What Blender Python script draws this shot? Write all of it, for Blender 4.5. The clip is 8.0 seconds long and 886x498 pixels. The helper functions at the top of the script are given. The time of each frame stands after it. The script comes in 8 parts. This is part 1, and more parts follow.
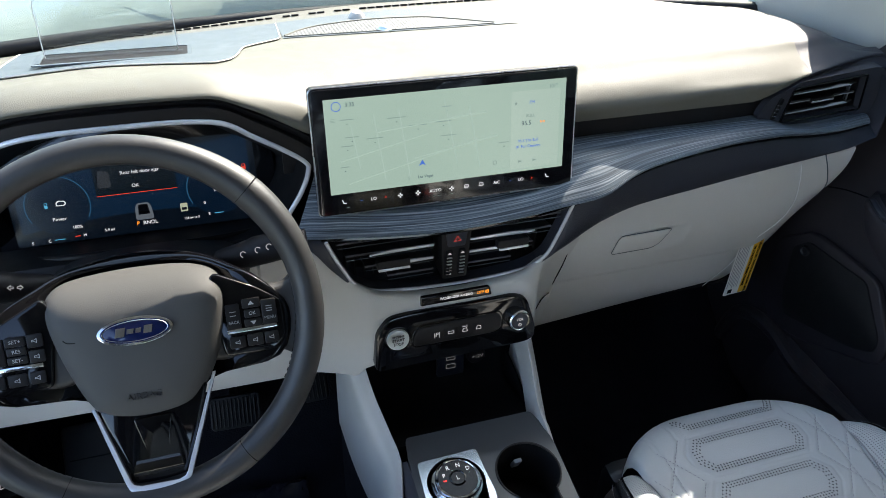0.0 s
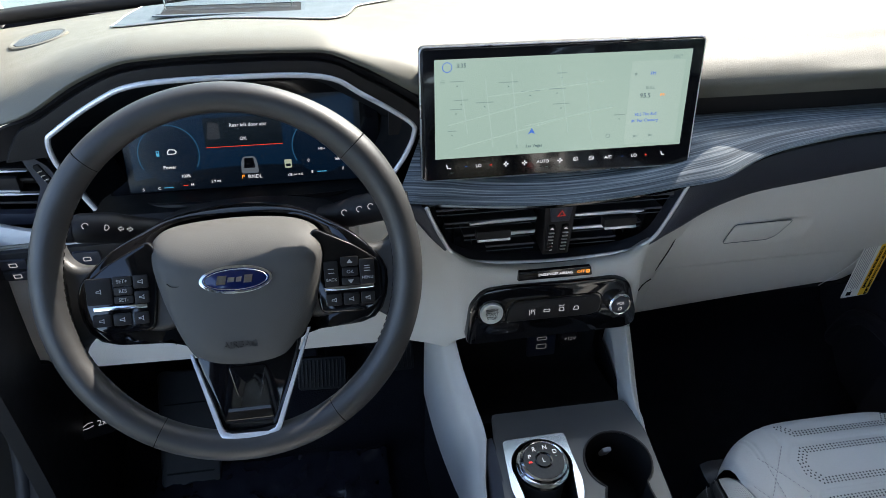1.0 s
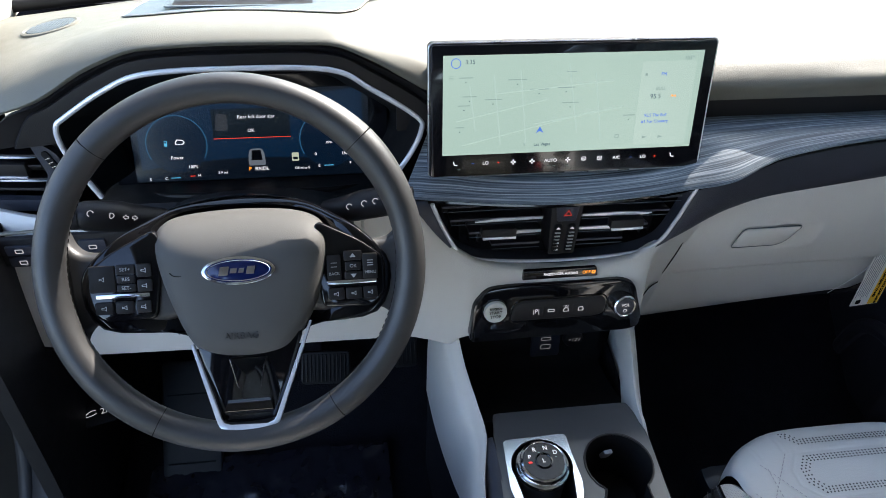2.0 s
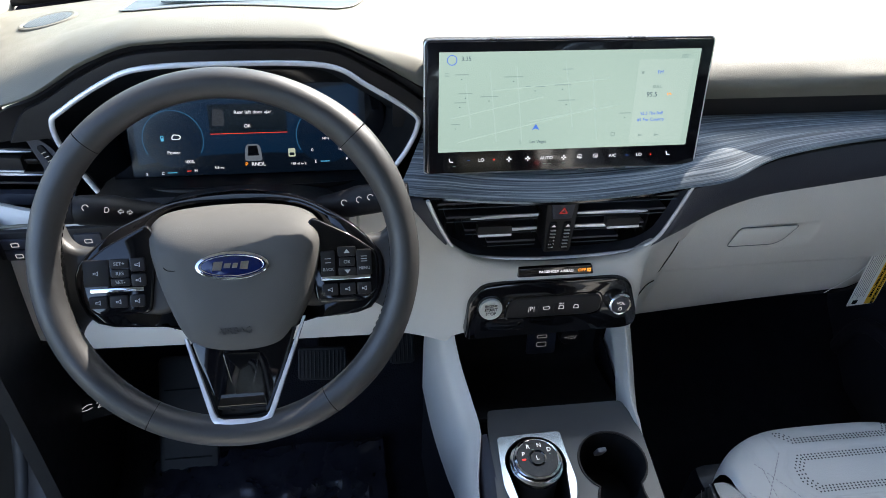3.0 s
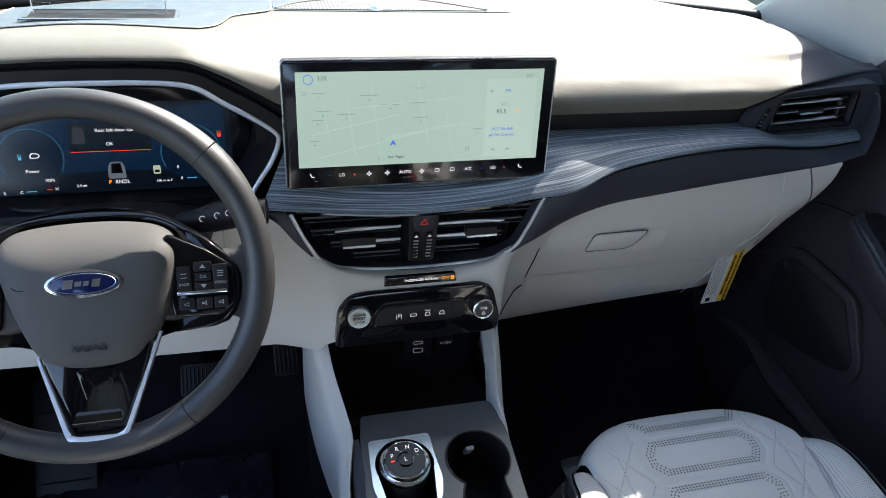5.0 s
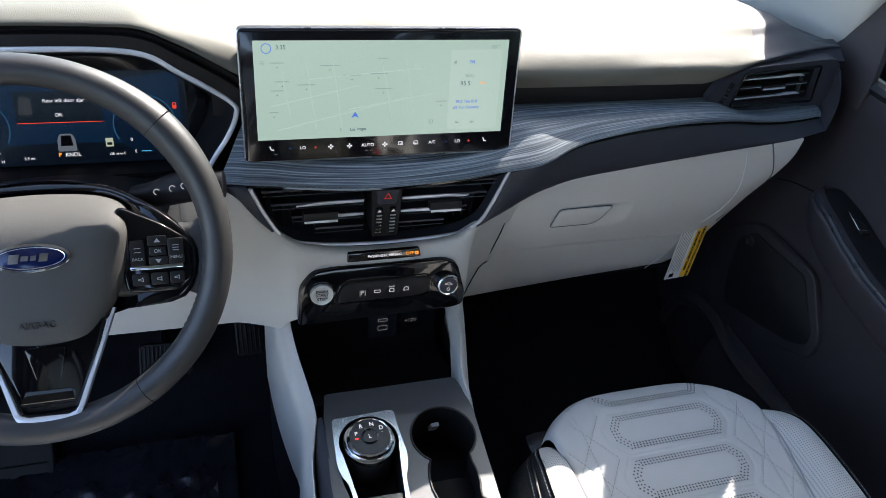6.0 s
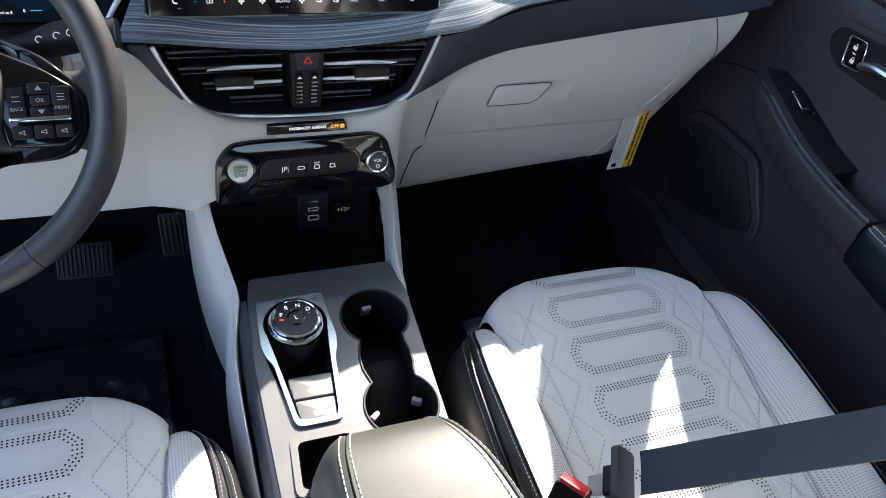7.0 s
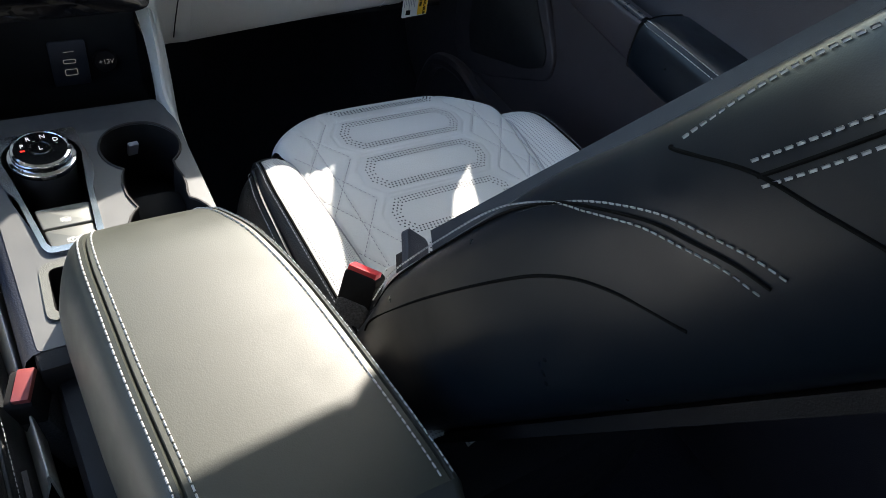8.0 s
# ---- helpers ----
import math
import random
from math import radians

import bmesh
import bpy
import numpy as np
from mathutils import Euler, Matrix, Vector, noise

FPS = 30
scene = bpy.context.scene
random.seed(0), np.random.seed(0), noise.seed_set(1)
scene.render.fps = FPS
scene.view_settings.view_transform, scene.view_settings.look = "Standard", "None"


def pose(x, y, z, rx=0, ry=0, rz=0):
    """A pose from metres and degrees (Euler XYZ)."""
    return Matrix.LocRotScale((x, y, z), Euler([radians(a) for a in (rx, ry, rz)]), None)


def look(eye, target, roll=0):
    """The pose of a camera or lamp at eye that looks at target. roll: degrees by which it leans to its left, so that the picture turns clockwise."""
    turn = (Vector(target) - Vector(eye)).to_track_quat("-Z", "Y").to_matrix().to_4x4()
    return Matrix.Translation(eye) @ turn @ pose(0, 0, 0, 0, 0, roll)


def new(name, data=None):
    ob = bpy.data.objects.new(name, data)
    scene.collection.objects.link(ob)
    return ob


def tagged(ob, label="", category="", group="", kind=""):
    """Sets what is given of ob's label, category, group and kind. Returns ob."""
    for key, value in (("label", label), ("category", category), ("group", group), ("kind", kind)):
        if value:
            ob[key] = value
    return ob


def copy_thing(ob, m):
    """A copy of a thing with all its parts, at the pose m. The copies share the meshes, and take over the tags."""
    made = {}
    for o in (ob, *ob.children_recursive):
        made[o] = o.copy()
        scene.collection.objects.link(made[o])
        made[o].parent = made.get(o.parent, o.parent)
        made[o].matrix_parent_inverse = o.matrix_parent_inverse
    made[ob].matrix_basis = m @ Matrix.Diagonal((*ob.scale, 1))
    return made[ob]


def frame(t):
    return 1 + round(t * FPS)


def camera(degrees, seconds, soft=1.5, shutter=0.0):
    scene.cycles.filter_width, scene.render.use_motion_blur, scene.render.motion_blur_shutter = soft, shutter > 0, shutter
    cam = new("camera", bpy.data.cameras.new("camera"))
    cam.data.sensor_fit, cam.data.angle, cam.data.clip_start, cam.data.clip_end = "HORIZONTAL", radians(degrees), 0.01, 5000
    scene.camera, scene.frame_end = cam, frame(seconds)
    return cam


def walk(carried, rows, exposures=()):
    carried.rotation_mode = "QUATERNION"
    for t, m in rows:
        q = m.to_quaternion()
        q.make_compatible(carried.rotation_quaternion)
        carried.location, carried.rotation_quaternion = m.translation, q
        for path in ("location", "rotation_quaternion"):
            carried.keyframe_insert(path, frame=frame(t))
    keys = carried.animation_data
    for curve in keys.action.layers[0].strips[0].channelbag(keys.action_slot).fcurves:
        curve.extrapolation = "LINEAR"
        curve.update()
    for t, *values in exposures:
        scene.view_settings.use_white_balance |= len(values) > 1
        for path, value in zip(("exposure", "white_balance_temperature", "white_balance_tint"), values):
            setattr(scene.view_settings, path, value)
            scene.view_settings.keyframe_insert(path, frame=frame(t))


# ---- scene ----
# ---------------------------------------------------------------- camera
cam = camera(62.4, 8.0, 0.5)
PATH = [
    (0, (-0.263, 0.239, 1.25), (0.258, 1.716, 0.006), 3.6),
    (0.5, (-0.281, 0.253, 1.232), (0.056, 1.753, -0.047), 2.2),
    (1, (-0.276, 0.256, 1.22), (0.012, 1.756, -0.071), 2.3),
    (1.5, (-0.271, 0.256, 1.216), (-0.001, 1.758, -0.077), 2.7),
    (3, (-0.262, 0.254, 1.216), (-0.006, 1.752, -0.083), 3.4),
    (3.5, (-0.217, 0.234, 1.224), (0.091, 1.724, -0.075), 4.2),
    (4, (-0.191, 0.218, 1.232), (0.166, 1.702, -0.061), 4.8),
    (4.5, (-0.199, 0.213, 1.243), (0.232, 1.697, -0.026), 6.2),
    (4.7, (-0.202, 0.213, 1.246), (0.25, 1.695, -0.018), 6.6),
    (5.8, (-0.204, 0.218, 1.239), (0.342, 1.656, -0.038), 8.9),
    (6, (-0.197, 0.217, 1.231), (0.365, 1.638, -0.059), 9.3),
    (6.5, (-0.177, 0.206, 1.181), (0.424, 1.562, -0.161), 10.6),
    (7, (-0.159, 0.186, 1.14), (0.5, 1.462, -0.253), 12.2),
    (7.5, (-0.125, 0.143, 1.079), (0.638, 1.331, -0.338), 13.9),
    (7.8, (-0.104, 0.098, 1.005), (0.785, 1.222, -0.39), 14.5),
    (8, (-0.093, 0.051, 0.987), (0.885, 1.111, -0.398), 16.2),
]
EXPOSURE = 2.42
walk(cam, [(t, look(eye, target, roll)) for t, eye, target, roll in PATH], [(t, EXPOSURE + d, k, m) for t, d, k, m in ((0, -0.18, 6600, 12.9), (1, -0.16, 6450, 13.6), (1.5, 0.07, 6400, 15.2), (3, 0.11, 6450, 15.0), (4.5, -0.01, 6500, 14.8), (6, -0.04, 6450, 16.0), (6.5, 0.22, 6480, 16.8), (7, 0.33, 6550, 16.0), (7.5, 0.15, 6680, 14.0), (8, -0.04, 6620, 12.5))])

# ---------------------------------------------------------------- light
SUN_AZ, SUN_EL = 41.0, 38.5      # degrees to the right of straight ahead, and above the horizon
sun_way = Vector((math.sin(radians(SUN_AZ)) * math.cos(radians(SUN_EL)), math.cos(radians(SUN_AZ)) * math.cos(radians(SUN_EL)), math.sin(radians(SUN_EL))))
sun = new("sun", bpy.data.lights.new("sun", "SUN"))
sun.data.energy, sun.data.angle, sun.data.color = 3.1, radians(0.5), (1.0, 0.94, 0.82)
sun.matrix_world = look((0, 0, 5), Vector((0, 0, 5)) - sun_way)
world = bpy.data.worlds.new("sky")
scene.world, world.use_nodes = world, True
sky = world.node_tree.nodes.new("ShaderNodeTexSky")
sky.sky_type, sky.sun_disc = "NISHITA", False
sky.sun_elevation, sky.sun_rotation = radians(SUN_EL), radians(SUN_AZ)
sky.air_density, sky.dust_density = 1.0, 1.5
world.node_tree.nodes["Background"].inputs["Strength"].default_value = 0.155
world.node_tree.links.new(sky.outputs[0], world.node_tree.nodes["Background"].inputs["Color"])


# ---------------------------------------------------------------- materials
def material(name, color, rough=0.5, metal=0.0, grain=0.0, grain_size=600.0, spread=0.12, blotch=6.0, emit=None, power=0.0, coat=0.0, spec=0.5, rough_spread=0.12):
    """A surface with two scales of variation: fine grain in the relief, broad blotches in colour and gloss."""
    m = bpy.data.materials.new(name)
    m.use_nodes = True
    t, b = m.node_tree, m.node_tree.nodes["Principled BSDF"]
    b.inputs["Base Color"].default_value = (*color, 1)
    b.inputs["Roughness"].default_value, b.inputs["Metallic"].default_value = rough, metal
    b.inputs["Specular IOR Level"].default_value = spec
    b.inputs["Coat Weight"].default_value, b.inputs["Coat Roughness"].default_value = coat, 0.04
    if emit:
        b.inputs["Emission Color"].default_value, b.inputs["Emission Strength"].default_value = (*emit, 1), power
    co = t.nodes.new("ShaderNodeTexCoord")
    if spread > 0:
        n = t.nodes.new("ShaderNodeTexNoise")
        n.inputs["Scale"].default_value, n.inputs["Detail"].default_value = blotch, 6
        t.links.new(co.outputs["Object"], n.inputs["Vector"])
        mix = t.nodes.new("ShaderNodeMix")
        mix.data_type = "RGBA"
        mix.inputs["A"].default_value = (*[c * (1 - spread) for c in color], 1)
        mix.inputs["B"].default_value = (*[min(1, c * (1 + spread)) for c in color], 1)
        t.links.new(n.outputs["Fac"], mix.inputs["Factor"])
        t.links.new(mix.outputs["Result"], b.inputs["Base Color"])
        r = t.nodes.new("ShaderNodeMapRange")
        r.inputs["To Min"].default_value, r.inputs["To Max"].default_value = max(0.02, rough - rough_spread), min(1, rough + rough_spread)
        n2 = t.nodes.new("ShaderNodeTexNoise")
        n2.inputs["Scale"].default_value, n2.inputs["Detail"].default_value = blotch * 7, 4
        t.links.new(co.outputs["Object"], n2.inputs["Vector"])
        t.links.new(n2.outputs["Fac"], r.inputs["Value"])
        t.links.new(r.outputs["Result"], b.inputs["Roughness"])
    if grain > 0:
        v = t.nodes.new("ShaderNodeTexVoronoi")
        v.inputs["Scale"].default_value = grain_size
        t.links.new(co.outputs["Object"], v.inputs["Vector"])
        bump = t.nodes.new("ShaderNodeBump")
        bump.inputs["Strength"].default_value, bump.inputs["Distance"].default_value = grain, 0.0008
        t.links.new(v.outputs["Distance"], bump.inputs["Height"])
        t.links.new(bump.outputs["Normal"], b.inputs["Normal"])
    return m


def wood_material():
    """Open-pore dark oak trim: long blue-grey streaks that run across the car."""
    m = bpy.data.materials.new("dark_oak")
    m.use_nodes = True
    t, b = m.node_tree, m.node_tree.nodes["Principled BSDF"]
    co, mp = t.nodes.new("ShaderNodeTexCoord"), t.nodes.new("ShaderNodeMapping")
    mp.inputs["Scale"].default_value = (5.0, 95, 1)
    t.links.new(co.outputs["UV"], mp.inputs["Vector"])
    warp = t.nodes.new("ShaderNodeTexNoise")
    warp.inputs["Scale"].default_value, warp.inputs["Detail"].default_value = 1.0, 6
    warp.inputs["Roughness"].default_value, warp.inputs["Distortion"].default_value = 0.62, 0.35
    t.links.new(mp.outputs[0], warp.inputs["Vector"])
    ramp = t.nodes.new("ShaderNodeValToRGB")
    e = ramp.color_ramp.elements
    e[0].position, e[0].color = 0.37, (0.026, 0.036, 0.050, 1)
    e[1].position, e[1].color = 0.68, (0.40, 0.44, 0.47, 1)
    mid = e.new(0.5)
    mid.color = (0.105, 0.135, 0.165, 1)
    t.links.new(warp.outputs["Fac"], ramp.inputs["Fac"])
    t.links.new(ramp.outputs["Color"], b.inputs["Base Color"])
    bump = t.nodes.new("ShaderNodeBump")
    bump.inputs["Strength"].default_value, bump.inputs["Distance"].default_value = 0.5, 0.0006
    t.links.new(warp.outputs["Fac"], bump.inputs["Height"])
    t.links.new(bump.outputs["Normal"], b.inputs["Normal"])
    b.inputs["Roughness"].default_value = 0.42
    return m


def dotted_material(name, base, hole, pitch, size, rough=0.55):
    """Leather or metal with a square grid of tiny punched holes, sunk into the relief."""
    m = material(name, base, rough, spread=0.06)
    t, b = m.node_tree, m.node_tree.nodes["Principled BSDF"]
    co = t.nodes.new("ShaderNodeTexCoord")
    mp = t.nodes.new("ShaderNodeMapping")
    mp.inputs["Scale"].default_value = (1 / pitch, 1 / pitch, 0)
    t.links.new(co.outputs["Object"], mp.inputs["Vector"])
    fr = t.nodes.new("ShaderNodeVectorMath")
    fr.operation = "FRACTION"
    t.links.new(mp.outputs[0], fr.inputs[0])
    sub = t.nodes.new("ShaderNodeVectorMath")
    sub.operation, sub.inputs[1].default_value = "SUBTRACT", (0.5, 0.5, 0)
    t.links.new(fr.outputs[0], sub.inputs[0])
    ln = t.nodes.new("ShaderNodeVectorMath")
    ln.operation = "LENGTH"
    t.links.new(sub.outputs[0], ln.inputs[0])
    mr = t.nodes.new("ShaderNodeMapRange")
    mr.inputs["From Min"].default_value, mr.inputs["From Max"].default_value = size * 0.8, size * 1.2
    t.links.new(ln.outputs["Value"], mr.inputs["Value"])
    mix = t.nodes.new("ShaderNodeMix")
    mix.data_type = "RGBA"
    mix.inputs["A"].default_value, mix.inputs["B"].default_value = (*hole, 1), (*base, 1)
    t.links.new(mr.outputs["Result"], mix.inputs["Factor"])
    t.links.new(mix.outputs["Result"], b.inputs["Base Color"])
    bump = t.nodes.new("ShaderNodeBump")
    bump.inputs["Strength"].default_value, bump.inputs["Distance"].default_value = 0.6, 0.0006
    t.links.new(mr.outputs["Result"], bump.inputs["Height"])
    t.links.new(bump.outputs["Normal"], b.inputs["Normal"])
    return m


def glass_material(name, tint=(1, 1, 1), amount=0.94):
    m = bpy.data.materials.new(name)
    m.use_nodes = True
    t = m.node_tree
    t.nodes.remove(t.nodes["Principled BSDF"])
    clear, shine, mix, facing, power, grow = (t.nodes.new(k) for k in ("ShaderNodeBsdfTransparent", "ShaderNodeBsdfGlossy", "ShaderNodeMixShader", "ShaderNodeLayerWeight", "ShaderNodeMath", "ShaderNodeMath"))
    clear.inputs["Color"].default_value = (*[c * amount for c in tint], 1)
    shine.inputs["Roughness"].default_value = 0.02
    facing.inputs["Blend"].default_value = 0.5
    power.operation, power.inputs[1].default_value = "POWER", 5.0
    grow.operation, grow.inputs[1].default_value, grow.inputs[2].default_value = "MULTIPLY_ADD", 0.96, 0.04
    t.links.new(facing.outputs["Facing"], power.inputs[0])
    t.links.new(power.outputs[0], grow.inputs[0])
    t.links.new(grow.outputs[0], mix.inputs[0])
    t.links.new(clear.outputs[0], mix.inputs[1])
    t.links.new(shine.outputs[0], mix.inputs[2])
    t.links.new(mix.outputs[0], t.nodes["Material Output"].inputs["Surface"])
    return m


M_PAD = material("stone_grey_soft_plastic", (0.147, 0.142, 0.117), 0.55, grain=0.25, grain_size=900, spread=0.05, spec=0.35)
M_GREY = material("light_grey_plastic", (0.60, 0.585, 0.555), 0.55, grain=0.25, grain_size=700, spread=0.04)
M_HUD = material("blue_grey_plastic", (0.070, 0.092, 0.110), 0.5, grain=0.3, grain_size=700, spread=0.05)
M_BAND = material("dark_slate_plastic", (0.034, 0.037, 0.050), 0.45, grain=0.35, grain_size=600)
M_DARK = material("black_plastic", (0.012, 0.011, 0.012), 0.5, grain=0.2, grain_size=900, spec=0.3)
M_DOOR = material("black_door_plastic", (0.034, 0.029, 0.034), 0.55, grain=0.3, grain_size=800)
M_SILL = material("black_sill_plastic", (0.016, 0.015, 0.017), 0.5, grain=0.3, grain_size=800)
M_MATT = material("matt_black_plastic", (0.007, 0.007, 0.008), 0.75, spec=0.25)
M_GLOSS = material("piano_black", (0.004, 0.004, 0.005), 0.06, spread=0.02, coat=0.15, spec=0.4, rough_spread=0.02)
M_WHEEL = material("black_leather", (0.020, 0.0203, 0.0212), 0.5, grain=0.10, grain_size=1300, spread=0.1, spec=0.75)
M_HUB = material("grained_black_plastic", (0.085, 0.085, 0.083), 0.55, grain=0.16, grain_size=1500, spread=0.06, spec=0.2)
M_CHROME = material("bright_chrome", (0.82, 0.83, 0.85), 0.12, 1.0, spread=0.02, rough_spread=0.04)
M_SATIN = material("satin_silver", (0.62, 0.63, 0.65), 0.3, 1.0, spread=0.04)
M_WOOD = wood_material()
M_TRIM = material("bright_silver_trim", (0.80, 0.82, 0.87), 0.26, 0.4, spread=0.0, rough_spread=0.0)
M_BONNET = material("pale_car_paint", (0.24, 0.265, 0.225), 0.35, coat=0.25, spread=0.03)
M_LEATHER = material("light_grey_leather", (0.53, 0.54, 0.54), 0.5, grain=0.3, grain_size=500, spread=0.05)
M_BOLSTER = dotted_material("perforated_grey_leather", (0.51, 0.52, 0.52), (0.16, 0.16, 0.17), 0.0034, 0.21)
M_BLACKL = material("dark_seat_leather", (0.0055, 0.0085, 0.013), 0.33, grain=0.05, grain_size=1200, spread=0.1, spec=0.36)
M_EDGE = material("grained_dark_leather", (0.022, 0.023, 0.024), 0.36, grain=0.5, grain_size=520, spread=0.1, spec=0.6)
M_ARM = material("charcoal_armrest_leather", (0.040, 0.043, 0.036), 0.47, grain=0.07, grain_size=900, spread=0.08, spec=0.45)
M_CONSOLE = material("brushed_slate_console", (0.103, 0.106, 0.110), 0.44, 0.4, spread=0.08)
M_CARPET = material("black_carpet", (0.012, 0.012, 0.016), 0.95, spec=0.12, grain=1.0, grain_size=300, spread=0.35, blotch=40)
M_RUBBER = material("black_rubber", (0.012, 0.012, 0.014), 0.6)
M_THREAD = material("pale_thread", (0.45, 0.45, 0.45), 0.7)
M_THREADG = material("grey_thread", (0.30, 0.30, 0.32), 0.7)
M_HOLE = material("punched_hole", (0.015, 0.015, 0.018), 0.8, spread=0)
M_SLICK = material("smooth_blue_black_vinyl", (0.020, 0.024, 0.032), 0.3, spread=0.06)
M_BELT = material("blue_grey_webbing", (0.014, 0.019, 0.027), 0.6, grain=0.25, grain_size=1500)
M_RED = material("red_plastic", (0.55, 0.02, 0.03), 0.35, spread=0.04)
M_WHITE = material("white_ink", (0.75, 0.75, 0.74), 0.6, spread=0)
M_PAPER = material("white_card", (0.75, 0.74, 0.71), 0.7, spread=0.04)
M_YELLOW = material("amber_card", (0.85, 0.48, 0.03), 0.6, spread=0.04)
M_INK = material("black_ink", (0.006, 0.006, 0.006), 0.9, spread=0, spec=0.05)
M_HEAD = material("headliner_cloth", (0.42, 0.42, 0.40), 0.9, grain=0.5, grain_size=900)
M_ROOFTRIM = material("pale_pillar_trim", (0.55, 0.55, 0.53), 0.6, grain=0.3)
M_GLASS = glass_material("clear_glass", (0.94, 1, 0.965), 0.90)
M_COMB = glass_material("combiner_glass", (0.97, 0.99, 1.0), 0.985)
M_FILM = material("clear_plastic_film", (0.016, 0.016, 0.022), 0.2, grain=0.4, grain_size=60, spread=0.3, blotch=30, spec=0.6)
M_HAZE = material("frosted_edge", (0.55, 0.58, 0.58), 0.35, spread=0)
M_BLUE = material("blue_enamel", (0.006, 0.013, 0.07), 0.12, coat=0.6, spread=0.03)
M_GROUND = material("sunlit_concrete", (0.13, 0.135, 0.105), 0.9, spread=0.2, blotch=1.5)
M_PAINT = material("dark_car_paint", (0.02, 0.022, 0.026), 0.2, coat=0.8)


def lit(name, color, power):
    return material(name, (0.01, 0.01, 0.01), 0.25, emit=color, power=power * 0.8, spread=0)


M_MAP = lit("display_map_green", (0.46, 0.64, 0.54), 0.200)
M_MAPL = lit("display_map_panel", (0.50, 0.67, 0.575), 0.205)
M_MAPD = lit("display_map_lines", (0.49, 0.67, 0.58), 0.205)
M_TXT = lit("display_text_dark", (0.05, 0.10, 0.12), 0.3)
M_TXTG = lit("display_text_grey", (0.26, 0.38, 0.35), 0.22)
M_TXTB = lit("display_text_blue", (0.05, 0.15, 0.55), 0.3)
M_ICON = lit("display_icon_white", (0.8, 0.82, 0.85), 0.26)
M_ICOND = lit("legend_white", (0.8, 0.82, 0.85), 0.12)
M_ICONR = lit("display_icon_red", (0.9, 0.06, 0.03), 0.22)
M_ICONO = lit("display_icon_orange", (1.0, 0.35, 0.03), 0.3)
M_CLUST = lit("cluster_blue", (0.003, 0.032, 0.086), 0.085)
M_CLUSTD = lit("cluster_deep", (0.002, 0.006, 0.014), 0.12)
M_CYAN = lit("cluster_cyan", (0.1, 0.5, 0.75), 0.22)
M_BLK = material("display_black", (0.006, 0.006, 0.008), 0.12, spread=0, coat=0.4)


# ---------------------------------------------------------------- mesh helpers
def basis(o, xd, yd):
    """Matrix with origin o, x along xd and y as near to yd as can be."""
    x = Vector(xd).normalized()
    z = x.cross(Vector(yd)).normalized()
    y = z.cross(x)
    return Matrix(((x.x, y.x, z.x, o[0]), (x.y, y.y, z.y, o[1]), (x.z, y.z, z.z, o[2]), (0, 0, 0, 1)))


def thing(name, at, label, category, group="", kind=""):
    e = new(name)
    e.empty_display_size = 0.02
    e.location = at
    return tagged(e, label, category, group, kind)


def shade(me, smooth=True, angle=35):
    me.polygons.foreach_set("use_smooth", [smooth] * len(me.polygons))
    if smooth:
        bm = bmesh.new()
        bm.from_mesh(me)
        lim = radians(angle)
        for e in bm.edges:
            if len(e.link_faces) == 2 and e.calc_face_angle(0) > lim:
                e.smooth = False
        bm.to_mesh(me)
        bm.free()


def part(name, bm, mat, parent=None, label="", angle=35):
    me = bpy.data.meshes.new(name)
    bm.normal_update()
    bm.to_mesh(me)
    bm.free()
    shade(me, True, angle)
    me.materials.append(mat)
    ob = new(name, me)
    if parent:
        ob.parent = parent
        if parent.type == "EMPTY":
            ob.matrix_parent_inverse = parent.matrix_basis.inverted()
    return tagged(ob, label)


def catmull(pts, n=6, closed=False):
    """A smooth run through the given points."""
    p = [Vector(q) for q in pts]
    out, k = [], len(p)
    for i in range(k if closed else k - 1):
        a, b, c, d = (p[(i + j) % k] if closed else p[min(max(i + j, 0), k - 1)] for j in (-1, 0, 1, 2))
        for s in range(n):
            t = s / n
            out.append(0.5 * (2 * b + (c - a) * t + (2 * a - 5 * b + 4 * c - d) * t * t + (3 * b - a - 3 * c + d) * t ** 3))
    if not closed:
        out.append(p[-1])
    return out


def curve_of(pairs):
    """A smooth function through (x, value) pairs: piecewise cubic without overshoot."""
    xs, ys = [p[0] for p in pairs], [p[1] for p in pairs]
    d = [(ys[i + 1] - ys[i]) / (xs[i + 1] - xs[i]) for i in range(len(xs) - 1)]
    m = [d[0]] + [0 if d[i - 1] * d[i] <= 0 else 2 * d[i - 1] * d[i] / (d[i - 1] + d[i]) for i in range(1, len(d))] + [d[-1]]

    def f(x):
        x = min(max(x, xs[0]), xs[-1])
        i = min(max(sum(1 for v in xs if v <= x) - 1, 0), len(xs) - 2)
        h = xs[i + 1] - xs[i]
        t = (x - xs[i]) / h
        return (2 * t ** 3 - 3 * t * t + 1) * ys[i] + (t ** 3 - 2 * t * t + t) * h * m[i] + (3 * t * t - 2 * t ** 3) * ys[i + 1] + (t ** 3 - t * t) * h * m[i + 1]
    return f


def spaced(a, b, n):
    return [a + (b - a) * i / (n - 1) for i in range(n)]


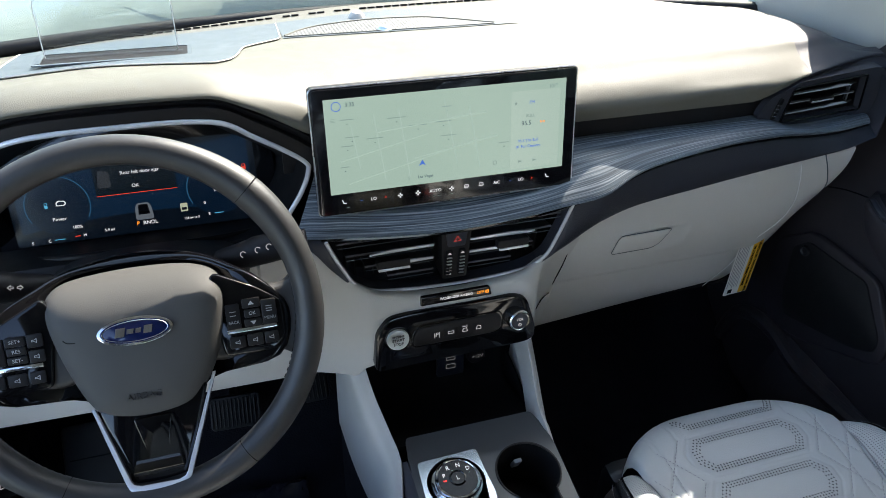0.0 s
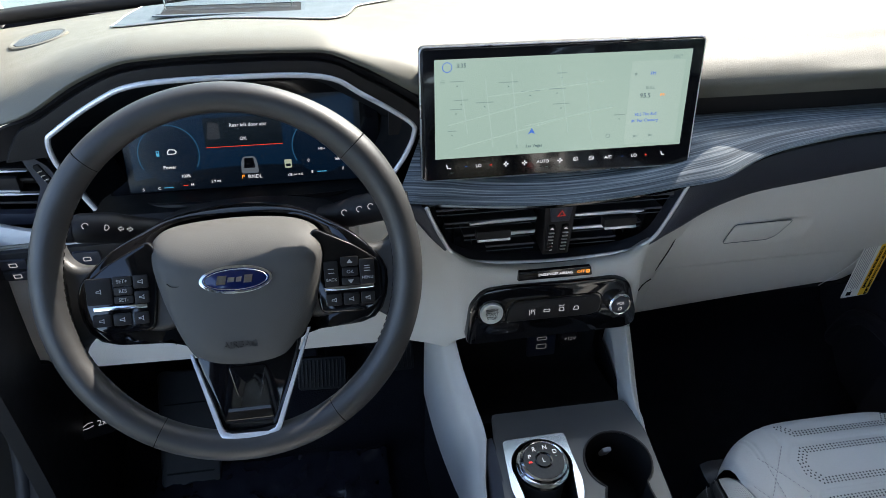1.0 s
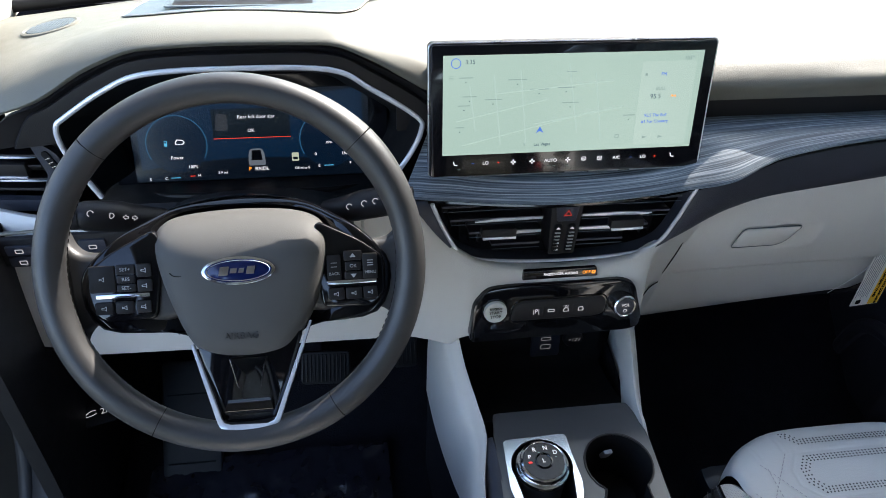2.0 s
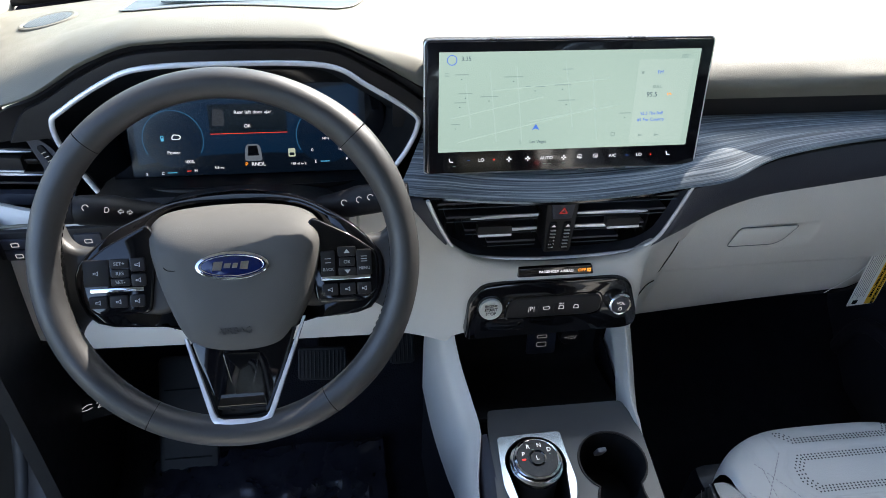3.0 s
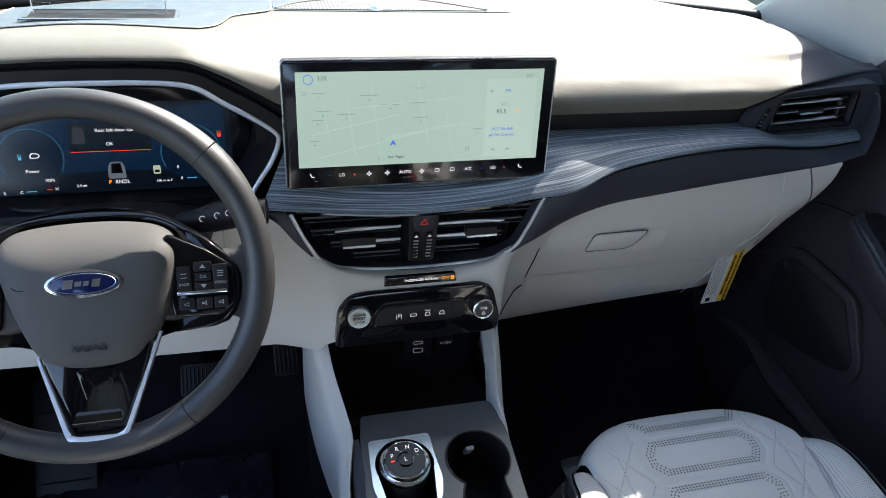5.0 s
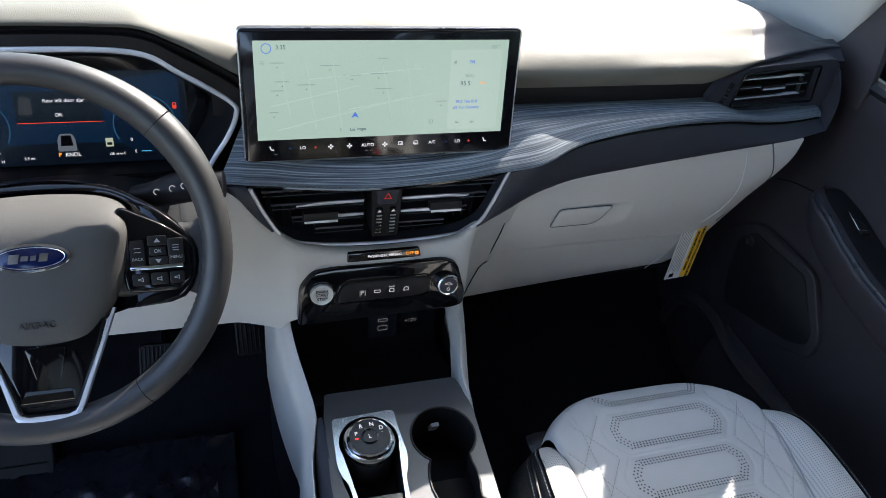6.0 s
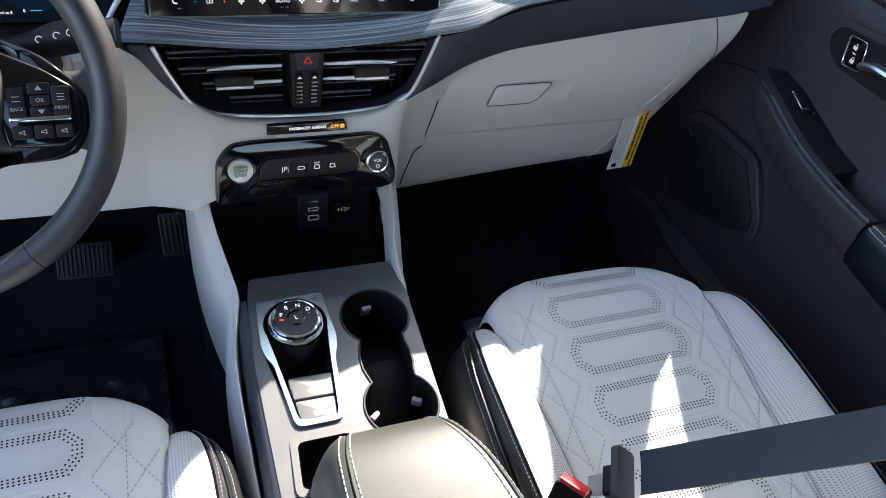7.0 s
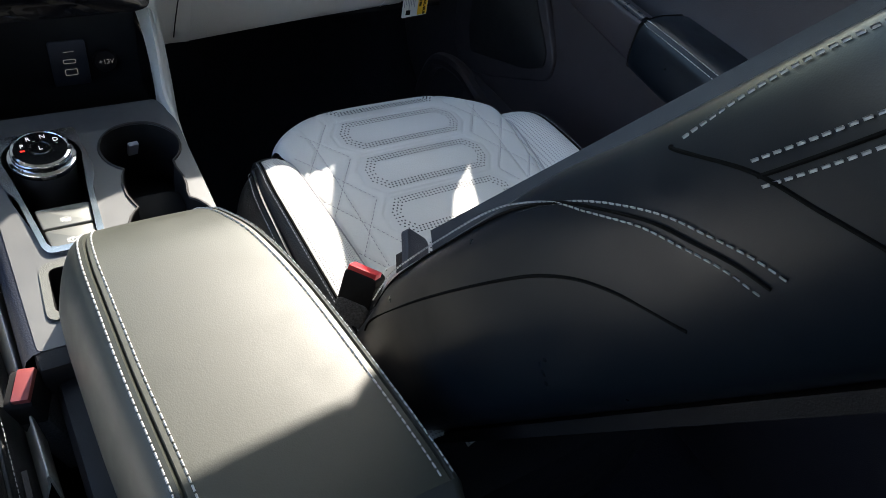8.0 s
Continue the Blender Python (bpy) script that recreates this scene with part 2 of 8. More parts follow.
def sheet(rows, thick=0.0, loop=False, bm=None):
    """A grid through rows of points; thick gives it a back."""
    bm = bm or bmesh.new()
    vs = [[bm.verts.new(p) for p in r] for r in rows]
    for a, b in zip(vs, vs[1:]):
        k = len(a)
        for i in range(k if loop else k - 1):
            j = (i + 1) % k
            if (a[i].co - a[j].co).length < 1e-7 and (b[i].co - b[j].co).length < 1e-7:
                continue
            bm.faces.new((a[i], a[j], b[j], b[i]))
    if thick:
        bm.normal_update()
        ws = [[bm.verts.new(v.co - v.normal * thick) for v in r] for r in vs]
        for a, b in zip(ws, ws[1:]):
            k = len(a)
            for i in range(k if loop else k - 1):
                j = (i + 1) % k
                bm.faces.new((b[i], b[j], a[j], a[i]))
        for v, w in ((vs[0], ws[0]), (vs[-1][::-1], ws[-1][::-1])):
            for i in range(len(v) - 1):
                bm.faces.new((v[i + 1], v[i], w[i], w[i + 1]))
        if not loop:
            for v, w in (([r[0] for r in vs][::-1], [r[0] for r in ws][::-1]), ([r[-1] for r in vs], [r[-1] for r in ws])):
                for i in range(len(v) - 1):
                    bm.faces.new((v[i + 1], v[i], w[i], w[i + 1]))
    return bm


def rounded(w, h, r, n=5, cx=0.0, cy=0.0):
    """Outline of a rectangle with round corners, anticlockwise."""
    out = []
    for sx, sy, a0 in ((1, -1, -90), (1, 1, 0), (-1, 1, 90), (-1, -1, 180)):
        for i in range(n + 1):
            a = radians(a0 + 90 * i / n)
            out.append((cx + sx * (w / 2 - r) + r * math.cos(a), cy + sy * (h / 2 - r) + r * math.sin(a)))
    return out


def soft_poly(pts, r=0.004, n=4):
    """A polygon with its corners rounded."""
    out, k = [], len(pts)
    for i in range(k):
        a, b, c = Vector(pts[i - 1]), Vector(pts[i]), Vector(pts[(i + 1) % k])
        rr = min(r, (a - b).length * 0.45, (c - b).length * 0.45)
        p, q = b + (a - b).normalized() * rr, b + (c - b).normalized() * rr
        for s in range(n + 1):
            t = s / n
            out.append(((1 - t) ** 2 * p + 2 * t * (1 - t) * b + t * t * q)[:])
    return out


def prism(poly, h, m=None, bevel=0.0, segs=2, bm=None, z0=0.0, taper=0.0):
    """A polygon (x, y) raised by h, its upper rim rounded; m places it."""
    bm = bm or bmesh.new()
    m = m or Matrix()
    area = sum(a[0] * b[1] - b[0] * a[1] for a, b in zip(poly, poly[1:] + poly[:1]))
    if area < 0:
        poly = poly[::-1]
    cx, cy = sum(p[0] for p in poly) / len(poly), sum(p[1] for p in poly) / len(poly)

    def ring(inset, z):
        k, out = len(poly), []
        for i in range(k):
            a, b, c = Vector(poly[i - 1]), Vector(poly[i]), Vector(poly[(i + 1) % k])
            d = (c - a)
            d = d.normalized() if d.length > 1e-9 else Vector((1, 0))
            q = b + Vector((-d.y, d.x)) * inset
            out.append(bm.verts.new(m @ Vector((q.x, q.y, z))))
        return out
    rings = [ring(0, z0)]
    if bevel > 0:
        for i in range(segs + 1):
            a = radians(90 * i / segs)
            rings.append(ring(taper + bevel * (1 - math.cos(a)), z0 + h - bevel + bevel * math.sin(a)))
    else:
        rings.append(ring(taper, z0 + h))
    for a, b in zip(rings, rings[1:]):
        k = len(a)
        for i in range(k):
            bm.faces.new((a[i], a[(i + 1) % k], b[(i + 1) % k], b[i]))
    bm.faces.new(rings[-1])
    bm.faces.new(rings[0][::-1])
    return bm


def holed(outer, holes, h, m=None, bm=None):
    """A plate h thick with holes through it."""
    bm = bm or bmesh.new()
    m = m or Matrix()
    edges = []
    for loop in [outer] + list(holes):
        vs = [bm.verts.new((p[0], p[1], 0)) for p in loop]
        edges += [bm.edges.new((vs[i - 1], vs[i])) for i in range(len(vs))]
    made = bmesh.ops.triangle_fill(bm, edges=edges, use_beauty=True, normal=(0, 0, 1))
    fs = [g for g in made["geom"] if isinstance(g, bmesh.types.BMFace)]
    ext = bmesh.ops.extrude_face_region(bm, geom=fs)
    for v in ext["geom"]:
        if isinstance(v, bmesh.types.BMVert):
            v.co.z += h
    bmesh.ops.transform(bm, matrix=m, verts=bm.verts)
    bmesh.ops.recalc_face_normals(bm, faces=bm.faces)
    return bm


def tube(path, r, n=10, closed=False, bm=None, flat=1.0, up=None):
    """A round bar along a path; r may be one number or one for each point; flat squashes it."""
    bm = bm or bmesh.new()
    p = [Vector(q) for q in path]
    k = len(p)
    side, rings = None, []
    for i in range(k):
        a, b = (p[i - 1], p[(i + 1) % k]) if closed else (p[max(i - 1, 0)], p[min(i + 1, k - 1)])
        d = (b - a).normalized()
        if up is not None:
            side = d.cross(Vector(up))
        elif side is None:
            side = d.cross(Vector((0, 0, 1)) if abs(d.z) < 0.9 else Vector((1, 0, 0)))
        side = (side - d * side.dot(d)).normalized()
        top = side.cross(d)
        rr = r[i] if isinstance(r, (list, tuple)) else r
        rings.append([bm.verts.new(p[i] + side * rr * math.cos(2 * math.pi * j / n) + top * rr * flat * math.sin(2 * math.pi * j / n)) for j in range(n)])
    for i in range(k if closed else k - 1):
        a, b = rings[i], rings[(i + 1) % k]
        for j in range(n):
            bm.faces.new((a[j], a[(j + 1) % n], b[(j + 1) % n], b[j]))
    if not closed:
        bm.faces.new(rings[0][::-1])
        bm.faces.new(rings[-1])
    bmesh.ops.recalc_face_normals(bm, faces=bm.faces)
    return bm


def lathe(profile, m=None, n=40, bm=None):
    """(radius, height) pairs spun round z."""
    bm = bm or bmesh.new()
    m = m or Matrix()
    rows = []
    for r, z in profile:
        rows.append([m @ Vector((r * math.cos(2 * math.pi * j / n), r * math.sin(2 * math.pi * j / n), z)) for j in range(n)])
    sheet(rows, loop=True, bm=bm)
    bmesh.ops.remove_doubles(bm, verts=bm.verts, dist=1e-6)
    bmesh.ops.recalc_face_normals(bm, faces=bm.faces)
    return bm


def block(sx, sy, sz, m=None, bevel=0.002, bm=None):
    """A box centred on m with rounded edges."""
    b2 = bmesh.new()
    bmesh.ops.create_cube(b2, size=1, matrix=Matrix.Diagonal((sx, sy, sz, 1)))
    if bevel:
        bmesh.ops.bevel(b2, geom=b2.edges[:], offset=bevel, segments=2, affect="EDGES", profile=0.6)
    bmesh.ops.transform(b2, matrix=m or Matrix(), verts=b2.verts)
    if bm is None:
        return b2
    me = bpy.data.meshes.new("tmp")
    b2.to_mesh(me)
    b2.free()
    bm.from_mesh(me)
    bpy.data.meshes.remove(me)
    return bm


def lettering(name, text, size, m, mat, parent, align="CENTER", bold=0.0, shear=0.0, raise_by=0.0003):
    cu = bpy.data.curves.new(name, "FONT")
    cu.body, cu.size, cu.align_x, cu.align_y, cu.extrude, cu.offset, cu.shear = text, size, align, "CENTER", raise_by, bold, shear
    tmp = bpy.data.objects.new("tmp", cu)
    me = bpy.data.meshes.new_from_object(tmp)
    bpy.data.objects.remove(tmp)
    bpy.data.curves.remove(cu)
    me.transform(m)
    me.name = name
    me.materials.clear()
    me.materials.append(mat)
    ob = new(name, me)
    ob.parent = parent
    if parent.type == "EMPTY":
        ob.matrix_parent_inverse = parent.matrix_basis.inverted()
    return ob


def stitches(path, length=0.0042, gap=0.0022, r=0.0006, lift=(0, 0, 0.0004), bm=None):
    """A row of thread dashes along a path."""
    bm = bm or bmesh.new()
    p = [Vector(q) + Vector(lift) for q in path]
    run, k = 0.0, 0
    for a, b in zip(p, p[1:]):
        d = (b - a).length
        if d < 1e-6:
            continue
        w = (b - a) / d
        s = (-run) % (length + gap)
        side = w.cross(Vector(lift) if Vector(lift).length > 0 else Vector((0, 0, 1))).normalized() * r
        up = side.cross(w).normalized() * r
        while s < d:
            q0, q1 = a + w * s, a + w * (s + length)
            vs = [bm.verts.new(q) for q in (q0 - side, q0 + up * 1.1, q0 + side, q1 - side, q1 + up * 1.1, q1 + side)]
            bm.faces.new((vs[0], vs[1], vs[4], vs[3]))
            bm.faces.new((vs[1], vs[2], vs[5], vs[4]))
            bm.faces.new((vs[2], vs[1], vs[0]))
            bm.faces.new((vs[3], vs[4], vs[5]))
            s += length + gap
        run += d
    bmesh.ops.recalc_face_normals(bm, faces=bm.faces)
    return bm


def front(x, y, z):
    """A place on a face that looks back into the cabin: local x to the right, local y up, local z to the rear."""
    return basis((x, y, z), (1, 0, 0), (0, 0, 1))

# ---------------------------------------------------------------- the car's shell and the ground
def structure(name, bm, mat, label, category="", angle=35):
    ob = part(name, bm, mat, None, label, angle)
    return tagged(ob, "", category or name.split("_")[0], "", "structure")


structure("ground", block(800, 800, 0.2, pose(0, 0, -0.55), 0), M_GROUND, "sunlit pale concrete forecourt round the parked car", "ground")

# carpeted floor with the toe-board rising to the bulkhead
rows = []
for x in spaced(-0.78, 0.78, 9):
    rows.append([(x, y, z) for y, z in ((-1.5, 0.02), (-0.3, 0.0), (0.9, 0.0), (1.1, 0.03), (1.25, 0.14), (1.38, 0.32), (1.42, 0.60), (1.46, 0.74))])
structure("floor", sheet(rows, 0.03), M_CARPET, "black carpeted car floor rising to the toe-board", "floor", 60)

# roof lining, open at the windscreen
rows = []
for x in spaced(-0.66, 0.66, 13):
    k = max(0, 1 - (x / 0.62) ** 2)
    rows.append([(x, y, z + 0.05 * k) for y, z in ((0.962, 1.268), (0.82, 1.308), (0.4, 1.35), (-0.2, 1.37), (-0.9, 1.33), (-1.45, 1.22))])
structure("ceiling", sheet(rows, 0.03), M_HEAD, "pale cloth headliner of the car roof", "ceiling", 60)

# pillars
fore_y = curve_of([(0, 1.44), (0.25, 1.29), (0.42, 1.188), (0.5, 1.137), (0.54, 1.10), (0.7, 1.0), (0.86, 0.93), (1, 0.90)])
for side, nm in ((1, "passenger"), (-1, "driver")):
    rows = []
    for k in spaced(0, 1, 24):
        fore, aft = Vector((side * (0.755 - 0.095 * k), fore_y(k), 0.745 + 0.53 * k)), Vector((side * (0.795 - 0.105 * k), 1.12 - 0.31 * k ** 1.3, 0.765 + 0.515 * k))
        rows.append(catmull([fore + Vector((side * 0.035, 0.01, 0)), fore, fore.lerp(aft, 0.33) + Vector((-side * 0.012, 0, 0)), fore.lerp(aft, 0.66) + Vector((-side * 0.012, 0, 0)), aft, aft + Vector((side * 0.04, 0.0, 0))], 4))
    structure("pillar_" + nm, sheet(rows, 0.012), M_ROOFTRIM, "pale moulded windscreen pillar trim", "pillar", 60)
    path = [(side * 0.79, -0.18, 0.0), (side * 0.78, -0.16, 0.7), (side * 0.70, -0.2, 1.1), (side * 0.63, -0.24, 1.34)]
    structure("post_" + nm, tube(catmull(path, 6), 0.06, 12), M_DOOR, "dark moulded post between front and rear doors", "pillar", 60)
    structure("rail_" + nm, tube(catmull([(side * 0.745, 0.950, 1.255), (side * 0.705, 0.940, 1.277), (side * 0.675, 0.86, 1.29), (side * 0.66, 0.3, 1.34), (side * 0.63, -0.5, 1.35), (side * 0.6, -1.45, 1.2)], 6), 0.045, 12), M_HEAD, "pale cloth roof rail above the door", "rail", 60)

# back of the cabin, with an opening for the rear window
structure("wall_rear", holed([(-0.8, 0), (0.8, 0), (0.8, 1.25), (-0.8, 1.25)], [rounded(1.0, 0.34, 0.06, 5, 0, 0.98)], 0.04, front(0, -1.5, 0)), M_DOOR, "dark lining at the rear of the cabin", "wall")
structure("wall_side_rear", holed([(-1.5, 0), (-0.2, 0), (-0.2, 1.3), (-1.5, 1.3)], [rounded(0.9, 0.36, 0.05, 5, -0.8, 0.98)], 0.04, basis((0.76, 0, 0), (0, 1, 0), (0, 0, 1))), M_DOOR, "dark rear door lining behind the passenger", "wall")
# driver's doorway: low sill and front door frame edge, the door itself is wide
sill = catmull([(-0.74, -0.3, 0.05), (-0.74, 0.4, 0.05), (-0.74, 0.85, 0.08), (-0.735, 1.02, 0.2), (-0.73, 1.08, 0.42), (-0.735, 1.10, 0.70), (-0.755, 1.22, 0.84)], 6)
structure("sill", tube(sill, 0.055, 12), M_SILL, "black moulded sill and doorway edge beside the driver", "sill", 60)
structure("door_seal", tube([(p.x - 0.045, p.y - 0.035, p.z + 0.01) for p in sill], 0.013, 8), M_RUBBER, "black rubber door seal round the driver's doorway", "seal", 60)
rows = [[(-0.70 + 0.01 * math.sin(3 * z), y, z) for z in spaced(0.0, 0.66, 12)] for y in spaced(0.86, 1.36, 10)]
structure("wall_kick", sheet(rows, 0.02), M_DARK, "dark kick panel beside the driver's footwell", "wall", 60)

# windscreen and passenger window
rows = []
for x in spaced(-0.76, 0.76, 17):
    k = 1 - (x / 0.76) ** 2
    rows.append([(x * (1 - 0.19 * t), 1.40 + 0.12 * k - (0.43 + 0.06 * k) * t, 0.757 + 0.523 * t + 0.05 * k * t) for t in spaced(0, 1, 9)])
ws = structure("window_windscreen", sheet(rows, 0.005), M_GLASS, "clear curved laminated windscreen", "window", 60)
ws.visible_shadow = False
wb = structure("trim_windscreen", tube([(r[0][0], r[0][1] - 0.012, r[0][2] + 0.006) for r in rows], 0.012, 8), M_RUBBER, "black rubber strip at the foot of the windscreen", "trim", 60)
pw = structure("window_passenger", prism([(-0.1, 0.74), (1.05, 0.74), (1.06, 0.95), (0.95, 1.10), (0.82, 1.2), (-0.1, 1.26)], 0.005, basis((0.892, 0, 0), (0, 1, -0.0), (-0.1, 0, 1))), M_GLASS, "clear side window of the passenger door", "window")
pw.visible_shadow = False

# bonnet seen through the windscreen
rows = []
for x in spaced(-0.8, 0.8, 13):
    k = 1 - (x / 0.8) ** 2
    rows.append([(x, y, z + 0.05 * k) for y, z in ((1.43 + 0.10 * k, 0.735 - 0.05 * k), (1.53 + 0.02 * k, 0.728), (1.75, 0.715), (2.1, 0.66), (2.4, 0.54), (2.6, 0.30))])
bon = part("bonnet", sheet(rows, 0.02), M_BONNET, None, "", 60)
tagged(bon, "pale glossy painted car bonnet beyond the windscreen", "bonnet", "", "structure")
rows = [[(x, 1.41 + 0.115 * (1 - (x / 0.8) ** 2), 0.700), (x, 1.50 + 0.05 * (1 - (x / 0.8) ** 2), 0.695)] for x in spaced(-0.78, 0.78, 13)]
structure("cowl", sheet(rows, 0.01), M_DARK, "black plastic cowl below the windscreen", "cowl")

# the driver's door, ajar
rows = [[(-0.86 - 0.62 * s + (0.03 if z > 0.3 else 0), 1.15 - 0.78 * s, z) for z in (-0.1, 0.05, 0.28, 0.34, 0.55, 0.72)] for s in spaced(0, 1.05, 12)]
structure("door_driver", sheet(rows, 0.04), M_SILL, "black lining of the driver's door standing open", "door", 60)
structure("wall_side_driver", block(0.05, 1.56, 1.62, pose(-0.80, -0.74, 0.46), 0.02), M_DOOR, "dark lining behind the driver's doorway", "wall")

# ---------------------------------------------------------------- dashboard
dash = thing("dashboard", (0, 1.2, 0.4), "stone-grey and slate dashboard with dark oak trim across the cabin", "dashboard")

PAD = [  # height and depth of the top pad along the car's width, from its front lip to the windscreen
    (curve_of([(-0.76, 1.06), (-0.66, 1.02), (-0.585, 1.0), (-0.17, 1.0), (-0.1, 1.02), (0, 1.03), (0.5, 1.03), (0.6, 1.045), (0.74, 1.08)]),
     curve_of([(-0.76, 0.735), (-0.66, 0.78), (-0.624, 0.798), (-0.585, 0.814), (-0.524, 0.85), (-0.469, 0.869), (-0.378, 0.873), (-0.278, 0.871), (-0.231, 0.852), (-0.171, 0.815), (-0.1, 0.785), (0, 0.772), (0.48, 0.772), (0.53, 0.786), (0.58, 0.799), (0.74, 0.800)])),
    (curve_of([(-0.76, 1.058), (-0.66, 1.018), (-0.585, 0.998), (-0.17, 0.998), (-0.1, 1.018), (0, 1.027), (0.5, 1.027), (0.6, 1.043), (0.74, 1.08)]),
     curve_of([(-0.76, 0.742), (-0.66, 0.788), (-0.585, 0.821), (-0.524, 0.857), (-0.469, 0.875), (-0.378, 0.879), (-0.278, 0.877), (-0.231, 0.860), (-0.171, 0.828), (-0.1, 0.803), (0, 0.796), (0.14, 0.795), (0.23, 0.791), (0.31, 0.791), (0.41, 0.796), (0.52, 0.797), (0.6, 0.806), (0.74, 0.806)])),
    (curve_of([(-0.76, 1.08), (-0.585, 1.02), (-0.17, 1.02), (0, 1.045), (0.5, 1.045), (0.74, 1.09)]),
     curve_of([(-0.76, 0.752), (-0.66, 0.80), (-0.585, 0.838), (-0.524, 0.866), (-0.469, 0.881), (-0.378, 0.884), (-0.278, 0.882), (-0.231, 0.868), (-0.171, 0.845), (-0.1, 0.815), (0, 0.807), (0.5, 0.807), (0.66, 0.809), (0.74, 0.806)])),
    (curve_of([(-0.76, 1.11), (-0.585, 1.06), (-0.17, 1.055), (0, 1.078), (0.5, 1.078), (0.74, 1.12)]),
     curve_of([(-0.76, 0.765), (-0.62, 0.825), (-0.52, 0.866), (-0.45, 0.878), (-0.3, 0.878), (-0.2, 0.848), (-0.1, 0.825), (0, 0.819), (0.5, 0.819), (0.66, 0.815), (0.74, 0.80)])),
    (curve_of([(-0.76, 1.16), (-0.6, 1.126), (0.6, 1.126), (0.74, 1.17)]),
     curve_of([(-0.76, 0.77), (-0.62, 0.818), (-0.5, 0.848), (-0.4, 0.857), (-0.2, 0.845), (0, 0.831), (0.5, 0.831), (0.66, 0.822), (0.74, 0.79)])),
    (curve_of([(-0.76, 1.24), (0.74, 1.24)]), curve_of([(-0.76, 0.772), (-0.6, 0.803), (-0.45, 0.815), (-0.1, 0.822), (0.45, 0.824), (0.64, 0.814), (0.74, 0.78)])),
    (curve_of([(-0.76, 1.30), (0.74, 1.30)]), curve_of([(-0.76, 0.768), (-0.6, 0.79), (-0.45, 0.800), (0.45, 0.814), (0.62, 0.806), (0.74, 0.775)])),
    (curve_of([(-0.76, 1.36), (-0.4, 1.45), (0, 1.49), (0.4, 1.45), (0.74, 1.36)]), curve_of([(-0.76, 0.755), (-0.3, 0.768), (0, 0.780), (0.4, 0.786), (0.74, 0.765)])),
]


def pad_line(x, n=5):
    return catmull([(x, fy(x), fz(x)) for fy, fz in PAD], n)


def pad_z(x, y):
    """Height of the pad's upper side at a place in the plan."""
    p = [q for q in pad_line(x, 4)]
    p = p[6:]
    for a, b in zip(p, p[1:]):
        if a.y <= y <= b.y:
            return a.z + (b.z - a.z) * (y - a.y) / max(b.y - a.y, 1e-6)
    return p[-1].z


pad_end = curve_of([(1.02, 0.580), (1.035, 0.581), (1.058, 0.584), (1.103, 0.594), (1.161, 0.615), (1.245, 0.650), (1.30, 0.675), (1.5, 0.70)])
grid_x = spaced(-0.76, 0.57, 108)
rows = [pad_line(x) for x in grid_x]
for k in spaced(0.1, 1, 10):
    rows.append([Vector((0.57 + (pad_end(p.y) - 0.57) * k, 0, 0)) for p in pad_line(0.57)])
    for i, q in enumerate(rows[-1]):
        f = pad_line(q.x)[i]
        q.y, q.z = f.y, f.z
part("top_pad", sheet(rows, -0.006), M_PAD, dash, "stone-grey soft-grained dashboard top")
rows = []
for k in spaced(0, 1, 12):
    r = []
    for i, p in enumerate(pad_line(0.60)):
        x = pad_end(p.y) + (0.755 - pad_end(p.y)) * k
        f = pad_line(min(x, 0.735))[i]
        r.append(Vector((x, f.y, f.z - 0.002 + 0.004 * math.sin(math.pi * k))))
    rows.append(r)
part("pad_end_trim", sheet(rows, -0.006), M_BAND, dash, "dark slate trim at the pad's end")


rows = [[(x, 1.040 + 0.1 * (x - 0.57), 0.790), (x, PAD[0][0](x) + 0.006, PAD[0][1](x) + 0.006), (x, PAD[2][0](x) + 0.01, PAD[2][1](x) + 0.001)] for x in spaced(0.575, 0.755, 12)]
part("end_lining", sheet(rows), M_BAND, dash)


def on_pad(poly, lift, name, mat, parent, label="", step=10, thick=-0.002):
    """A panel that lies on the top pad; poly is given by rows of (x, y)."""
    return part(name, sheet([[(x, y, pad_z(x, y) + lift) for x, y in r] for r in poly], thick), mat, parent, label)


# blue-grey panel round the head-up display, its slot and the combiner glass
left_e, right_e = curve_of([(1.15, -0.50), (1.20, -0.538), (1.24, -0.545), (1.43, -0.555)]), curve_of([(1.15, -0.262), (1.17, -0.242), (1.20, -0.232), (1.245, -0.222), (1.275, -0.195), (1.30, -0.165), (1.43, -0.16)])
front_e = curve_of([(-0.545, 1.215), (-0.5, 1.185), (-0.3, 1.152), (-0.22, 1.15)])
rows = []
for v in spaced(0, 1, 26):
    r = []
    for u in spaced(0, 1, 30):
        x = left_e(1.2) + (right_e(1.2) - left_e(1.2)) * u
        y = front_e(x) + (1.405 - front_e(x)) * v
        r.append((left_e(1.2) + (right_e(y) - left_e(1.2)) * u, y))
    rows.append(r)
hud_panel = on_pad(rows, 0.0022, "display_panel", M_HUD, dash, "blue-grey plastic panel round the head-up display", thick=0.0)
rim_xy = [r[0] for r in rows[::-1]] + rows[0] + [r[-1] for r in rows]
# light grey line painted in for the light on the panel's bevel
part("panel_seam", tube([(x, y, pad_z(x, y) + 0.0022) for x, y in rim_xy], 0.0009, 6), M_GREY, hud_panel)
slot_m = basis((-0.390, 1.257, pad_z(-0.390, 1.257) + 0.0065), (1, 0.0, 0.0), (0, 1, -0.16))
part("slot_rim", holed(rounded(0.198, 0.062, 0.006), [rounded(0.188, 0.05, 0.004)], 0.0016, slot_m), M_HUD, hud_panel)
